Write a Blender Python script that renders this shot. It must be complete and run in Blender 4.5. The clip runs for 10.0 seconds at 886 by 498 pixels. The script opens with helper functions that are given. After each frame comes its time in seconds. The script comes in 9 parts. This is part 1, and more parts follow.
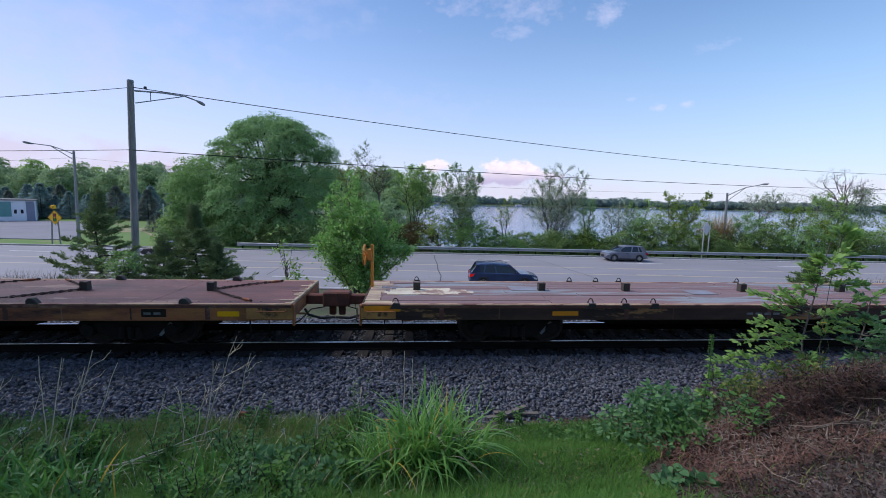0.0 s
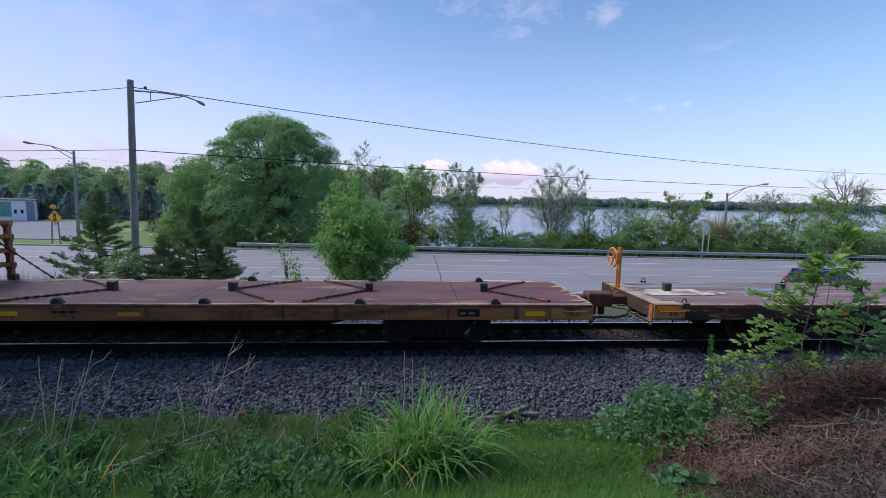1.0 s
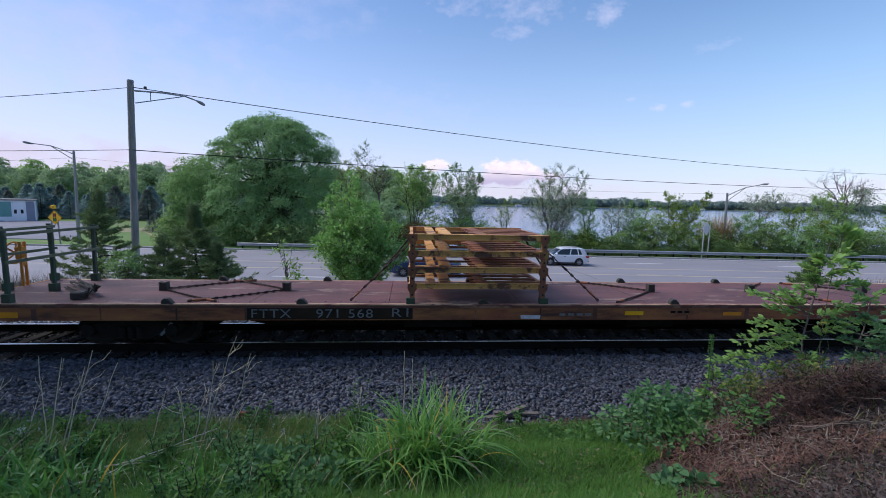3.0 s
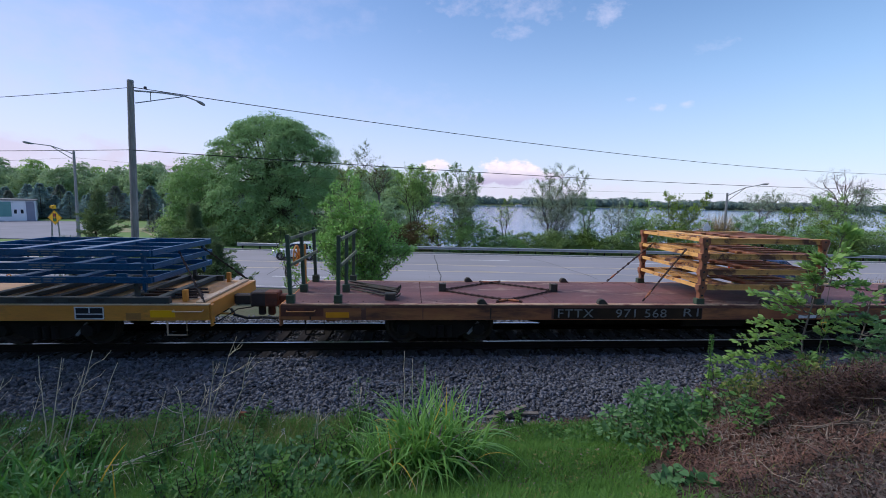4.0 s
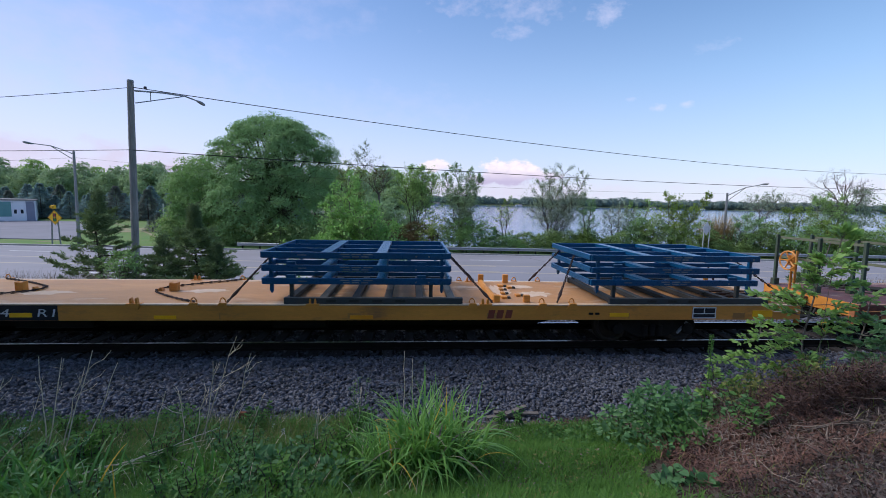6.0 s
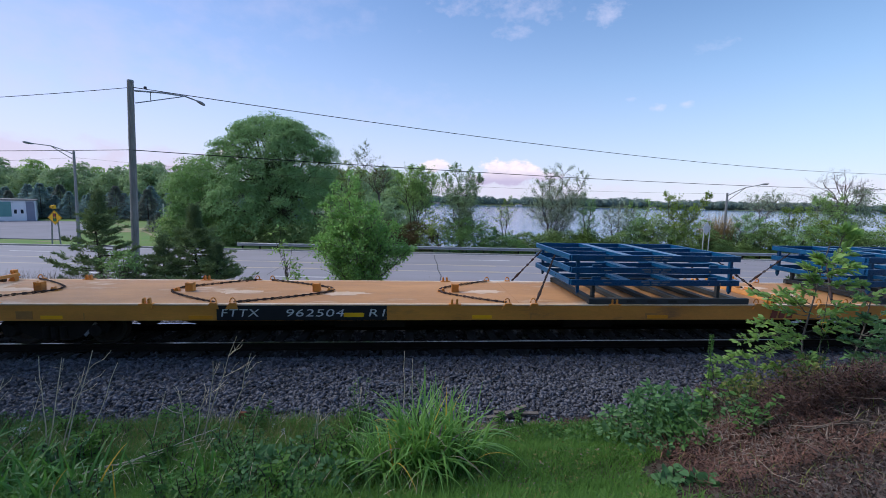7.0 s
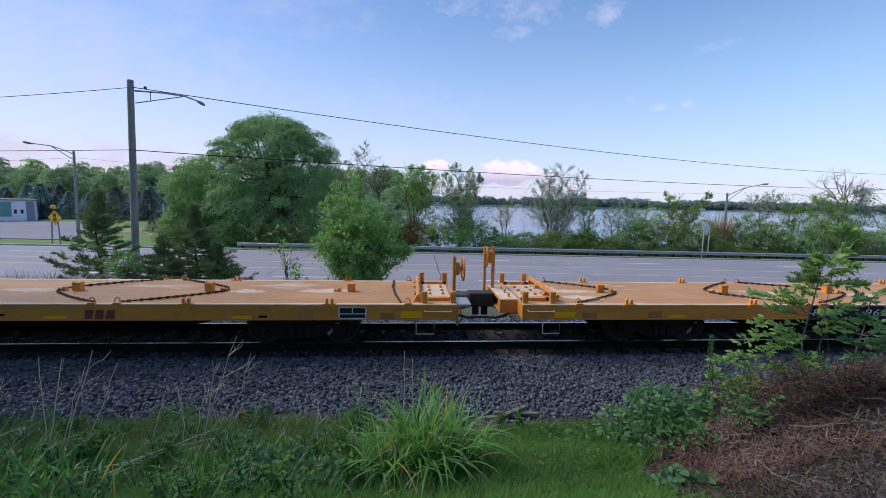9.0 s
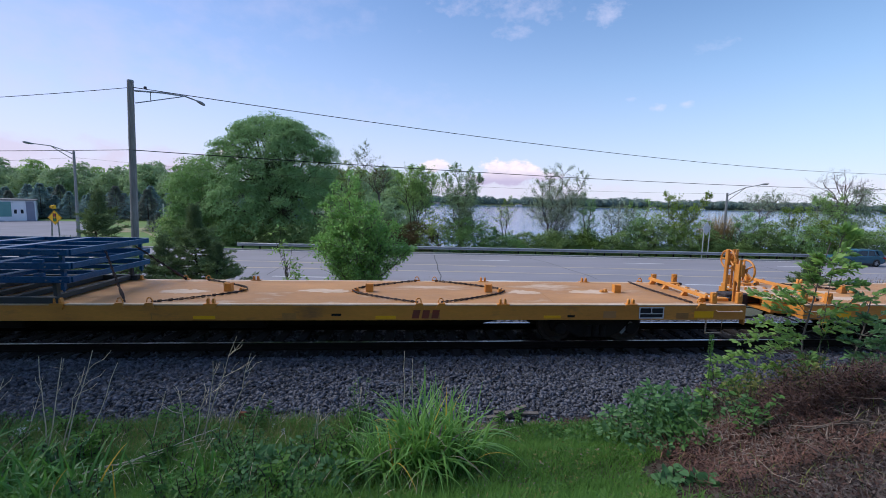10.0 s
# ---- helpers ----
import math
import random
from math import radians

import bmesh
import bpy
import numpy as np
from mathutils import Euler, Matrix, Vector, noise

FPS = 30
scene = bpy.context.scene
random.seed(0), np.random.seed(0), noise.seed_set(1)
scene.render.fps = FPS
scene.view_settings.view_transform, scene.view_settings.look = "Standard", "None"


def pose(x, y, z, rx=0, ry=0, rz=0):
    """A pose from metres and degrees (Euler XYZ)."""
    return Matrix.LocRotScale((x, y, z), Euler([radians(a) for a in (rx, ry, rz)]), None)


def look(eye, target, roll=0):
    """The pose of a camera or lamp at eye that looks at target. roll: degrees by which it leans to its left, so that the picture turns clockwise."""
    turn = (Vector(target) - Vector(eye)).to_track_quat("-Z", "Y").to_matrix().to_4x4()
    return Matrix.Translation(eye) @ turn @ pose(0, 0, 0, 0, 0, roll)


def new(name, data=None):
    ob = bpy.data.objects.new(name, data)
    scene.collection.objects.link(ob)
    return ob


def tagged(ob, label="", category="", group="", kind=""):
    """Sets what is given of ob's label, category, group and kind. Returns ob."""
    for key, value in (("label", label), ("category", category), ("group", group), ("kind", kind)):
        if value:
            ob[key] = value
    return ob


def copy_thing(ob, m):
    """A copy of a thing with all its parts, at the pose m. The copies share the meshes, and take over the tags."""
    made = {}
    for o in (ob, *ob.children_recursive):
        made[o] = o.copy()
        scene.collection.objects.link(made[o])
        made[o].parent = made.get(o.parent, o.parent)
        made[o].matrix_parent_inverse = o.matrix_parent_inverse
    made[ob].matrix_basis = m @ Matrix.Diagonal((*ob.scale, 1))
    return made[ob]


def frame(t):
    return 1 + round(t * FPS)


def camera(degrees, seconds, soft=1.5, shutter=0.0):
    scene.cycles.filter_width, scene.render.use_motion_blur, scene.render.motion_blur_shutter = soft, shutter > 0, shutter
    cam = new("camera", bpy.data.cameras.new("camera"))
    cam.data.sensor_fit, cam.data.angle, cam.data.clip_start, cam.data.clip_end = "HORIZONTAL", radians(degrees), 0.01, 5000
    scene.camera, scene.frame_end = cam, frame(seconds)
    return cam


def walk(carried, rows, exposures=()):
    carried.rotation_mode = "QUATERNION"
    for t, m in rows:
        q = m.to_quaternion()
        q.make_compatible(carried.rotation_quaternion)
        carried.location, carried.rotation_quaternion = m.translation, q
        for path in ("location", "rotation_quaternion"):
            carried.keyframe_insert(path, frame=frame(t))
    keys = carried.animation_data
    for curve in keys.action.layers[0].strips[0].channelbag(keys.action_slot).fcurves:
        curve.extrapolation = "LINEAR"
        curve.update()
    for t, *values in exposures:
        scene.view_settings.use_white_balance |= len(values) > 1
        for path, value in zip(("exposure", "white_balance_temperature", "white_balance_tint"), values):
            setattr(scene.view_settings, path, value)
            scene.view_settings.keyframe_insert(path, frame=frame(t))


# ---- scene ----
# The camera stands on a grassy bank beside a railway line; x runs along the track, y away from the camera, z = 0 at the rail tops.
YAW = radians(4.467)
EYE = Vector((0, 0, 3.354))
cam = camera(93.21, 10.0, soft=0.6, shutter=0.06)
AIM = EYE + 10 * Vector((math.sin(YAW) * math.cos(0.11506), math.cos(YAW) * math.cos(0.11506), -math.sin(0.11506)))
walk(cam, [(0, look(EYE, AIM, 1.166)), (10, look(EYE, AIM, 1.166))], exposures=[(0, 0.38, 6150, 12), (10, 0.38, 6150, 12)])

TRACK_Y = 10.454
DECK_Z = 1.057
ROAD_Z = -2.45


def P(u, v, z):
    """A point u metres along the road and v metres away from the camera towards it."""
    return Vector((u * math.cos(YAW) + v * math.sin(YAW), v * math.cos(YAW) - u * math.sin(YAW), z))


def UV(x, y):
    return x * math.cos(YAW) - y * math.sin(YAW), x * math.sin(YAW) + y * math.cos(YAW)


# ---- world and light ----
world = bpy.data.worlds.new("sky")
scene.world = world
world.use_nodes = True
wn = world.node_tree.nodes
wl = world.node_tree.links
wn.clear()


def wmath(op, a, b=None, c=None):
    n = wn.new("ShaderNodeMath")
    n.operation = op
    for i, v in enumerate((a, b, c)):
        if v is None:
            continue
        if isinstance(v, (int, float)):
            n.inputs[i].default_value = v
        else:
            wl.new(v, n.inputs[i])
    return n.outputs[0]


SUN_ELEV, SUN_AZ = radians(48), radians(288)
sky = wn.new("ShaderNodeTexSky")
sky.sky_type = "NISHITA"
sky.sun_disc = False
sky.sun_elevation = SUN_ELEV
sky.sun_rotation = SUN_AZ
sky.altitude = 250
sky.air_density = 1.0
sky.dust_density = 0.3
sky.ozone_density = 3.0
coord = wn.new("ShaderNodeTexCoord")
sep = wn.new("ShaderNodeSeparateXYZ")
wl.new(coord.outputs["Generated"], sep.inputs[0])
dx, dy, dz = sep.outputs
az = wmath("MULTIPLY", wmath("ARCTAN2", dx, dy), 180 / math.pi)
el = wmath("MULTIPLY", wmath("ARCSINE", dz), 180 / math.pi)
comb = wn.new("ShaderNodeCombineXYZ")
wl.new(az, comb.inputs[0])
wl.new(wmath("MULTIPLY", el, 1.5), comb.inputs[1])


def wnoise(scale, detail, rough):
    n = wn.new("ShaderNodeTexNoise")
    n.inputs["Scale"].default_value = scale
    n.inputs["Detail"].default_value = detail
    n.inputs["Roughness"].default_value = rough
    wl.new(comb.outputs[0], n.inputs["Vector"])
    return n.outputs["Fac"]


puff = wnoise(0.42, 6, 0.62)
wisp = wnoise(0.25, 5, 0.6)
fluff = wnoise(0.6, 6, 0.62)


def cloud(a, e, ra, re, cut, gain, field):
    """A soft ellipse of cloud round one direction, broken up by noise."""
    qa = wmath("MULTIPLY", wmath("SUBTRACT", az, a), 1 / ra)
    qe = wmath("MULTIPLY", wmath("SUBTRACT", el, e), 1 / re)
    r = wmath("ADD", wmath("MULTIPLY", qa, qa), wmath("MULTIPLY", qe, qe))
    body = wmath("SUBTRACT", 1.0, r)
    v = wmath("ADD", wmath("MULTIPLY", wmath("SUBTRACT", field, 0.5), 3.2), wmath("SUBTRACT", body, cut))
    n = wmath("MULTIPLY", v, gain)
    n.node.use_clamp = True
    return n


def total(items):
    out = items[0]
    for it in items[1:]:
        out = wmath("MAXIMUM", out, it)
    return out


# a bank of cumulus low over the lake, and loose shreds higher up
heap_field = wmath("ADD", wmath("MULTIPLY", puff, 0.5), wmath("MULTIPLY", fluff, 0.5))
heap = total([cloud(3.2, 4.6, 2.6, 1.1, 0.25, 2.2, heap_field), cloud(13.2, 3.9, 4.8, 2.0, 0.1, 2.6, heap_field), cloud(17.6, 3.3, 3.2, 1.1, 0.3, 2.0, heap_field),
              cloud(9.2, 2.8, 3.4, 1.0, 0.3, 1.6, heap_field), cloud(-29.3, 3.0, 3.0, 0.6, 0.2, 1.6, heap_field), cloud(-22.5, 5.0, 1.8, 0.7, 0.2, 1.8, heap_field)])
veil = total([cloud(8, 1.6, 26, 1.6, 0.3, 0.75, wisp), cloud(-38, 3.4, 24, 2.6, 0.25, 1.0, wisp), cloud(45, 2.2, 18, 1.1, 0.35, 0.6, wisp)])
shred = total([cloud(6.2, 23.6, 5.4, 1.7, 0.5, 0.55, fluff), cloud(14.8, 23.0, 7.0, 2.0, 0.4, 0.55, fluff), cloud(24.2, 21.9, 2.8, 1.6, 0.25, 0.7, fluff),
               cloud(13.2, 20.7, 3.2, 1.1, 0.3, 0.6, fluff), cloud(30.6, 11.4, 1.3, 0.6, 0.25, 0.9, fluff), cloud(33.7, 11.4, 1.1, 0.5, 0.3, 0.8, fluff),
               cloud(27.5, 12.5, 0.8, 0.45, 0.35, 0.7, fluff), cloud(35.8, 17.2, 3.4, 1.0, 0.6, 0.5, fluff)])


def wmix(fac, a, b):
    n = wn.new("ShaderNodeMix")
    n.data_type = "RGBA"
    if isinstance(fac, float):
        n.inputs[0].default_value = fac
    else:
        wl.new(fac, n.inputs[0])
    for i, v in ((6, a), (7, b)):
        if isinstance(v, tuple):
            n.inputs[i].default_value = v
        else:
            wl.new(v, n.inputs[i])
    return n.outputs[2]


SKY_GAIN = 0.126
# haze whitens the sky towards the horizon
low = wmath("MULTIPLY", wmath("SUBTRACT", 26.0, el), 1 / 26)
low.node.use_clamp = True
haze = wmath("MULTIPLY", wmath("POWER", low, 1.6), 0.8)
across = wmath("MULTIPLY", wmath("ADD", az, 45.0), 1 / 90)
across.node.use_clamp = True
haze = wmath("MULTIPLY", haze, wmath("SUBTRACT", 1.06, wmath("MULTIPLY", across, 0.14)))
sky_hazy = wmix(haze, sky.outputs[0], wmix(across, (4.7, 4.55, 5.92, 1), (4.1, 4.75, 5.95, 1)))
shade_ramp = wmath("MULTIPLY", wmath("SUBTRACT", el, 2.7), 0.6)
shade_ramp.node.use_clamp = True
shade_ramp = wmath("MULTIPLY", shade_ramp, wmath("ADD", 0.15, wmath("MULTIPLY", fluff, 1.5)))
shade_ramp.node.use_clamp = True
heap_colour = wmix(shade_ramp, (3.7, 3.5, 4.6, 1), (6.6, 6.15, 6.2, 1))
c1 = wmix(wmath("MULTIPLY", veil, 0.6), sky_hazy, (4.8, 4.42, 5.15, 1))
c2 = wmix(heap, c1, heap_colour)
film_ = total([cloud(-36, 14, 26, 6.5, 0.35, 0.5, wisp), cloud(-20, 22, 22, 5, 0.45, 0.4, wisp), cloud(-4, 12, 18, 4, 0.5, 0.35, wisp)])
c2 = wmix(wmath("MULTIPLY", film_, 0.42), c2, (5.0, 4.75, 6.1, 1))
c3 = wmix(wmath("MULTIPLY", shred, 0.4), c2, (5.7, 5.05, 6.0, 1))
# the evening sky is warmer and duller towards the sun's side, clearer blue away from it
lift = wn.new("ShaderNodeVectorMath")
lift.operation = "MULTIPLY"
wl.new(c3, lift.inputs[0])
high = wmath("MULTIPLY", wmath("SUBTRACT", el, 3.0), 1 / 12)
high.node.use_clamp = True
tint = wmix(across, (0.92, 0.86, 0.9, 1), wmix(high, (1.06, 1.0, 1.02, 1), (1.03, 1.12, 1.13, 1)))
wl.new(tint, lift.inputs[1])
bg = wn.new("ShaderNodeBackground")
bg.inputs["Strength"].default_value = SKY_GAIN
wl.new(lift.outputs[0], bg.inputs["Color"])
wo = wn.new("ShaderNodeOutputWorld")
wl.new(bg.outputs[0], wo.inputs["Surface"])

sun_data = bpy.data.lights.new("sun", "SUN")
sun_data.energy = 2.5
sun_data.angle = radians(38)
sun_data.color = (1.0, 0.95, 0.88)
sun = new("sun", sun_data)
sd = Vector((math.sin(SUN_AZ) * math.cos(SUN_ELEV), math.cos(SUN_AZ) * math.cos(SUN_ELEV), math.sin(SUN_ELEV)))
sun.matrix_world = look(sd * 60, (0, 0, 0))

# ---- materials ----


def mat(name, col, col2=None, scale=3.0, rough=0.6, metal=0.0, bump=0.25, fine=40.0, vary=0.25, island=False, obrand=0.0,
        translucent=0.0, third=None, third_scale=1.2, third_cut=0.6, third_soft=0.06, stretch=(1, 1, 1), spec=0.5):
    """A procedural surface: two colours mixed by broad noise, fine grain in value and relief, and an optional third colour in worn patches."""
    if translucent and spec == 0.5:
        spec = 0.18
    m = bpy.data.materials.new(name)
    m.use_nodes = True
    nt = m.node_tree
    nodes, links = nt.nodes, nt.links
    nodes.clear()
    out = nodes.new("ShaderNodeOutputMaterial")
    b = nodes.new("ShaderNodeBsdfPrincipled")
    b.inputs["Roughness"].default_value = rough
    b.inputs["Metallic"].default_value = metal
    b.inputs["Specular IOR Level"].default_value = spec
    tc = nodes.new("ShaderNodeTexCoord")
    mp = nodes.new("ShaderNodeMapping")
    mp.inputs["Scale"].default_value = stretch
    links.new(tc.outputs["Object"], mp.inputs["Vector"])

    def noise_node(s, detail=4, r=0.6):
        n = nodes.new("ShaderNodeTexNoise")
        n.inputs["Scale"].default_value = s
        n.inputs["Detail"].default_value = detail
        n.inputs["Roughness"].default_value = r
        links.new(mp.outputs[0], n.inputs["Vector"])
        return n.outputs["Fac"]

    def mth(op, a, bb):
        n = nodes.new("ShaderNodeMath")
        n.operation = op
        for i, v in enumerate((a, bb)):
            if isinstance(v, (int, float)):
                n.inputs[i].default_value = v
            else:
                links.new(v, n.inputs[i])
        return n.outputs[0]

    def mix(fac, a, bb, mode="MIX"):
        n = nodes.new("ShaderNodeMix")
        n.data_type = "RGBA"
        n.blend_type = mode
        if isinstance(fac, (int, float)):
            n.inputs[0].default_value = fac
        else:
            links.new(fac, n.inputs[0])
        for i, v in ((6, a), (7, bb)):
            if isinstance(v, tuple):
                n.inputs[i].default_value = (*v[:3], 1)
            else:
                links.new(v, n.inputs[i])
        return n.outputs[2]

    def ramp(f, lo, hi):
        n = nodes.new("ShaderNodeMapRange")
        n.inputs[1].default_value = lo
        n.inputs[2].default_value = hi
        links.new(f, n.inputs[0])
        return n.outputs[0]

    col2 = col2 or tuple(c * 0.7 for c in col)
    broad = ramp(noise_node(scale, 5, 0.65), 0.32, 0.68)
    if island:
        geo = nodes.new("ShaderNodeNewGeometry")
        broad = mth("ADD", mth("MULTIPLY", broad, 0.35), mth("MULTIPLY", geo.outputs["Random Per Island"], 0.65))
    c = mix(broad, col, col2)
    if obrand:
        oi = nodes.new("ShaderNodeObjectInfo")
        c = mix(1.0, c, mix(ramp(oi.outputs["Random"], 0, 1), (1 - obrand,) * 3, (1 + obrand,) * 3), "MULTIPLY")
    if third:
        worn = ramp(mth("ADD", noise_node(third_scale, 6, 0.7), mth("MULTIPLY", noise_node(fine * 0.3, 3, 0.6), 0.12)), third_cut, third_cut + third_soft)
        c = mix(worn, c, third)
    grain = noise_node(fine, 4, 0.7)
    c = mix(1.0, c, mix(grain, (1 - vary,) * 3, (1 + vary,) * 3), "MULTIPLY")
    links.new(c, b.inputs["Base Color"])
    rv = mth("ADD", rough - 0.12, mth("MULTIPLY", grain, 0.24))
    links.new(rv, b.inputs["Roughness"])
    if bump:
        bn = nodes.new("ShaderNodeBump")
        bn.inputs["Strength"].default_value = bump
        bn.inputs["Distance"].default_value = 0.02
        links.new(grain, bn.inputs["Height"])
        links.new(bn.outputs[0], b.inputs["Normal"])
    if translucent:
        tr = nodes.new("ShaderNodeBsdfTranslucent")
        links.new(c, tr.inputs["Color"])
        ms = nodes.new("ShaderNodeMixShader")
        ms.inputs[0].default_value = translucent
        links.new(b.outputs[0], ms.inputs[1])
        links.new(tr.outputs[0], ms.inputs[2])
        links.new(ms.outputs[0], out.inputs["Surface"])
    else:
        links.new(b.outputs[0], out.inputs["Surface"])
    return m


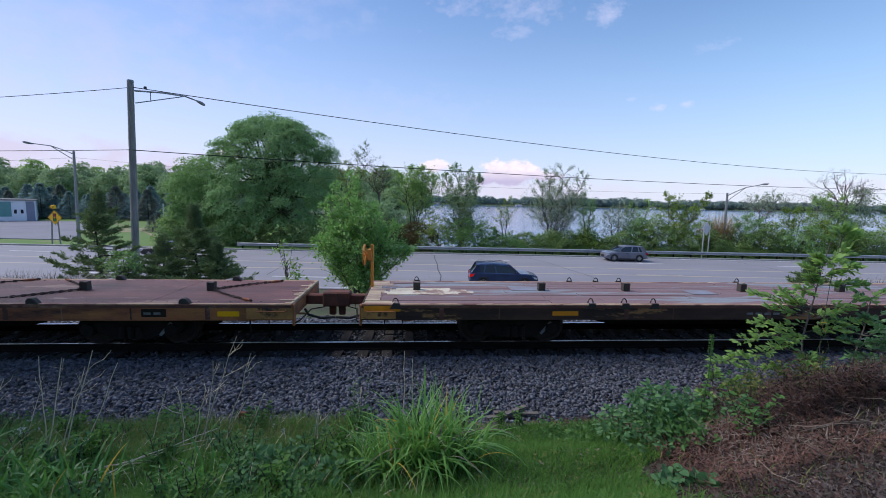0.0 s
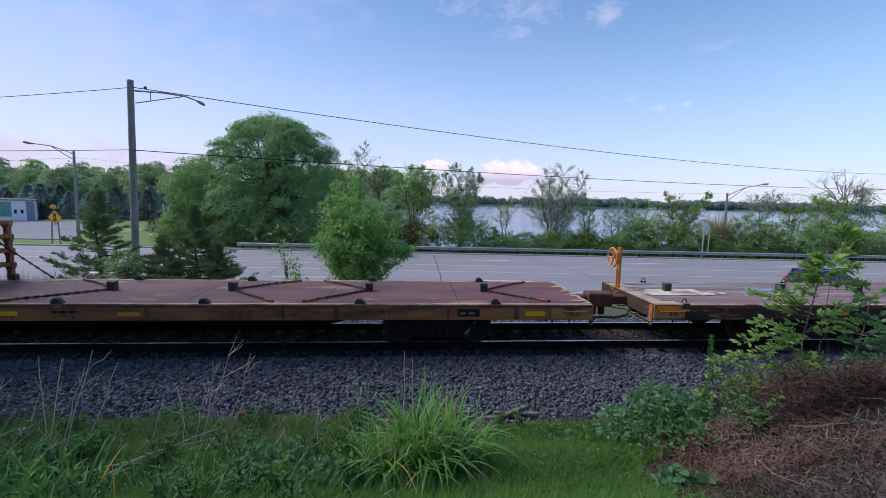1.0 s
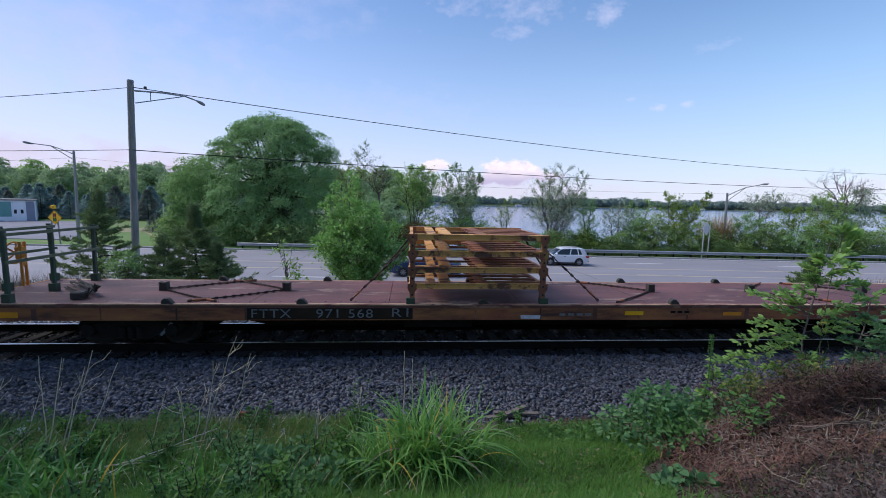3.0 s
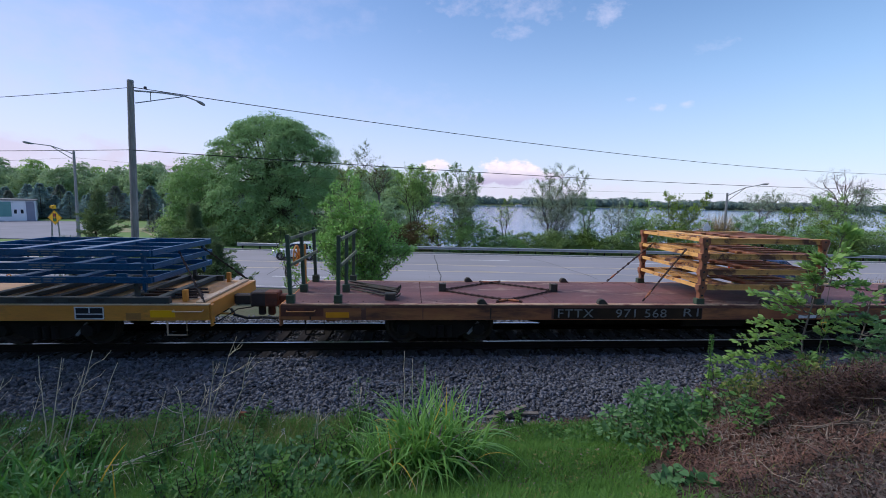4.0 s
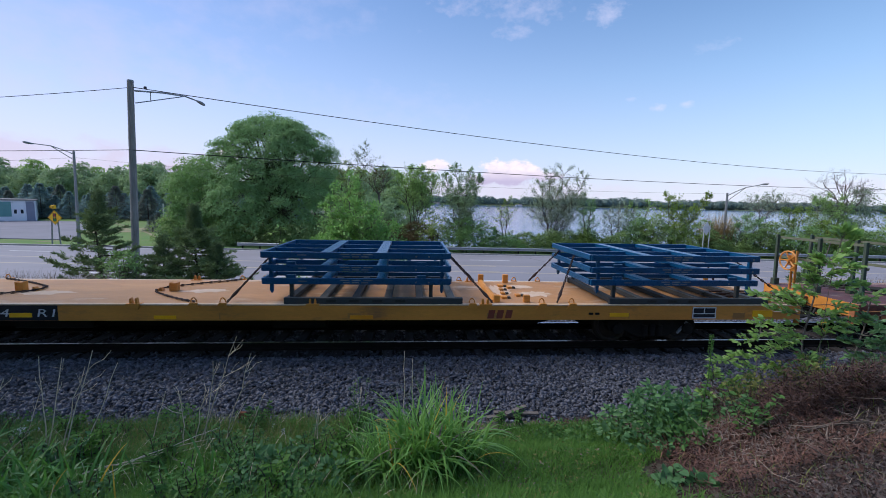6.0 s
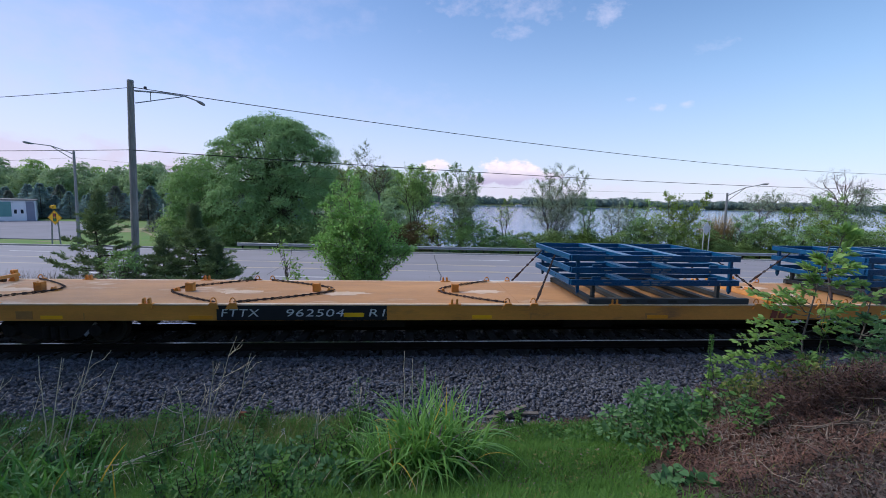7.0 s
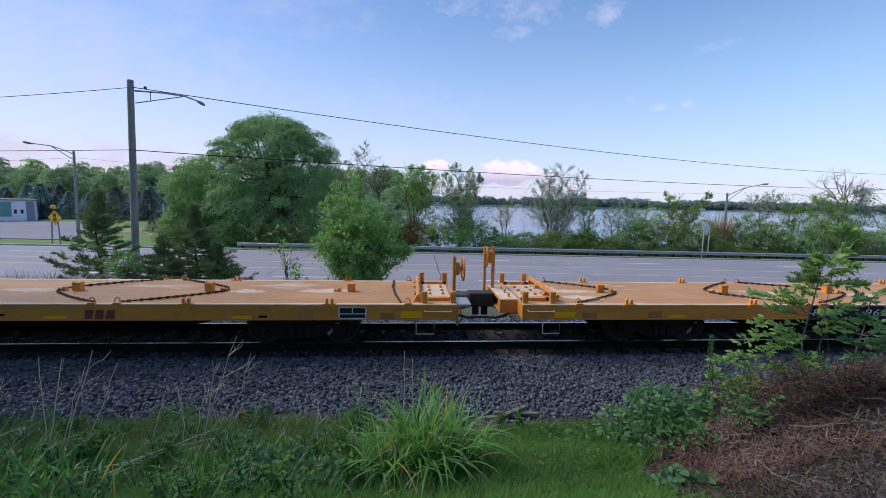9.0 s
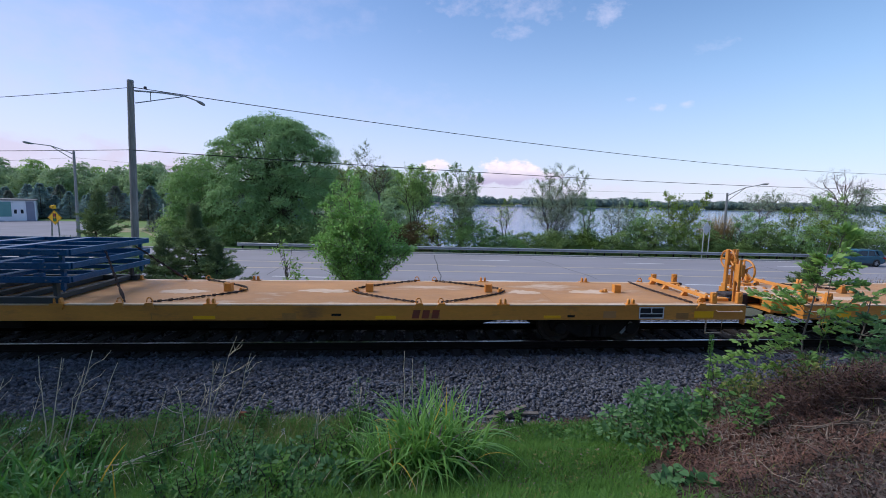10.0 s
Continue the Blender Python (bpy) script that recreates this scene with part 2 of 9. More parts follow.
M = {
    "ballast": mat("ballast_stone", (0.175, 0.181, 0.22), (0.009, 0.010, 0.014), 9, 0.6, island=True, fine=60, bump=0),
    # stones between the rails: shade under the cars put into the colour
    "ballast_shaded": mat("shaded_ballast_stone", (0.12, 0.115, 0.125), (0.008, 0.008, 0.010), 9, 0.6, island=True, fine=60, bump=0.3),
    "soil": mat("soil", (0.10, 0.075, 0.05), (0.06, 0.06, 0.035), 1.5, 0.95, fine=30, bump=0.6),
    "bank": mat("bank_ground", (0.055, 0.075, 0.03), (0.09, 0.075, 0.05), 0.8, 0.95, fine=25, bump=0.6),
    "gravel_bed": mat("gravel_bed", (0.05, 0.05, 0.055), (0.03, 0.03, 0.033), 4, 0.9, fine=30, bump=0.9),
    "asphalt": mat("road_asphalt", (0.275, 0.264, 0.293), (0.225, 0.218, 0.241), 0.35, 0.85, fine=18, bump=0.15, vary=0.12, stretch=(0.25, 1, 1)),
    "lot": mat("lot_asphalt", (0.215, 0.208, 0.24), (0.165, 0.16, 0.185), 0.2, 0.85, fine=8, bump=0.15, vary=0.12),
    "white_line": mat("road_paint_white", (0.62, 0.62, 0.63), (0.46, 0.46, 0.47), 2, 0.7, fine=20),
    "yellow_line": mat("road_paint_yellow", (0.47, 0.39, 0.28), (0.37, 0.33, 0.28), 1.5, 0.7, fine=20),
    "crack": mat("tar_crack", (0.07, 0.07, 0.075), None, 3, 0.7),
    "concrete": mat("kerb_concrete", (0.42, 0.41, 0.38), (0.3, 0.29, 0.27), 2, 0.9, fine=25),
    "lawn": mat("lawn", (0.085, 0.2, 0.03), (0.14, 0.18, 0.05), 0.35, 0.95, fine=6, bump=0.5, third=(0.24, 0.19, 0.11), third_scale=0.16, third_cut=0.62),
    "farland": mat("far_land", (0.05, 0.09, 0.03), (0.09, 0.1, 0.05), 0.05, 0.95, fine=2),
    "galv": mat("galvanized_steel", (0.44, 0.46, 0.48), (0.34, 0.36, 0.38), 1.5, 0.5, 0.5, fine=14, vary=0.12, bump=0.1),
    "lamp_steel": mat("lamp_steel", (0.30, 0.31, 0.31), (0.22, 0.23, 0.23), 2, 0.55, 0.4, fine=20),
    "pole_wood": mat("weathered_pole", (0.3, 0.295, 0.28), (0.19, 0.185, 0.175), 3, 0.9, fine=30, stretch=(6, 6, 0.4), bump=0.5),
    "rail_side": mat("rail_rust", (0.02, 0.015, 0.013), (0.012, 0.010, 0.009), 6, 0.95, fine=50, spec=0.08),
    "rail_top": mat("rail_polished", (0.62, 0.62, 0.64), (0.5, 0.5, 0.52), 3, 0.3, 1.0, fine=40, bump=0.05, vary=0.08),
    "tie": mat("creosoted_timber", (0.035, 0.03, 0.028), (0.06, 0.053, 0.05), 5, 0.95, fine=40, stretch=(3, 0.6, 3), obrand=0.35, spec=0.1),
    "deck_red": mat("worn_red_deck", (0.195, 0.075, 0.07), (0.068, 0.029, 0.031), 0.8, 0.7, fine=22, stretch=(0.5, 1.6, 1), vary=0.3,
                    third=(0.25, 0.155, 0.12), third_scale=0.9, third_cut=0.63),
    "deck_plank": mat("faded_plank_deck", (0.235, 0.135, 0.13), (0.175, 0.12, 0.125), 0.9, 0.8, fine=24, stretch=(0.35, 2.2, 1), vary=0.3, obrand=0.07,
                      third=(0.24, 0.25, 0.27), third_scale=0.8, third_cut=0.58),
    "plank_pale": mat("pale_worn_planks", (0.58, 0.46, 0.30), (0.38, 0.27, 0.19), 1.6, 0.8, fine=24, stretch=(0.5, 2, 1), vary=0.25, third=(0.30, 0.20, 0.17), third_scale=1.3, third_cut=0.56),
    "sill_old": mat("old_sill_paint", (0.47, 0.185, 0.056), (0.28, 0.085, 0.04), 1.2, 0.8, fine=25, stretch=(0.5, 1, 2.4), third=(0.09, 0.036, 0.027), third_scale=1.0, third_cut=0.51, third_soft=0.2),
    "edge_worn": mat("worn_deck_edge", (0.56, 0.38, 0.24), (0.24, 0.11, 0.07), 1.6, 0.8, fine=25, stretch=(0.6, 2, 2), third=(0.17, 0.07, 0.055), third_scale=1.4, third_cut=0.56, third_soft=0.08),
    "deck_yellow": mat("yellow_deck", (0.56, 0.275, 0.1), (0.36, 0.17, 0.058), 0.8, 0.6, fine=20, vary=0.16, third=(0.60, 0.42, 0.28), third_scale=0.8, third_cut=0.62, third_soft=0.12, stretch=(0.45, 1.2, 1)),
    "edge_pale": mat("worn_yellow_edge", (0.74, 0.60, 0.47), (0.56, 0.33, 0.14), 1.4, 0.65, fine=25, stretch=(0.7, 2, 2)),
    "yellow": mat("yellow_steel", (0.76, 0.3, 0.045), (0.56, 0.22, 0.036), 0.9, 0.5, fine=20, vary=0.16, stretch=(0.5, 1, 1.6), third=(0.3, 0.13, 0.045), third_scale=1.0, third_cut=0.62, third_soft=0.16),
    "worn_paint": mat("bare_worn_paint", (0.68, 0.5, 0.36), (0.58, 0.4, 0.26), 3, 0.7, fine=30),
    "reflector": mat("yellow_reflector", (1.0, 0.53, 0.012), (0.9, 0.45, 0.01), 4, 0.35, fine=40, vary=0.1),
    "orange_panel": mat("orange_panel", (0.88, 0.33, 0.008), (0.74, 0.27, 0.008), 4, 0.5, fine=40, vary=0.1),
    "black_panel": mat("black_panel", (0.014, 0.015, 0.019), (0.022, 0.022, 0.026), 3, 0.6, fine=30, bump=0.05, spec=0.25),
    "black_worn": mat("worn_black_panel", (0.022, 0.018, 0.016), (0.05, 0.032, 0.02), 2, 0.9, fine=30, spec=0.1),
    "stencil": mat("white_stencil", (0.72, 0.73, 0.75), (0.5, 0.5, 0.52), 6, 0.7, fine=50),
    "stencil_old": mat("faded_stencil", (0.27, 0.28, 0.29), (0.1, 0.1, 0.1), 5, 0.8, fine=50),
    "red_mark": mat("red_mark", (0.28, 0.05, 0.025), (0.2, 0.05, 0.03), 4, 0.7, fine=40),
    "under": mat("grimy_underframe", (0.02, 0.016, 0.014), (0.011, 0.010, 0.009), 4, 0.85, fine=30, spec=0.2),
    "coupler": mat("rusty_coupler", (0.19, 0.055, 0.03), (0.07, 0.03, 0.022), 4, 0.8, fine=40, bump=0.4),
    "coupler_dark": mat("dark_coupler", (0.05, 0.035, 0.035), (0.03, 0.022, 0.02), 4, 0.75, fine=40, bump=0.4),
    "wheel_steel": mat("wheel_steel", (0.06, 0.045, 0.04), (0.035, 0.03, 0.028), 5, 0.6, 0.5, fine=40),
    "hose": mat("rubber_hose", (0.02, 0.02, 0.02), None, 6, 0.6),
    "chain": mat("rusty_chain", (0.06, 0.032, 0.027), (0.032, 0.023, 0.021), 12, 0.75, 0.3, fine=60),
    "chain_orange": mat("orange_rust", (0.40, 0.13, 0.05), (0.24, 0.09, 0.05), 8, 0.8, fine=50),
    "pocket_dark": mat("dark_pocket", (0.03, 0.04, 0.035), (0.06, 0.04, 0.03), 5, 0.75, fine=40),
    "green_paint": mat("dark_green_paint", (0.035, 0.085, 0.05), (0.06, 0.055, 0.035), 4, 0.65, fine=40),
    "rack_green": mat("weathered_green_rack", (0.045, 0.095, 0.06), (0.065, 0.07, 0.048), 4, 0.75, fine=40),
    "rack_orange": mat("orange_rack", (0.8, 0.44, 0.13), (0.52, 0.26, 0.085), 1.6, 0.7, fine=26, vary=0.22, third=(0.15, 0.065, 0.042), third_scale=1.5, third_cut=0.58),
    "rack_rust": mat("rusty_rack", (0.33, 0.12, 0.06), (0.17, 0.07, 0.042), 3, 0.8, fine=30, third=(0.4, 0.22, 0.06), third_scale=2, third_cut=0.62),
    "blue": mat("blue_steel", (0.003, 0.08, 0.2), (0.002, 0.05, 0.135), 1.5, 0.3, fine=24, vary=0.16),
    "blue_dull": mat("dull_slate_steel", (0.032, 0.044, 0.05), (0.05, 0.045, 0.04), 2.2, 0.7, fine=30),
    "sign_yellow": mat("sign_yellow", (1.0, 0.55, 0.008), (0.95, 0.52, 0.008), 3, 0.45, fine=20, vary=0.06, bump=0.02),
    "sign_back": mat("sign_back", (0.62, 0.63, 0.64), (0.52, 0.53, 0.54), 3, 0.5, 0.3, fine=20, vary=0.08),
    "black": mat("black_paint", (0.02, 0.02, 0.02), None, 4, 0.5),
    "red": mat("red_disc", (0.5, 0.02, 0.02), None, 4, 0.5),
    "green": mat("green_disc", (0.02, 0.3, 0.06), None, 4, 0.5),
    "amber": mat("amber_disc", (0.75, 0.4, 0.02), None, 4, 0.4),
    "wire": mat("overhead_wire", (0.015, 0.016, 0.016), None, 4, 0.6),
    "wall_white": mat("white_cladding", (0.84, 0.84, 0.88), (0.74, 0.74, 0.8), 0.6, 0.7, fine=8, vary=0.08, bump=0.05),
    "wall_teal": mat("teal_cladding", (0.16, 0.34, 0.32), (0.13, 0.3, 0.28), 0.6, 0.7, fine=8, vary=0.08),
    "wall_grey": mat("grey_cladding", (0.27, 0.28, 0.36), (0.22, 0.23, 0.3), 0.6, 0.7, fine=8, vary=0.08),
    "roof_grey": mat("grey_roofing", (0.2, 0.19, 0.19), (0.14, 0.14, 0.14), 0.8, 0.8, fine=8),
    "bark": mat("bark", (0.10, 0.08, 0.06), (0.055, 0.045, 0.035), 3, 0.95, fine=25, stretch=(4, 4, 0.7), bump=0.6),
    "bark_grey": mat("grey_bark", (0.20, 0.175, 0.15), (0.12, 0.10, 0.09), 3, 0.95, fine=25, stretch=(4, 4, 0.7), bump=0.5),
    "leaf_big": mat("dark_leaves", (0.33, 0.52, 0.215), (0.2, 0.35, 0.135), 0.4, 0.6, island=True, translucent=0.42, bump=0, fine=3, vary=0.2),
    "leaf_mid": mat("green_leaves", (0.37, 0.55, 0.16), (0.23, 0.38, 0.11), 0.4, 0.6, island=True, translucent=0.42, bump=0, fine=3, vary=0.2),
    "leaf_maple": mat("bright_leaves", (0.39, 0.61, 0.175), (0.19, 0.39, 0.11), 0.8, 0.5, island=True, translucent=0.42, bump=0, fine=4, vary=0.2),
    "leaf_grey": mat("greyish_leaves", (0.37, 0.45, 0.28), (0.25, 0.33, 0.2), 0.5, 0.6, island=True, translucent=0.42, bump=0, fine=3, vary=0.2),
    "leaf_lime": mat("yellow_green_leaves", (0.3, 0.4, 0.08), (0.17, 0.27, 0.06), 0.5, 0.6, island=True, translucent=0.42, bump=0, fine=3, vary=0.2),
    "leaf_skirt": mat("mid_green_leaves", (0.28, 0.45, 0.15), (0.17, 0.31, 0.1), 0.4, 0.6, island=True, translucent=0.42, bump=0, fine=3, vary=0.2),
    "leaf_olive": mat("olive_leaves", (0.36, 0.45, 0.15), (0.23, 0.31, 0.1), 0.4, 0.6, island=True, translucent=0.42, bump=0, fine=3, vary=0.2),
    "leaf_hedge": mat("hedge_leaves", (0.31, 0.43, 0.14), (0.16, 0.26, 0.085), 0.5, 0.6, island=True, translucent=0.42, bump=0, fine=3, vary=0.2),
    "leaf_rust": mat("turning_leaves", (0.169, 0.098, 0.046), (0.091, 0.111, 0.039), 0.6, 0.7, island=True, translucent=0.42, bump=0, fine=3, vary=0.2),
    "needle": mat("juniper_needles", (0.27, 0.36, 0.15), (0.15, 0.22, 0.1), 0.8, 0.7, island=True, translucent=0.15, bump=0, fine=5, vary=0.2),
    "needle_blue": mat("spruce_needles", (0.31, 0.44, 0.43), (0.17, 0.27, 0.26), 0.5, 0.7, island=True, translucent=0.35, bump=0, fine=5, vary=0.2),
    "needle_dark": mat("dark_spruce_needles", (0.2, 0.28, 0.22), (0.17, 0.15, 0.15), 0.3, 0.7, island=True, translucent=0.35, bump=0, fine=5, vary=0.2),
    # bluish green of the far shore, with aerial haze mixed into the colour
    "leaf_far_hazed": mat("hazed_far_leaves", (0.16, 0.225, 0.185), (0.13, 0.185, 0.155), 0.02, 0.8, island=True, bump=0, fine=1, vary=0.15),
    "sapling": mat("sapling_leaves", (0.36, 0.54, 0.13), (0.2, 0.36, 0.1), 3, 0.45, island=True, translucent=0.42, bump=0, fine=20, vary=0.15, spec=0.42),
    "sapling_deep": mat("deep_sapling_leaves", (0.19, 0.35, 0.13), (0.1, 0.22, 0.085), 3, 0.45, island=True, translucent=0.42, bump=0, fine=20, vary=0.15, spec=0.42),
    "grass": mat("grass_blades", (0.15, 0.3, 0.052), (0.085, 0.2, 0.038), 1.2, 0.55, island=True, translucent=0.42, bump=0, fine=12, vary=0.15),
    "lily": mat("strap_leaves", (0.26, 0.47, 0.1), (0.14, 0.32, 0.07), 1.2, 0.34, island=True, translucent=0.42, bump=0, fine=12, vary=0.15, spec=0.42),
    "lily_yellow": mat("yellowed_strap_leaves", (0.75, 0.52, 0.06), (0.55, 0.36, 0.06), 2, 0.6, island=True, translucent=0.42, bump=0, fine=12),
    "weed": mat("weed_leaves", (0.135, 0.275, 0.07), (0.08, 0.185, 0.05), 2, 0.5, island=True, translucent=0.42, bump=0, fine=12),
    "weed_blue": mat("bluish_weed_leaves", (0.15, 0.3, 0.115), (0.08, 0.18, 0.07), 2, 0.5, island=True, translucent=0.42, bump=0, fine=12),
    "needle_tip": mat("juniper_new_growth", (0.2, 0.28, 0.125), (0.12, 0.18, 0.09), 0.8, 0.7, island=True, translucent=0.3, bump=0, fine=5, vary=0.2),
    # paler leaf green, some distance haze of the tree row included in it
    "leaf_row": mat("hazed_row_leaves", (0.35, 0.48, 0.24), (0.24, 0.35, 0.18), 0.25, 0.7, island=True, translucent=0.42, bump=0, fine=2, vary=0.2),
    # darker copy of the strap leaves: the dim corner's shade as colour
    "lily_shaded": mat("shaded_strap_leaves", (0.14, 0.34, 0.06), (0.075, 0.21, 0.042), 1.2, 0.36, island=True, translucent=0.42, bump=0, fine=12, vary=0.15, spec=0.42),
    "olive": mat("olive_seed_grass", (0.27, 0.28, 0.09), (0.16, 0.18, 0.06), 1.4, 0.7, island=True, translucent=0.4, bump=0, fine=12, vary=0.2),
    "red_litter": mat("red_brown_litter", (0.23, 0.115, 0.08), (0.07, 0.034, 0.025), 2, 0.9, island=True, fine=20, bump=0.2),
    "grey_litter": mat("grey_dry_stems", (0.17, 0.133, 0.12), (0.042, 0.034, 0.031), 2, 0.9, island=True, fine=20, bump=0.2),
    "straw": mat("dry_stalk", (0.74, 0.63, 0.48), (0.5, 0.4, 0.28), 3, 0.85, island=True, fine=30, bump=0.2),
    "dead": mat("dead_brush", (0.11, 0.055, 0.042), (0.034, 0.02, 0.017), 2, 0.9, island=True, fine=20, bump=0.2),
    "dead_pale": mat("pale_dead_grass", (0.32, 0.25, 0.2), (0.12, 0.09, 0.072), 2, 0.9, island=True, fine=20, bump=0.2),
    "rust_box": mat("rusted_iron", (0.25, 0.08, 0.035), (0.14, 0.05, 0.03), 5, 0.85, fine=40),
    "tyre": mat("tyre_rubber", (0.018, 0.018, 0.019), None, 6, 0.8),
    "rim": mat("alloy_rim", (0.36, 0.36, 0.38), (0.3, 0.3, 0.32), 4, 0.4, 0.7, fine=20, bump=0),
    "car_glass": mat("dark_car_glass", (0.012, 0.02, 0.035), None, 2, 0.08, fine=5, bump=0, vary=0.05),
    "head_light": mat("clear_lens", (0.65, 0.67, 0.7), None, 4, 0.2, bump=0),
    "tail_light": mat("red_lens", (0.45, 0.012, 0.01), None, 4, 0.25, bump=0),
    "trim": mat("black_trim", (0.025, 0.025, 0.027), None, 4, 0.6),
    "paint_navy": mat("navy_car_paint", (0.05, 0.075, 0.165), None, 1, 0.16, 0.1, fine=3, bump=0, vary=0.05),
    "paint_slate": mat("slate_blue_car_paint", (0.21, 0.22, 0.275), None, 1, 0.16, 0.1, fine=3, bump=0, vary=0.05),
    "paint_white": mat("white_car_paint", (0.74, 0.76, 0.81), (0.71, 0.73, 0.78), 1, 0.16, fine=3, bump=0, vary=0.03),
    "paint_black": mat("black_car_paint", (0.035, 0.038, 0.045), None, 1, 0.16, 0.2, fine=3, bump=0, vary=0.05),
    "paint_teal": mat("dark_teal_car_paint", (0.05, 0.15, 0.21), None, 1, 0.16, 0.1, fine=3, bump=0, vary=0.05),
}


M["sill_dark"] = mat("dark_old_sill", (0.085, 0.042, 0.025), (0.02, 0.014, 0.012), 1.1, 0.85, fine=25, stretch=(0.5, 1, 2), third=(0.33, 0.17, 0.06), third_scale=1.2, third_cut=0.64)
M["rack_rail"] = mat("pale_green_rail", (0.15, 0.17, 0.1), (0.1, 0.1, 0.065), 3, 0.75, fine=40)
M["reed"] = mat("dry_reed", (0.5, 0.36, 0.17), (0.34, 0.25, 0.12), 2, 0.9, island=True, fine=20, bump=0.2, translucent=0.2)
M["dry_lawn"] = mat("dry_lawn", (0.3, 0.24, 0.14), (0.16, 0.19, 0.07), 0.5, 0.95, fine=6, bump=0.4)
M["bright_panel"] = mat("bright_panel", (1.0, 0.5, 0.006), (0.95, 0.46, 0.006), 4, 0.35, fine=40, vary=0.06)
M["angle_rust"] = mat("rusted_edge_angle", (0.2, 0.075, 0.05), (0.085, 0.036, 0.028), 2.0, 0.8, fine=30, stretch=(0.5, 1, 1), third=(0.36, 0.19, 0.12), third_scale=1.1, third_cut=0.62, third_soft=0.1)
M["yellow_dull"] = mat("dulled_yellow_steel", (0.5, 0.22, 0.05), (0.36, 0.16, 0.045), 1.6, 0.6, fine=24)
M["tan_old"] = mat("old_tan_paint", (0.62, 0.32, 0.085), (0.32, 0.15, 0.05), 1.8, 0.8, fine=25, third=(0.06, 0.04, 0.03), third_scale=1.6, third_cut=0.6)
M["patch_pale"] = mat("pale_repair_sheet", (0.72, 0.64, 0.5), (0.52, 0.42, 0.3), 2.2, 0.75, fine=30, third=(0.3, 0.19, 0.15), third_scale=1.4, third_cut=0.6)
M["plank_blue"] = mat("blue_grey_worn_deck", (0.24, 0.27, 0.33), (0.2, 0.16, 0.17), 1.4, 0.8, fine=24)
M["tail_light_lit"] = mat("lit_red_lens", (0.45, 0.012, 0.01), None, 4, 0.25, bump=0)
lens = M["tail_light_lit"].node_tree.nodes["Principled BSDF"]
lens.inputs["Emission Color"].default_value = (1.0, 0.03, 0.02, 1)
lens.inputs["Emission Strength"].default_value = 0.18


def water_material():
    m = bpy.data.materials.new("lake_water")
    m.use_nodes = True
    nodes, links = m.node_tree.nodes, m.node_tree.links
    b = nodes["Principled BSDF"]
    b.inputs["Base Color"].default_value = (0.08, 0.17, 0.33, 1)
    b.inputs["Roughness"].default_value = 0.1
    b.inputs["IOR"].default_value = 1.33
    tc = nodes.new("ShaderNodeTexCoord")
    hs = []
    for sc, st in ((0.35, (0.25, 1, 1)), (2.2, (0.5, 1, 1))):
        mp = nodes.new("ShaderNodeMapping")
        mp.inputs["Scale"].default_value = st
        links.new(tc.outputs["Object"], mp.inputs["Vector"])
        n = nodes.new("ShaderNodeTexNoise")
        n.inputs["Scale"].default_value = sc
        n.inputs["Detail"].default_value = 4
        links.new(mp.outputs[0], n.inputs["Vector"])
        hs.append(n.outputs["Fac"])
    ad = nodes.new("ShaderNodeMath")
    links.new(hs[0], ad.inputs[0])
    links.new(hs[1], ad.inputs[1])
    bn = nodes.new("ShaderNodeBump")
    bn.inputs["Strength"].default_value = 0.17
    bn.inputs["Distance"].default_value = 0.35
    links.new(ad.outputs[0], bn.inputs["Height"])
    links.new(bn.outputs[0], b.inputs["Normal"])
    return m


M["water"] = water_material()

# ---- mesh building ----


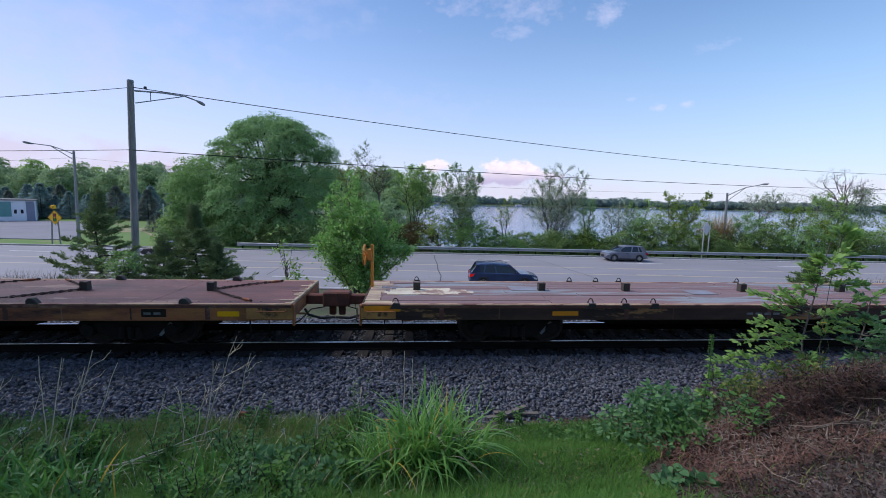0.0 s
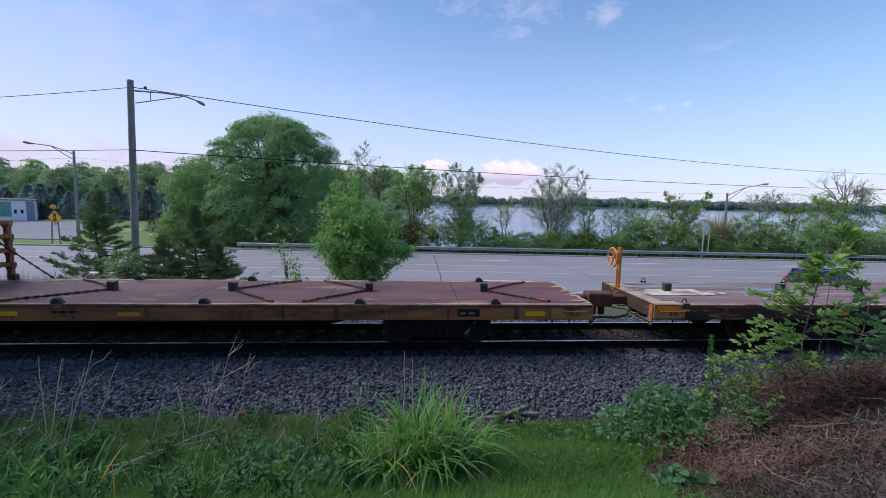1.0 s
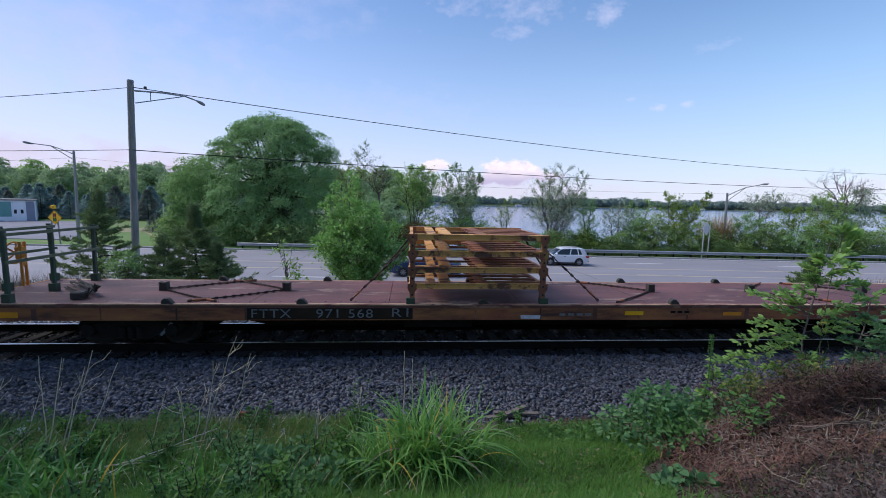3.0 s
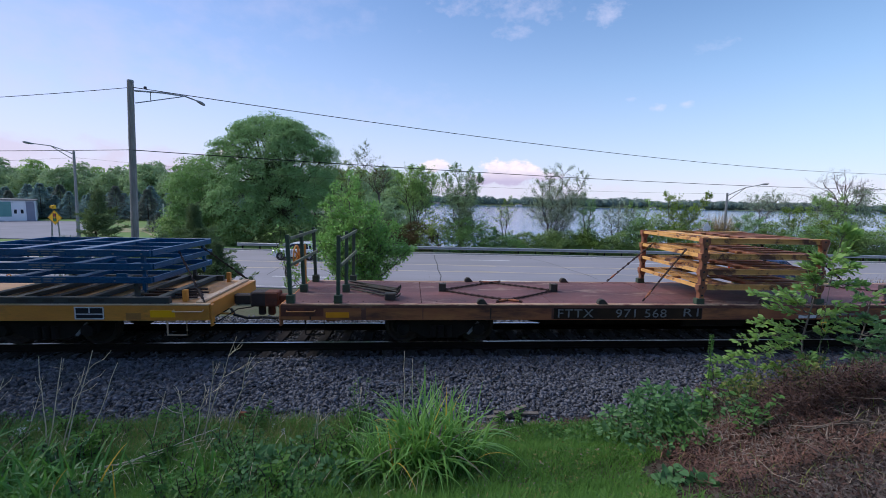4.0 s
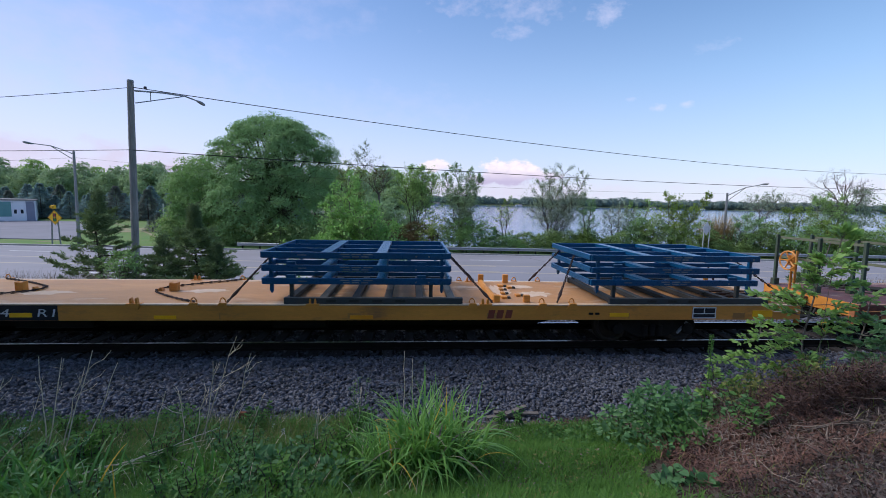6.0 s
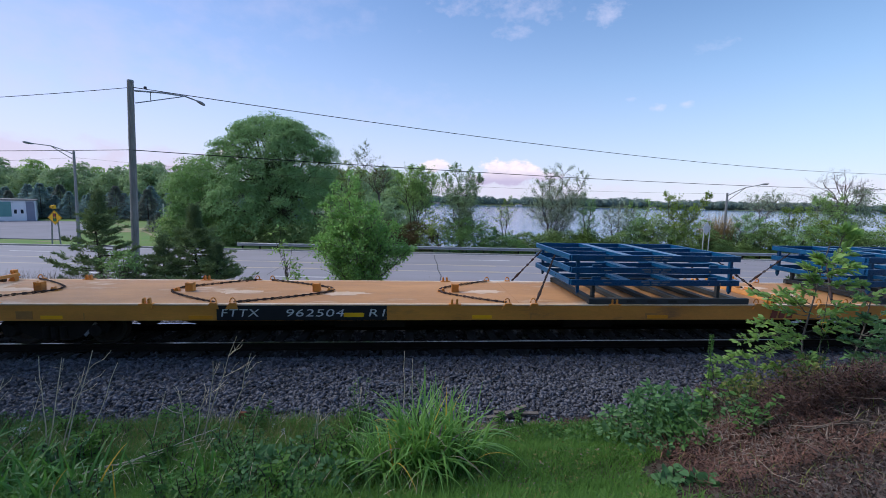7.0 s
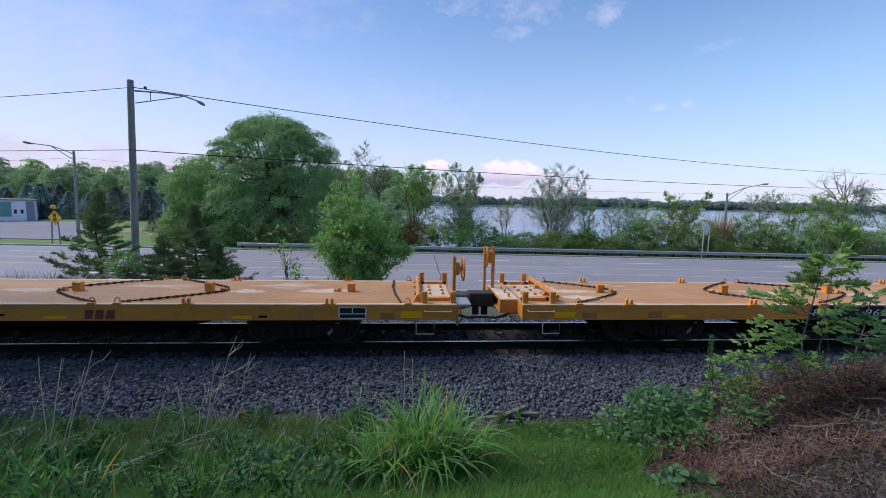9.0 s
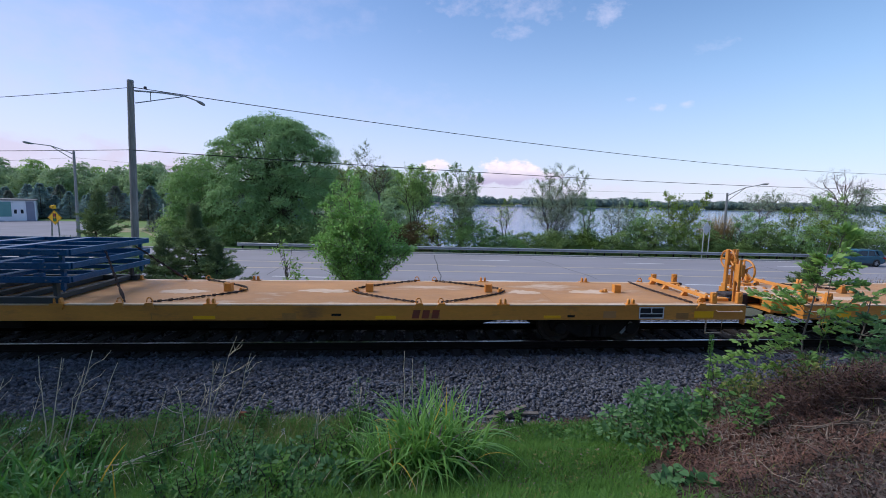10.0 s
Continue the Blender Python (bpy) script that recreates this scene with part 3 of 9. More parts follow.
class Buf:
    """Gathers vertices and faces of one mesh."""

    def __init__(self):
        self.v, self.f = [], []

    def add(self, verts, faces):
        o = len(self.v)
        self.v.extend(tuple(p) for p in verts)
        self.f.extend(tuple(i + o for i in f) for f in faces)
        return self

    def box(self, x0, x1, y0, y1, z0, z1, m=None):
        vs = [Vector((x, y, z)) for x in (x0, x1) for y in (y0, y1) for z in (z0, z1)]
        if m is not None:
            vs = [m @ p for p in vs]
        return self.add(vs, [(0, 1, 3, 2), (4, 6, 7, 5), (0, 4, 5, 1), (2, 3, 7, 6), (0, 2, 6, 4), (1, 5, 7, 3)])

    def beam(self, a, b, w, h, up=(0, 0, 1)):
        """A rectangular bar from a to b, w wide and h high."""
        a, b = Vector(a), Vector(b)
        d = (b - a).normalized()
        s = d.cross(Vector(up))
        s = s.normalized() if s.length > 1e-4 else Vector((1, 0, 0))
        t = s.cross(d)
        vs = [p + s * i * w / 2 + t * j * h / 2 for p in (a, b) for i, j in ((-1, -1), (1, -1), (1, 1), (-1, 1))]
        return self.add(vs, [(3, 2, 1, 0), (4, 5, 6, 7), (0, 1, 5, 4), (1, 2, 6, 5), (2, 3, 7, 6), (3, 0, 4, 7)])

    def tube(self, pts, r, sides=6, cap=True):
        pts = [Vector(p) for p in pts]
        n = len(pts)
        rs = r if isinstance(r, (list, tuple)) else [r] * n
        vs, fs = [], []
        for i, p in enumerate(pts):
            d = (pts[min(i + 1, n - 1)] - pts[max(i - 1, 0)])
            d = d.normalized() if d.length > 1e-9 else Vector((0, 0, 1))
            ref = Vector((0, 0, 1)) if abs(d.z) < 0.9 else Vector((1, 0, 0))
            s = d.cross(ref).normalized()
            t = s.cross(d)
            for k in range(sides):
                a = 2 * math.pi * k / sides
                vs.append(p + (s * math.cos(a) + t * math.sin(a)) * rs[i])
        for i in range(n - 1):
            for k in range(sides):
                fs.append((i * sides + k, i * sides + (k + 1) % sides, (i + 1) * sides + (k + 1) % sides, (i + 1) * sides + k))
        if cap:
            fs.append(tuple(range(sides))[::-1])
            fs.append(tuple((n - 1) * sides + k for k in range(sides)))
        return self.add(vs, fs)

    def prism(self, outline, y0, y1, axis="y"):
        """An outline in two axes, extruded along the third."""
        n = len(outline)

        def at(p, d):
            if axis == "y":
                return (p[0], d, p[1])
            if axis == "x":
                return (d, p[0], p[1])
            return (p[0], p[1], d)
        vs = [at(p, y0) for p in outline] + [at(p, y1) for p in outline]
        fs = [tuple(range(n)), tuple(range(2 * n - 1, n - 1, -1))] + [(i, n + i, n + (i + 1) % n, (i + 1) % n) for i in range(n)]
        return self.add(vs, fs)

    def lathe(self, profile, sides=20, axis="y", at=(0, 0, 0)):
        """A profile of (radius, along) turned about an axis."""
        vs, fs = [], []
        c = Vector(at)
        n = len(profile)
        for r, d in profile:
            for k in range(sides):
                a = 2 * math.pi * k / sides
                e = (r * math.cos(a), r * math.sin(a))
                p = {"y": (e[0], d, e[1]), "x": (d, e[0], e[1]), "z": (e[0], e[1], d)}[axis]
                vs.append(c + Vector(p))
        for i in range(n - 1):
            for k in range(sides):
                fs.append((i * sides + k, i * sides + (k + 1) % sides, (i + 1) * sides + (k + 1) % sides, (i + 1) * sides + k))
        fs.append(tuple(range(sides))[::-1])
        fs.append(tuple((n - 1) * sides + k for k in range(sides)))
        return self.add(vs, fs)

    def mesh(self, name, material, bevel=0.0, smooth=True):
        me = bpy.data.meshes.new(name)
        me.from_pydata(self.v, [], self.f)
        bm = bmesh.new()
        bm.from_mesh(me)
        bmesh.ops.recalc_face_normals(bm, faces=bm.faces)
        if bevel:
            edges = [e for e in bm.edges if len(e.link_faces) == 2 and e.calc_face_angle(0) > 0.6]
            bmesh.ops.bevel(bm, geom=edges, offset=bevel, segments=1, affect="EDGES", clamp_overlap=True)
        bm.to_mesh(me)
        bm.free()
        me.materials.append(material)
        if smooth:
            me.shade_smooth()
            me.set_sharp_from_angle(angle=radians(35))
        return me


def part(name, buf, material, parent=None, label="", bevel=0.0, smooth=True):
    ob = new(name, buf if isinstance(buf, bpy.types.Mesh) else buf.mesh(name, material, bevel, smooth))
    if parent is not None:
        ob.parent = parent
    if label:
        tagged(ob, label)
    return ob


def thing(name, m, label, category, group="", kind=""):
    ob = new(name)
    ob.matrix_world = m
    ob.empty_display_size = 0.2
    return tagged(ob, label, category, group, kind)


def np_mesh(name, verts, faces, material, smooth=False):
    """A mesh from arrays: verts (n, 3), faces (m, k)."""
    me = bpy.data.meshes.new(name)
    n, (m, k) = len(verts), faces.shape
    me.vertices.add(n)
    me.vertices.foreach_set("co", np.ascontiguousarray(verts, dtype=np.float32).ravel())
    me.loops.add(m * k)
    me.loops.foreach_set("vertex_index", np.ascontiguousarray(faces, dtype=np.int32).ravel())
    me.polygons.add(m)
    me.polygons.foreach_set("loop_start", np.arange(0, m * k, k, dtype=np.int32))
    me.polygons.foreach_set("loop_total", np.full(m, k, dtype=np.int32))
    me.update(calc_edges=True)
    me.materials.append(material)
    if smooth:
        me.shade_smooth()
    return me


def unit(a):
    return a / np.maximum(np.linalg.norm(a, axis=1, keepdims=True), 1e-9)


def leaf_mesh(name, pos, axis, nrm, length, width, material, fold=0.25):
    """Many single leaves, each a folded diamond of two faces with a base, a tip and two sides."""
    n = len(pos)
    axis = unit(axis)
    side = unit(np.cross(axis, nrm))
    nrm = np.cross(side, axis)
    L = np.asarray(length).reshape(-1, 1) * np.ones((n, 1))
    W = np.asarray(width).reshape(-1, 1) * np.ones((n, 1))
    base, tip = pos, pos + axis * L
    mid = pos + axis * L * 0.45
    a = mid + side * W * 0.5 + nrm * W * fold
    b = mid - side * W * 0.5 + nrm * W * fold
    v = np.stack([base, a, tip, b], 1).reshape(-1, 3)
    i = np.arange(n)[:, None] * 4
    f = np.concatenate([i + np.array([[0, 1, 2]]), i + np.array([[0, 2, 3]])], 0)
    return np_mesh(name, v, f, material)


def oval_leaf_mesh(name, pos, axis, nrm, length, width, material, fold=0.12, droop=0.12):
    """Leaves close to the camera: ovate, folded along the midrib and drooping to the tip."""
    n = len(pos)
    axis = unit(np.asarray(axis, float))
    side = unit(np.cross(axis, nrm))
    nrm = np.cross(side, axis)
    L = np.asarray(length).reshape(-1, 1) * np.ones((n, 1))
    W = np.asarray(width).reshape(-1, 1) * np.ones((n, 1))
    rows = [pos]
    for t, w in ((0.22, 0.78), (0.48, 1.0), (0.76, 0.66)):
        m = pos + axis * L * t - nrm * L * droop * t * t
        rows += [m, m + side * W * 0.5 * w + nrm * W * fold * w, m - side * W * 0.5 * w + nrm * W * fold * w]
    rows.append(pos + axis * L - nrm * L * droop)
    v = np.stack(rows, 1).reshape(-1, 3)
    i = np.arange(n)[:, None] * 11
    tris = [(0, 2, 1), (0, 1, 3), (1, 2, 5), (1, 5, 4), (3, 1, 4), (3, 4, 6), (4, 5, 8), (4, 8, 7), (6, 4, 7), (6, 7, 9), (7, 8, 10), (9, 7, 10)]
    f = np.concatenate([i + np.array([t]) for t in tris], 0)
    return np_mesh(name, v, f, material, True)


def blade_mesh(name, root, heading, length, width, bend, material, segs=4, lean=0.2):
    """Grass-like blades that rise and arch over along their heading."""
    n = len(root)
    length, width, bend, lean = (np.asarray(q, float).reshape(-1) * np.ones(n) for q in (length, width, bend, lean))
    h = np.stack([np.cos(heading), np.sin(heading), np.zeros(n)], 1)
    s = np.stack([-np.sin(heading), np.cos(heading), np.zeros(n)], 1)
    rows = []
    p = root.copy()
    for k in range(segs + 1):
        w = width * (1 - (k / segs) ** 2) * 0.5 + 0.0008
        rows.append(p - s * w[:, None])
        rows.append(p + s * w[:, None])
        ang = lean + bend * (k + 0.5) / segs
        step = length / segs
        p = p + (h * np.sin(ang)[:, None] + np.array([[0, 0, 1]]) * np.cos(ang)[:, None]) * step[:, None]
    v = np.stack(rows, 1).reshape(-1, 3)
    c = 2 * (segs + 1)
    i = np.arange(n)[:, None] * c
    f = np.concatenate([i + np.array([[2 * k, 2 * k + 1, 2 * k + 3, 2 * k + 2]]) for k in range(segs)], 0)
    return np_mesh(name, v, f, material)


# ---- ground ----
def smooth01(t):
    t = min(1.0, max(0.0, t))
    return t * t * (3 - 2 * t)


def lerp_profile(x, pts):
    for (a, za), (b, zb) in zip(pts, pts[1:]):
        if x <= b:
            return za + (zb - za) * smooth01((x - a) / (b - a)) if x > a else za
    return pts[-1][1]


NEAR = [(-40, 2.2), (-2, 1.9), (2.2, 1.15), (4.2, 0.42), (6.0, -0.22), (7.2, -0.57), (7.9, -0.5)]
LAKE_Z = -4.6


def ballast_z(y):
    d = abs(y - TRACK_Y)
    return -0.215 if d < 1.35 else -0.215 - (d - 1.35) * 0.19


def ground_z(x, y):
    u, v = UV(x, y)
    if y < 7.6:
        z = lerp_profile(y, NEAR)
        z += 0.62 * math.exp(-((x - 5.6) / 1.7) ** 2 - ((y - 4.4) / 1.5) ** 2)
        z += 0.05 * noise.noise(Vector((x * 0.8, y * 0.8, 0))) * smooth01((7.3 - y) / 2)
        return z
    if y < 14.2:
        return min(ballast_z(y) - 0.06, -0.3) if y < 13.4 else -0.85
    if v < 26:
        k = smooth01((y - 14.2) / max(3.0, (25.3 - v) + (y - 14.2)))
        return -0.85 + (ROAD_Z - 0.08 + 0.85) * k + 0.06 * noise.noise(Vector((x * 0.6, y * 0.6, 3)))
    if v < 47.5:
        return ROAD_Z - 0.06
    shore = -0.13 * v - 2
    wet = smooth01((u - shore) / 10) * smooth01((v - 50.5) / 9)
    far = smooth01((v - 840) / 14)
    wet *= 1 - far
    return ROAD_Z - 0.06 + (LAKE_Z - 2.5 - ROAD_Z) * wet + far * 0.4


def spaced(stops):
    out = []
    for a, b, n in stops:
        out += [a + (b - a) * i / n for i in range(n)]
    return out + [stops[-1][1]]


def build_ground():
    xs = spaced([(-3500, -400, 8), (-400, -60, 24), (-60, -12, 40), (-12, 12, 80), (12, 70, 44), (70, 400, 20), (400, 3500, 8)])
    ys = spaced([(-40, 0, 10), (0, 8, 48), (8, 14.2, 18), (14.2, 34, 34), (34, 70, 40), (70, 400, 24), (400, 900, 50), (900, 4500, 10)])
    vs = [(x, y, ground_z(x, y)) for y in ys for x in xs]
    w = len(xs)
    fs = [(j * w + i, j * w + i + 1, (j + 1) * w + i + 1, (j + 1) * w + i) for j in range(len(ys) - 1) for i in range(w - 1)]
    me = bpy.data.meshes.new("ground")
    me.from_pydata(vs, [], fs)
    for m in (M["bank"], M["soil"], M["gravel_bed"], M["lawn"], M["farland"]):
        me.materials.append(m)
    idx = []
    for f in fs:
        x = sum(vs[i][0] for i in f) / 4
        y = sum(vs[i][1] for i in f) / 4
        u, v = UV(x, y)
        idx.append(1 if y < 7.0 and x > 2.2 else 0 if y < 7.0 else 2 if y < 14.4 else 0 if v < 46 else 3 if v < 130 else 4)
    me.polygons.foreach_set("material_index", idx)
    me.shade_smooth()
    tagged(new("ground", me), "grassy bank, embankment and land falling to the lake", "ground", kind="structure")


build_ground()


def sheet_uv(name, u0, u1, v0, v1, z, material, n=1):
    b = Buf()
    for i in range(n):
        a, c = u0 + (u1 - u0) * i / n, u0 + (u1 - u0) * (i + 1) / n
        top = [P(a, v0, z), P(c, v0, z), P(c, v1, z), P(a, v1, z)]
        low_ = [p - Vector((0, 0, 0.2)) for p in top]
        b.add(top + low_, [(0, 1, 2, 3), (7, 6, 5, 4), (0, 4, 5, 1), (1, 5, 6, 2), (2, 6, 7, 3), (3, 7, 4, 0)])
    return part(name, b, material, smooth=False)


water = Buf().add([(-900, 30, LAKE_Z), (2500, -100, LAKE_Z), (2500, 2600, LAKE_Z), (-900, 2600, LAKE_Z)], [(0, 1, 2, 3)])
tagged(part("water", water, M["water"], smooth=False), "calm grey-blue lake water reflecting the evening sky", "lake", kind="structure")
road = tagged(sheet_uv("road", -400, 400, 26.6, 45.4, ROAD_Z, M["asphalt"]), "grey five-lane asphalt road with worn lane paint", "road", kind="structure")


def strip(name, u0, u1, v, w, material, z=ROAD_Z + 0.005):
    b = Buf().add([P(u0, v - w / 2, z), P(u1, v - w / 2, z), P(u1, v + w / 2, z), P(u0, v + w / 2, z)], [(0, 1, 2, 3)])
    return part(name, b, material, road, smooth=False)


for v in (34.15, 37.65):
    strip("yellow_line", -300, 300, v, 0.26, M["yellow_line"])
for v in (34.5, 37.3):
    for k in range(-9, 9):
        strip("yellow_dash", k * 15.24 + 1, k * 15.24 + 4.8, v, 0.16, M["yellow_line"])
for v in (41.2, 30.5):
    for k in range(-9, 9):
        strip("white_dash", 2.7 + k * 15.24, 2.7 + k * 15.24 + 4.0, v, 0.28, M["white_line"])
for v in (44.9, 27.0):
    strip("edge_line", -300, 300, v, 0.12, M["white_line"])


def crack(pts, w):
    b = Buf()
    for (u0, v0), (u1, v1) in zip(pts, pts[1:]):
        b.add([P(u0 - w, v0, ROAD_Z + 0.006), P(u0 + w, v0, ROAD_Z + 0.006), P(u1 + w, v1, ROAD_Z + 0.006), P(u1 - w, v1, ROAD_Z + 0.006)], [(0, 1, 2, 3)])
    part("tar_crack", b, M["crack"], road, smooth=False)


crack([(-0.9, 44.5), (-0.8, 41.5), (-0.5, 38), (-0.4, 35), (-0.1, 32), (-0.2, 29)], 0.035)
crack([(9.0, 43.5), (10.0, 41), (10.7, 38.6), (11.2, 36), (11.8, 34), (12.0, 32)], 0.035)
crack([(-14, 44), (-13.6, 40), (-13.7, 36), (-13.2, 31)], 0.03)
crack([(31, 44), (31.4, 40), (31.2, 36)], 0.03)
kerb = Buf()
for k in range(60):
    a, c = -300 + k * 4.7, -300 + k * 4.7 + 4.68
    if c < -20:
        kerb.add([P(a, 45.5, ROAD_Z - 0.2), P(c, 45.5, ROAD_Z - 0.2), P(c, 45.8, ROAD_Z - 0.2), P(a, 45.8, ROAD_Z - 0.2),
                  P(a, 45.52, ROAD_Z + 0.15), P(c, 45.52, ROAD_Z + 0.15), P(c, 45.8, ROAD_Z + 0.16), P(a, 45.8, ROAD_Z + 0.16)],
                 [(3, 2, 1, 0), (4, 5, 6, 7), (0, 1, 5, 4), (1, 2, 6, 5), (2, 3, 7, 6), (3, 0, 4, 7)])
tagged(part("kerb", kerb, M["concrete"], smooth=False), "pale concrete kerb along the grass verge", "kerb", kind="structure")
lot = Buf()
lot_top = [P(-300, 52, ROAD_Z + 0.03), P(-46.5, 52, ROAD_Z + 0.03), P(-53, 61, ROAD_Z + 0.03), P(-64, 76, ROAD_Z + 0.03), P(-74, 86, ROAD_Z + 0.03), P(-300, 86, ROAD_Z + 0.03)]
lot.add(lot_top + [p - Vector((0, 0, 0.2)) for p in lot_top], [(0, 1, 2, 3, 4, 5)] + [(i, (i + 1) % 6, (i + 1) % 6 + 6, i + 6) for i in range(6)])
tagged(part("pavement", lot, M["lot"], smooth=False), "grey asphalt parking lot and side street", "pavement", kind="structure")

lawn_path = Buf()
for (ua, va), (ub, vb) in zip([(-66, 84), (-58, 76.6), (-50.8, 69.6), (-44, 62.6), (-40, 58)], [(-58, 76.6), (-50.8, 69.6), (-44, 62.6), (-40, 58)]):
    lawn_path.add([P(ua - 0.3, va, ROAD_Z - 0.03), P(ub - 0.3, vb, ROAD_Z - 0.03), P(ub + 0.3, vb, ROAD_Z - 0.03), P(ua + 0.3, va, ROAD_Z - 0.03)], [(0, 1, 2, 3)])
tagged(part("footpath", lawn_path, M["dry_lawn"], smooth=False), "narrow pale footpath across the lawn", "path", kind="structure")
g = np.random.default_rng(19)
bare_soil = [P(-52.5 + 3.6 * (0.6 + 0.6 * g.random()) * math.cos(a), 66.5 + 7.5 * (0.6 + 0.6 * g.random()) * math.sin(a), ROAD_Z - 0.035) for a in np.linspace(0, 6.28, 33)[:-1]]
tagged(part("bare_patch", Buf().add(bare_soil, [tuple(range(32))]), M["dry_lawn"], smooth=False), "bare tan patch in the lawn", "ground", kind="structure")

# ---- railway track ----
def rail_profile(yc):
    return [(yc - 0.07, -0.172), (yc + 0.07, -0.172), (yc + 0.07, -0.155), (yc + 0.012, -0.13), (yc + 0.012, -0.045), (yc + 0.036, -0.032),
            (yc + 0.036, -0.003), (yc - 0.036, -0.003), (yc - 0.036, -0.032), (yc - 0.012, -0.045), (yc - 0.012, -0.13), (yc - 0.07, -0.155)]


track = thing("railway_track", pose(0, TRACK_Y, 0), "railway track of rusty steel rails on dark timber ties", "railway track", kind="structure")
for yc in (-0.76, 0.76):
    rail = part("rail", Buf().prism(rail_profile(yc), -120, 120, "x"), M["rail_side"], track, "rust-brown steel rail")
    part("rail_head", Buf().box(-120, 120, yc - 0.034, yc + 0.034, -0.0035, 0.0), M["rail_top"], rail, "polished rail head")
tie_mesh = Buf().box(-0.115, 0.115, -1.3, 1.3, -0.34, -0.172).mesh("tie", M["tie"], 0.012)
rng = random.Random(4)
for k in range(-36, 37):
    t = part("tie", tie_mesh, None, track)
    t.matrix_local = pose(k * 0.54 + rng.uniform(-0.03, 0.03), rng.uniform(-0.05, 0.05), rng.uniform(-0.012, 0.0), 0, 0, rng.uniform(-1.2, 1.2))


def stones(name, n, x0, x1, y0, y1, size, seed, zf, mt="ballast"):
    """Loose angular stones, each a crushed lump of eight facets."""
    g = np.random.default_rng(seed)
    base = np.array([(1, 0.2, 0), (-1, -0.2, 0), (0.2, 1, 0.1), (-0.2, -1, -0.1), (0.1, 0.1, 1), (-0.1, -0.1, -1)], float)
    tri = np.array([(0, 2, 4), (2, 1, 4), (1, 3, 4), (3, 0, 4), (2, 0, 5), (1, 2, 5), (3, 1, 5), (0, 3, 5)])
    x, y = g.uniform(x0, x1, n), g.uniform(y0, y1, n)
    z = np.array([zf(b) for b in y]) + g.uniform(-0.014, 0.026, n)
    v = base[None] * g.uniform(0.6, 1.35, (n, 6, 1)) + g.uniform(-0.5, 0.5, (n, 6, 3))
    v = v * (size * (0.5 + 0.95 * g.random((n, 1, 1)) ** 1.8)) * np.stack([g.uniform(0.9, 1.5, n), g.uniform(0.7, 1.1, n), g.uniform(0.5, 0.9, n)], 1)[:, None, :]
    a, c = g.uniform(0, 6.28, n), g.uniform(-1.0, 1.0, n)
    ca, sa, cc, sc = np.cos(a)[:, None], np.sin(a)[:, None], np.cos(c)[:, None], np.sin(c)[:, None]
    X, Y, Z = v[:, :, 0], v[:, :, 1], v[:, :, 2]
    Y, Z = Y * cc - Z * sc, Y * sc + Z * cc
    X, Y = X * ca - Y * sa, X * sa + Y * ca
    v = np.stack([X + x[:, None], Y + y[:, None], Z + z[:, None]], 2).reshape(-1, 3)
    f = (np.arange(n)[:, None, None] * 6 + tri[None]).reshape(-1, 3)
    return tagged(new(name, np_mesh(name, v, f, M[mt])), "grey crushed stone ballast beside the rails" if mt == "ballast" else "stone ballast between the rails, darkened for shade under the cars", "ballast", kind="stuff")


stones("ballast", 60000, -11, 12.5, 7.15, 9.25, 0.041, 1, ballast_z)
stones("ballast", 12000, -12, 14, 9.2, 11.75, 0.042, 2, lambda y: ballast_z(y) - 0.02, "ballast_shaded")
stones("ballast", 11000, -15, 18, 11.7, 13.4, 0.045, 3, ballast_z)
stones("ballast", 5000, -14, 17, 13.2, 14.9, 0.045, 6, lambda y: ground_z(0, y) + 0.03)
stones("ballast", 1500, -9, 10, 6.75, 7.3, 0.036, 5, lambda y: ground_z(0, y) + 0.01)

# ---- flat cars ----
HALF, WIDE = 13.6, 1.36
CENTRES = {"a": 46.3, "b": 17.6, "c": -11.1, "d": -39.8}


def shift(t):
    """How far the train has rolled at t seconds."""
    return 6.785 * (t - 5) + 0.0067 * (t - 5) ** 2


def text_part(words, size, x, z, parent, material, label, y=-WIDE - 0.014, slant=0.0):
    cu = bpy.data.curves.new("lettering", "FONT")
    cu.body, cu.size, cu.extrude, cu.shear = words, size, 0.002, slant
    cu.space_character = 1.12
    tmp = bpy.data.objects.new("lettering", cu)
    me = bpy.data.meshes.new_from_object(tmp)
    bpy.data.objects.remove(tmp)
    me.materials.append(material)
    ob = part("lettering", me, None, parent, label)
    ob.matrix_local = pose(x, y, z, 90, 0, 0)
    xs = [w.co.x for w in me.vertices]
    return ob, max(xs) - min(xs)


def fit_text(words, x0, x1, z, height, parent, material, label, slant=0.0):
    ob, w = text_part(words, height * 1.38, x0, z, parent, material, label, slant=slant)
    ob.matrix_local = pose(x0, -WIDE - 0.014, z, 90, 0, 0) @ Matrix.Diagonal(((x1 - x0) / w, 1, 1, 1))


def wheelset(car, x):
    ob = part("wheelset", Buf().tube([(0, -1.0, 0), (0, 1.0, 0)], 0.08, 10), M["wheel_steel"], car)
    for s in (-1, 1):
        b = Buf().lathe([(0.12, s * 0.66), (0.30, s * 0.69), (0.36, s * 0.67), (0.45, s * 0.675), (0.44, s * 0.70), (0.42, s * 0.705), (0.415, s * 0.80), (0.35, s * 0.80),
                         (0.31, s * 0.76), (0.15, s * 0.77), (0.13, s * 0.86)], 24)
        part("wheel", b, M["wheel_steel"], ob)
    ob.matrix_local = pose(x, 0, 0.42)
    return ob


WHEELSETS = []


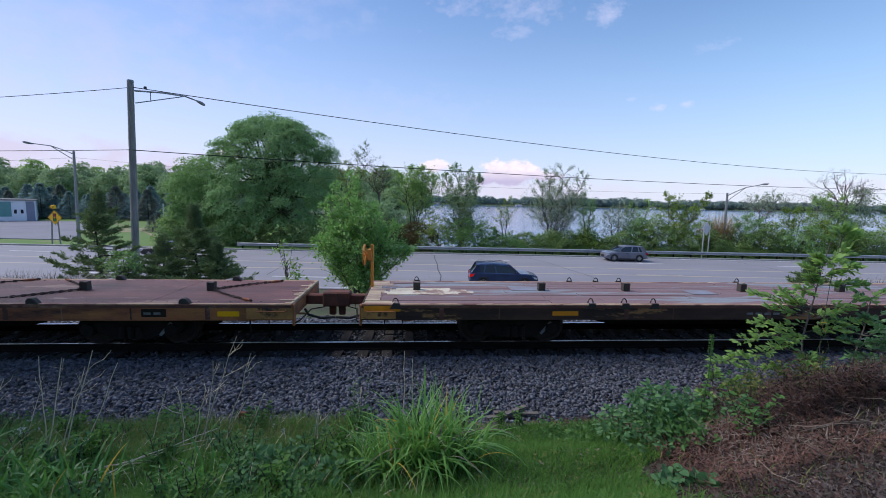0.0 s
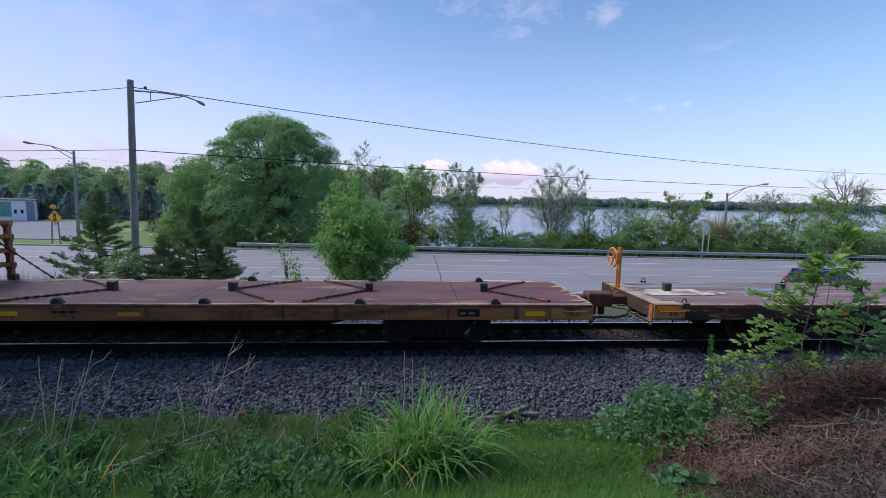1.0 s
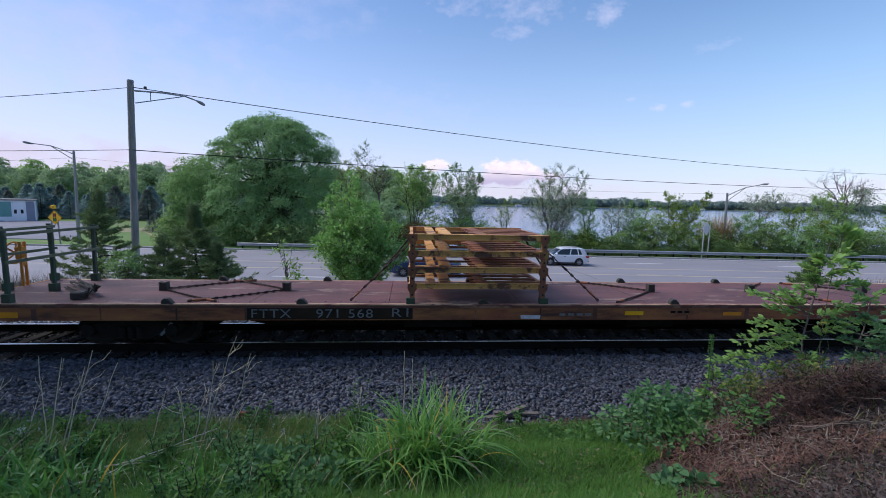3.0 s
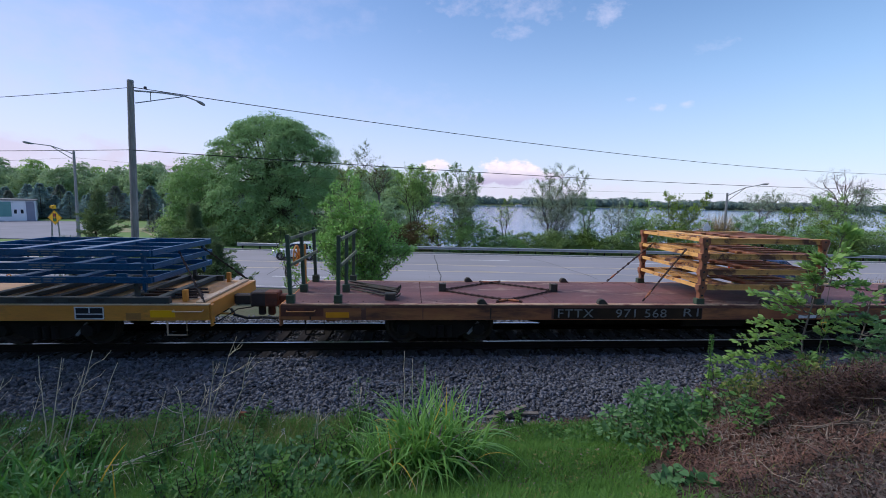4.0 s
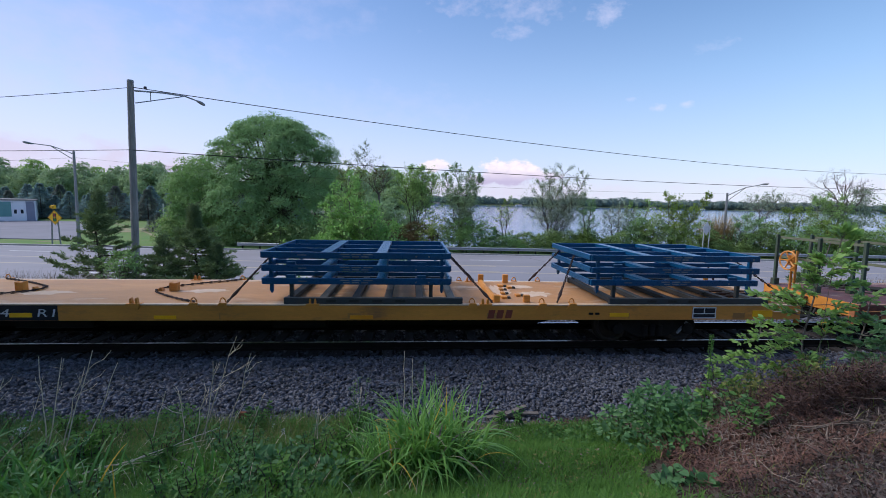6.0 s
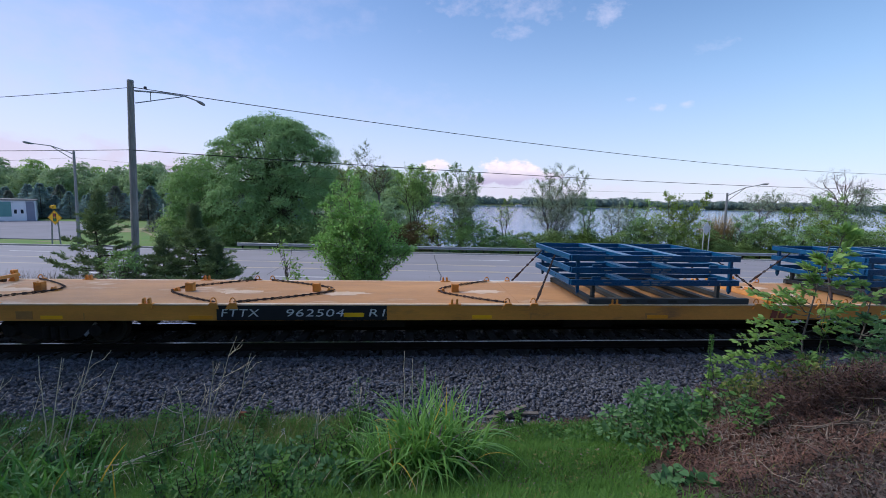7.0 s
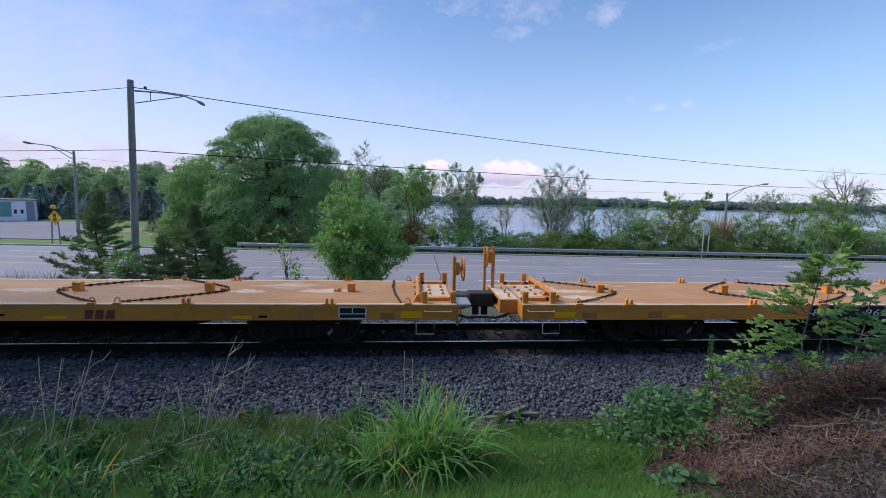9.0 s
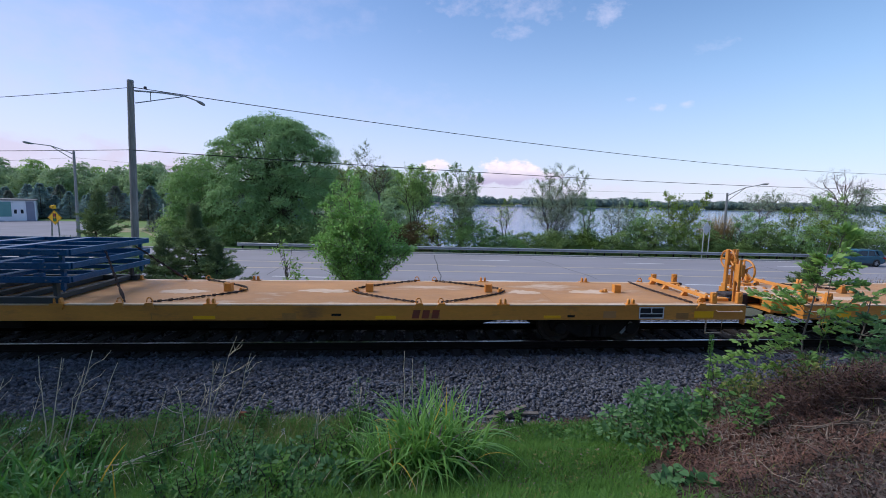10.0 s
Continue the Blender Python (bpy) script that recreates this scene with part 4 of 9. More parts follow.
def truck(car, x):
    for s in (-1, 1):
        y = s * 1.0
        b = Buf()
        b.prism([(-1.12, 0.50), (-1.05, 0.60), (-0.62, 0.62), (-0.30, 0.72), (0.30, 0.72), (0.62, 0.62), (1.05, 0.60), (1.12, 0.50), (1.05, 0.34),
                 (0.70, 0.36), (0.36, 0.20), (-0.36, 0.20), (-0.70, 0.36), (-1.05, 0.34)], y - 0.09, y + 0.09)
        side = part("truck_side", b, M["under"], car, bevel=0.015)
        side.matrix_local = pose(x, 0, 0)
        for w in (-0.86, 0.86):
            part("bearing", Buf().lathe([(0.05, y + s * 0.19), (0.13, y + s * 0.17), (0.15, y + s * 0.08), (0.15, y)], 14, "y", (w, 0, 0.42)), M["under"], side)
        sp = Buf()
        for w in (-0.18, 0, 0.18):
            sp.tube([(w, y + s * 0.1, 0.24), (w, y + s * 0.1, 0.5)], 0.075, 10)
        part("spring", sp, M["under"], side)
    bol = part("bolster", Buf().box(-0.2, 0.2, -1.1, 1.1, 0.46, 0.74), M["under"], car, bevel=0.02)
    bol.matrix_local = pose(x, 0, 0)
    rod = part("brake_lever", Buf().beam((0.62, -1.12, 0.30), (0.86, -1.12, 0.58), 0.03, 0.06), M["stencil_old"], car)
    rod.matrix_local = pose(x, 0, 0)
    for w in (-0.86, 0.86):
        WHEELSETS.append(wheelset(car, x + w))
        WHEELSETS[-1]["place"] = x + w


def u_step(car, x, y):
    b = Buf().tube([(x - 0.2, y, 0.72), (x - 0.2, y, 0.36), (x + 0.2, y, 0.36), (x + 0.2, y, 0.72)], 0.018, 6)
    part("step", b, M["under"] if car["old"] else M["worn_paint"], car)


def hoop(car, x, y, material):
    """A lashing ring on its small wedge block at the deck's edge."""
    s = -1 if y < 0 else 1
    b = part("ring_block", Buf().prism([(x - 0.13, DECK_Z - 0.10), (x - 0.05, DECK_Z + 0.03), (x + 0.09, DECK_Z + 0.03), (x + 0.13, DECK_Z - 0.10)], y - 0.02 * s, y + 0.03 * s),
             material, car)
    pts = [(x + 0.06 * math.cos(a), y - 0.05 * s, DECK_Z + 0.03 + 0.10 * math.sin(a)) for a in np.linspace(0, math.pi, 9)]
    part("ring", Buf().tube(pts, 0.014, 6), material, b)


def fork(car, x, y, material):
    """A pair of upright lugs on a sloping bracket at the deck's edge."""
    s = -1 if y < 0 else 1
    b = part("lug_bracket", Buf().prism([(x - 0.15, DECK_Z - 0.05), (x - 0.13, DECK_Z + 0.012), (x + 0.15, DECK_Z + 0.012), (x + 0.11, DECK_Z - 0.10), (x - 0.02, DECK_Z - 0.11)],
                                       y - 0.10 * s, y + 0.035 * s), material, car)
    for w in (-0.055, 0.055):
        part("lug", Buf().prism([(x + w - 0.028, DECK_Z), (x + w - 0.022, DECK_Z + 0.10), (x + w, DECK_Z + 0.13), (x + w + 0.022, DECK_Z + 0.10), (x + w + 0.028, DECK_Z)],
                                y - 0.07 * s, y + 0.0 * s), material, b)


def hump(car, x, y, material):
    pts = [(x - 0.12, DECK_Z), (x - 0.11, DECK_Z + 0.08), (x - 0.05, DECK_Z + 0.125), (x + 0.03, DECK_Z + 0.115), (x + 0.13, DECK_Z)]
    part("edge_block", Buf().prism(pts, y - 0.06, y + 0.06), material, car, bevel=0.012)


def pocket(car, x, y, material, pair):
    b = Buf()
    for z0, z1, w in ((DECK_Z, DECK_Z + 0.2, 0.07),):
        b.box(x - w, x + w, y - 0.06, y + 0.06, z0, z1)
        b.box(x - w - 0.02, x - w, y - 0.075, y + 0.075, z0, z1 + 0.012)
        b.box(x + w, x + w + 0.02, y - 0.075, y + 0.075, z0, z1 + 0.012)
    pk = part("stake_pocket", b, material, car, bevel=0.006)
    if pair:
        s = pair
        for w, h in ((0.28, 0.09), (0.37, 0.06)):
            part("stop", Buf().prism([(x + s * (w - 0.03), DECK_Z), (x + s * w, DECK_Z + h), (x + s * (w + 0.04), DECK_Z + h), (x + s * (w + 0.07), DECK_Z)], y - 0.05, y + 0.05), material, pk)


def chain_mesh(pts, link=0.075, wire=0.014):
    """A slack chain: short links laid alternately flat and upright along a path."""
    pts = [Vector(p) for p in pts]
    b = Buf()
    out = [pts[0]]
    for a, c in zip(pts, pts[1:]):
        n = max(1, int((c - a).length / link))
        out += [a + (c - a) * i / n for i in range(1, n + 1)]
    for i, (a, c) in enumerate(zip(out, out[1:])):
        d = (c - a).normalized()
        s = d.cross(Vector((0, 0, 1)))
        s = s.normalized() if s.length > 1e-3 else Vector((1, 0, 0))
        if i % 2:
            s = s.cross(d)
        e, w = d * link * 0.62, s * 0.015
        m = (a + c) / 2
        b.tube([m - e * 0.7 - w, m + e * 0.7 - w, m + e, m + e * 0.7 + w, m - e * 0.7 + w, m - e, m - e * 0.7 - w], wire, 4, False)
    return b


def chain(car, pts, hook=True, ends="chain_orange"):
    ob = part("lashing_chain", chain_mesh(pts), M["chain"], car, "rusty lashing chain")
    if hook:
        p, q2 = Vector(pts[-1]), Vector(pts[-2])
        d = (q2 - p).normalized()
        part("tensioner", Buf().tube([p + d * 0.08, p + d * 0.2, p + d * 0.34], [0.02, 0.035, 0.022], 8), M[ends], ob, "orange rusty tensioner")


def draped(x0, y0, x1, y1, sag=0.15, n=8, z=DECK_Z + 0.03):
    return [(x0 + (x1 - x0) * i / n, y0 + (y1 - y0) * i / n + sag * math.sin(math.pi * i / n), z) for i in range(n + 1)]


def brake_stand(car, x, y, end, top=2.2, twin=True, colour="yellow"):
    m = M[colour]
    b = Buf().box(x - 0.035, x + 0.035, y - 0.075, y - 0.045, DECK_Z - 0.3, top).box(x - 0.035, x + 0.035, y + 0.045, y + 0.075, DECK_Z - 0.3, top)
    b.box(x - 0.03, x + 0.03, y - 0.07, y + 0.07, DECK_Z + 0.5, top - 0.12)
    if twin:
        b.box(x - 0.26, x - 0.19, y - 0.05, y + 0.05, DECK_Z - 0.1, top)
        b.box(x - 0.22, x, y - 0.02, y + 0.02, top - 0.45, top - 0.25)
    post = part("brake_stand", b, m, car, bevel=0.006)
    bx = x + end * 0.12
    part("gear_box", Buf().box(min(x, bx), max(x, bx), y - 0.09, y + 0.09, top - 0.42, top - 0.12), m, post, bevel=0.02)
    w = Buf()
    wx, wz, r = x + end * 0.20, top - 0.28, 0.26
    ring = [(wx, y + r * math.cos(a), wz + r * math.sin(a)) for a in np.linspace(0, 2 * math.pi, 25)]
    w.tube(ring, 0.024, 6, False)
    for a in np.linspace(0, 2 * math.pi, 6)[:-1]:
        w.tube([(wx - end * 0.05, y, wz), (wx, y + r * math.cos(a), wz + r * math.sin(a))], 0.022, 5)
    w.tube([(wx - end * 0.1, y, wz), (wx + end * 0.02, y, wz)], 0.04, 8)
    part("brake_wheel", w, m, post)


def coupler(car, end, material):
    x = end * HALF
    b = Buf()
    b.box(min(x, x + end * 0.52), max(x, x + end * 0.52), -0.10, 0.10, 0.74, 0.98)
    b.box(min(x + end * 0.42, x + end * 0.80), max(x + end * 0.42, x + end * 0.80), -0.20, 0.18, 0.70, 1.06)
    b.box(min(x + end * 0.55, x + end * 0.72), max(x + end * 0.55, x + end * 0.72), -0.05, 0.05, 0.45, 0.72)
    part("coupler", b, M[material], car, "rusty cast coupler", bevel=0.03)
    pts = [(x + end * 0.03, -0.35, 0.70), (x + end * 0.12, -0.37, 0.55), (x + end * 0.4, -0.34, 0.46), (x + end * 0.74, -0.3, 0.47)]
    part("air_hose", Buf().tube(pts, 0.032, 8), M["hose"], car, "black rubber air hose")
    rod = Buf().tube([(x + end * 0.05, -1.28, 0.62), (x + end * 0.14, -1.2, 0.66), (x + end * 0.2, -0.4, 0.70), (x + end * 0.45, -0.1, 0.68)], 0.014, 5)
    part("uncoupling_rod", rod, M["under"], car)


def sill(car, material, edge_material):
    for s in (-1, 1):
        b = Buf()
        y0, y1 = sorted((s * (WIDE - 0.02), s * WIDE))
        b.box(-HALF, HALF, y0, y1, 0.715, DECK_Z - 0.02)
        y2, y3 = sorted((s * (WIDE - 0.14), s * WIDE))
        b.box(-HALF, HALF, y2, y3, 0.70, 0.718)
        part("side_sill", b, material, car, "scuffed steel side sill")
        y4, y5 = sorted((s * (WIDE - 0.10), s * (WIDE + 0.012)))
        part("deck_edge", Buf().box(-HALF, HALF, y4, y5, DECK_Z - 0.028, DECK_Z + 0.004), edge_material, car, bevel=0.006)
        if car["old"]:
            # a rusted angle under the deck edge, and the ribs that stiffen the sill
            y6, y7 = sorted((s * (WIDE - 0.01), s * (WIDE + 0.009)))
            part("edge_angle", Buf().box(-HALF, HALF, y6, y7, DECK_Z - 0.085, DECK_Z - 0.03), M["angle_rust"], car, "rusted steel edge angle")
            y8, y9 = sorted((s * (WIDE - 0.01), s * (WIDE + 0.004)))
            for k in range(21):
                xr = -13.0 + k * 1.3 + 0.2 * math.sin(k * 5.1)
                part("rib", Buf().box(xr, xr + (0.03, 0.10, 0.02)[k % 3], y8, y9, 0.716, DECK_Z - 0.087), M["angle_rust" if k % 3 else "sill_dark"], car)
        else:
            y8, y9 = sorted((s * (WIDE - 0.01), s * (WIDE + 0.003)))
            for k in range(9):
                xr = -12.2 + k * 3.05 + 0.3 * math.sin(k * 3.7)
                part("rib", Buf().box(xr, xr + (0.34, 0.02, 0.3)[k % 3], y8, y9, 0.722, 0.86), M["yellow_dull"], car)
    for end in (-1, 1):
        a, c = sorted((end * (HALF - 0.03), end * HALF + end * 0.004))
        part("end_sill", Buf().box(a, c, -WIDE + 0.02, WIDE - 0.02, 0.72, DECK_Z - 0.005), material, car)
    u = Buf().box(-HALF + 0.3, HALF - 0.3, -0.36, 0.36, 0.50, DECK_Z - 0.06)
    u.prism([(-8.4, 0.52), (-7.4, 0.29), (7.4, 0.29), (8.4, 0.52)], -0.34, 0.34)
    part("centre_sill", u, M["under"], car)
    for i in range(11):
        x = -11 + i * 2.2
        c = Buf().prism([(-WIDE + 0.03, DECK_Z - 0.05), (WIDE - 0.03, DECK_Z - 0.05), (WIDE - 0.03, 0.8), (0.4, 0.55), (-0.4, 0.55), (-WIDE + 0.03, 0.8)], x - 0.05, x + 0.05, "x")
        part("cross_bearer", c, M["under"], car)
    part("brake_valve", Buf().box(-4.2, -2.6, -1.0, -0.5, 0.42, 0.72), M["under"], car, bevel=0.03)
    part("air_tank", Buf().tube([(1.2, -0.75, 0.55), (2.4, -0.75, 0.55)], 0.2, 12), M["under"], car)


def panel(car, x0, x1, z0, z1, material, label="", lift=0.008):
    return part("panel", Buf().box(x0, x1, -WIDE - lift, -WIDE + 0.002, z0, z1), M[material], car, label)


def outlined_panel(car, x0, x1, z0=0.73, z1=1.0):
    p = panel(car, x0, x1, z0, z1, "black_panel", "black data panel with white border")
    b = Buf()
    y0, y1 = -WIDE - 0.011, -WIDE - 0.0085
    for a, c, d, e in ((x0, x1, z1 - 0.025, z1), (x0, x1, z0, z0 + 0.025), (x0, x0 + 0.025, z0, z1), (x1 - 0.025, x1, z0, z1), ((x0 + x1) / 2 - 0.01, (x0 + x1) / 2 + 0.01, (z0 + z1) / 2, z1),
                       (x0, x1, (z0 + z1) / 2 - 0.03, (z0 + z1) / 2 - 0.01)):
        b.box(a, c, y0, y1, d, e)
    part("border", b, M["stencil"], p)


def mark(car, x0, x1, z0=0.74, h=0.19):
    """A faded maker's mark, as three plain slanted blocks."""
    w = (x1 - x0) / 3
    b = Buf()
    for k in range(3):
        a = x0 + k * w
        b.prism([(a, z0), (a + w * 0.72, z0), (a + w * 0.9, z0 + h), (a + w * 0.18, z0 + h)], -WIDE - 0.011, -WIDE - 0.004)
    part("mark", b, M["red_mark"], car, "faded red mark", smooth=False)


def bars(car, x0, x1, z, n, material="stencil_old"):
    b = Buf()
    w = (x1 - x0) / n
    for i in range(n):
        b.box(x0 + i * w, x0 + i * w + w * 0.7, -WIDE - 0.010, -WIDE - 0.004, z, z + 0.05)
    part("small_marking", b, M[material], car)


def end_bridge(car, end):
    """The cluster of cross channels and uprights at a car's end."""
    x1, x2 = end * (HALF - 0.08), end * (HALF - 0.72)
    m = M["yellow"]
    for x in (x1, x2):
        for y in (-1.24, 1.24):
            up = part("upright", Buf().box(x - 0.065, x + 0.065, y - 0.05, y + 0.05, DECK_Z, DECK_Z + 0.27), m, car, bevel=0.012)
            part("bolt", Buf().tube([(x, y - 0.05, DECK_Z + 0.2), (x, y - 0.075, DECK_Z + 0.2)], 0.035, 8), m, up)
    i = x2 - end * 0.14
    rail = part("cross_beam", Buf().prism([(i - 0.05, DECK_Z + 0.11), (i - 0.03, DECK_Z + 0.19), (i + 0.03, DECK_Z + 0.19), (i + 0.05, DECK_Z + 0.11)], -1.2, 1.2), m, car, "yellow cross beam", bevel=0.006)
    for y in (-1.05, -0.4, 0.4, 1.05):
        part("bracket", Buf().prism([(i - 0.11, DECK_Z), (i - 0.04, DECK_Z + 0.115), (i + 0.04, DECK_Z + 0.115), (i + 0.07, DECK_Z)], y - 0.04, y + 0.04), m, rail)
    for k in range(5):
        for xs_ in (x1 - end * 0.16, x2 + end * 0.16):
            y = -0.8 + 0.4 * k
            pk = part("pocket", Buf().box(xs_ - 0.035, xs_ + 0.035, y - 0.05, y + 0.05, DECK_Z, DECK_Z + 0.055), m, car, bevel=0.006)
            part("hole", Buf().box(xs_ - 0.022, xs_ + 0.022, y - 0.036, y + 0.036, DECK_Z + 0.052, DECK_Z + 0.058), M["pocket_dark"], pk)
    c = (x1 + x2) / 2
    for y in (-0.95, 0.95):
        part("channel", Buf().box(c - 0.24, c + 0.24, y - 0.08, y + 0.08, DECK_Z, DECK_Z + 0.08), m, car, bevel=0.01)
        for k in (-1, 1):
            part("socket", Buf().box(c + k * 0.3 - 0.04, c + k * 0.3 + 0.04, y - 0.05, y + 0.05, DECK_Z, DECK_Z + 0.07), M["pocket_dark"], car)
    part("plate", Buf().box(c - 0.3, c + 0.3, -0.8, 0.8, DECK_Z - 0.001, DECK_Z + 0.02), M["worn_paint"], car)


def end_hardware(car, end, old):
    """Grab irons, the folded corner bracket and the trainline hose at one end of a car."""
    m = M["sill_old"] if old else M["yellow"]
    x = end * (HALF - 0.42)
    for y in (-WIDE, WIDE):
        s = -1 if y < 0 else 1
        part("grab_iron", Buf().tube([(x - 0.3, y, 0.93), (x - 0.3, y + s * 0.07, 0.91), (x + 0.3, y + s * 0.07, 0.91), (x + 0.3, y, 0.93)], 0.013, 6), M["worn_paint"] if not old else m, car)
    c0, c1 = sorted((end * (HALF + 0.005), end * (HALF + 0.05)))
    if old or end > 0:
        part("corner_bracket", Buf().box(c0, c1, -WIDE + 0.02, -WIDE + 0.16, 0.56, DECK_Z - 0.02), m, car, bevel=0.01)
    part("brake_pipe", Buf().tube([(end * (HALF - 0.9), -0.55, 0.62), (end * (HALF - 0.1), -0.5, 0.62), (end * (HALF + 0.12), -0.45, 0.6)], 0.024, 6), m, car)
    part("trip_rod", Buf().tube([(end * (HALF - 2.8), -1.05, 0.64), (end * (HALF - 1.2), -1.05, 0.62), (end * (HALF - 0.9), -1.0, 0.58)], 0.016, 5), M["worn_paint"] if not old else m, car)


def flat_car(name, key, old, label):
    car = thing("flat_car", pose(CENTRES[key] + shift(0), TRACK_Y, 0), label, "flat car", "flat cars of the train")
    car["old"] = int(old)
    sill(car, (M["sill_dark"] if key == "a" else M["sill_old"]) if old else M["yellow"], M["edge_worn"] if old else M["edge_pale"])
    for x in (-10.1, 10.1):
        truck(car, x)
    for x in (-12.9, 12.9):
        u_step(car, x, -WIDE + 0.06)
        u_step(car, x, WIDE - 0.06)
    for end in (-1, 1):
        coupler(car, end, "coupler" if old else "coupler_dark")
        end_hardware(car, end, old)
    return car


rng = random.Random(8)
# oldest car: faded planks with a pale worn end
car_a = flat_car("flat_car", "a", True, "old flat car with faded reddish plank deck")
x = -HALF + 0.02
rows_y = [-1.26 + i * 0.28 for i in range(9)]
for i, y in enumerate(rows_y):
    x = -HALF + 0.04
    first = True
    while x < HALF - 0.1:
        ln = min(rng.uniform(2.2, 4.2), HALF - 0.04 - x)
        if first:
            ln = rng.uniform(0.22, 0.7)
        part("plank", Buf().box(x, x + ln - 0.015, y, y + 0.272, DECK_Z - 0.06, DECK_Z + rng.uniform(-0.006, 0.006)), M["plank_pale" if first else "deck_plank"], car_a)
        first = False
        x += ln
sheet = Buf()
for i, (a, c) in enumerate(((-13.1, -11.35), (-13.2, -10.95), (-13.05, -11.1), (-12.9, -11.5))):
    sheet.box(a, c, -0.42 + i * 0.19, -0.235 + i * 0.19, DECK_Z + 0.004, DECK_Z + 0.011)
part("repair_sheet", sheet, M["patch_pale"], car_a, "pale worn repair sheet", smooth=False)
for a, c, y, m in ((-9.9, -8.9, 0.1, "plank_blue"), (-5.2, -4.5, -0.3, "plank_blue"), (1.5, 2.6, 0.2, "plank_blue")):
    part("worn_patch", Buf().box(a, c, y, y + 0.5, DECK_Z + 0.004, DECK_Z + 0.009), M[m], car_a, "blue-grey worn patch")
for px in (-12.37, -9.1, -6.8, -3.5, -0.6, 2.4, 5.6, 8.6):
    pocket(car_a, px, 0.15, M["pocket_dark"], 0)
for px in (-12.86, -8.4, -7.6, -6.9, -3.2, 0.4, 3.5, 7.2, 11):
    hoop(car_a, px, -WIDE, M["pocket_dark"])
    hoop(car_a, px + 0.5, WIDE, M["pocket_dark"])
brake_stand(car_a, -HALF + 0.06, 0.55, -1, 2.18, False)
panel(car_a, -13.55, -12.75, 0.90, DECK_Z - 0.03, "orange_panel", lift=0.016)
panel(car_a, -9.3, -8.7, 0.80, 0.90, "orange_panel")
part("end_cap", Buf().box(-HALF - 0.012, -HALF + 0.75, -WIDE - 0.006, -WIDE + 0.03, 0.73, DECK_Z - 0.03), M["tan_old"], car_a, "repainted tan end")
bars(car_a, -4.6, -3.7, 0.82, 4)

# red-decked car with the orange racks
car_b = flat_car("flat_car", "b", True, "old flat car with dark red steel deck")
x = -HALF + 0.03
for i in range(9):
    a = -HALF + 0.03 + i * (2 * HALF - 0.06) / 9
    part("deck_plate", Buf().box(a, a + (2 * HALF - 0.06) / 9 - 0.012, -WIDE + 0.1, WIDE - 0.1, DECK_Z - 0.03, DECK_Z + (0.0015 if i % 2 else 0)), M["deck_red"], car_b)
nails = Buf()
for i in range(80):
    for y in (-1.12, 1.12):
        x = -13.2 + i * 0.33
        nails.box(x, x + 0.024, y - 0.008, y + 0.008, DECK_Z, DECK_Z + 0.008)
tagged(part("rivets", nails, M["chain"], car_b, smooth=False), kind="stuff")
for px, pr in ((11.32, 0), (8.41, 0), (5.1, 0), (2.3, 0), (-7.1, 0), (-10.0, 0)):
    pocket(car_b, px, 0.02, M["pocket_dark"], pr)
for px in (11.37, 8.34, 5.05, 2.1, -2.4, -6.4, -9.2):
    hump(car_b, px, -WIDE + 0.06, M["pocket_dark"])
    hump(car_b, px + 0.05, WIDE - 0.06, M["pocket_dark"])
for x0, x1 in ((5.1, 8.41), (-7.1, -10.0)):
    mid = (x0 + x1) / 2
    for s in (-1, 1):
        chain(car_b, draped(x0, 0.02, mid - 0.3, s * 1.2, s * 0.05))
        chain(car_b, draped(x1, 0.02, mid + 0.3, s * 1.2, s * 0.05))
for s in (-1, 1):
    chain(car_b, draped(2.3, 0.02, 0.75, s * 1.22, s * 0.06))
    chain(car_b, draped(11.32, 0.02, 12.7, s * 1.15, s * 0.06))
panel(car_b, -7.55, -4.0, 0.72, DECK_Z - 0.032, "black_worn", "worn black number panel", lift=0.006)
fit_text("FTTX", -7.48, -6.65, 0.76, 0.2, car_b, M["stencil_old"], "faded white lettering")
fit_text("971 568", -6.1, -4.88, 0.76, 0.2, car_b, M["stencil_old"], "faded white lettering")
fit_text("R1", -4.48, -4.12, 0.78, 0.2, car_b, M["stencil_old"], "faded white lettering")
panel(car_b, -1.55, -1.1, 0.73, 0.81, "stencil")
panel(car_b, 0.9, 1.34, 0.81, 0.90, "reflector", "bright yellow reflector")
panel(car_b, 12.05, 12.5, 0.79, 0.9, "bright_panel", "bright yellow reflector", lift=0.012)
panel(car_b, -12.65, -12.15, 0.76, 0.88, "orange_panel", "faded orange reflector")
panel(car_b, 3.3, 3.75, 0.80, 0.88, "orange_panel")
panel(car_b, 10.5, 11.0, 0.78, 0.95, "black_worn")
bars(car_b, -0.65, 0.15, 0.80, 4)
bars(car_b, 10.55, 10.95, 0.83, 2)
bars(car_b, 2.0, 2.5, 0.86, 3, "under")
mark(car_b, 5.55, 6.1)
brake_stand(car_b, -HALF + 0.05, 0.5, -1, 2.15, False)
part("end_cap", Buf().box(HALF - 0.95, HALF + 0.012, -WIDE - 0.006, -WIDE + 0.03, 0.73, DECK_Z - 0.03), M["tan_old"], car_b, "dirty tan end of the sill")
frayed = Buf()
for i in range(34):
    y = -1.3 + i * 0.0765
    frayed.box(HALF - rng.choice((0.03, 0.05, 0.08, 0.1, 0.16, 0.3)) * rng.uniform(0.6, 1.2), HALF + 0.006, y, y + 0.074, DECK_Z - 0.04, DECK_Z + 0.008 + rng.uniform(0, 0.012))
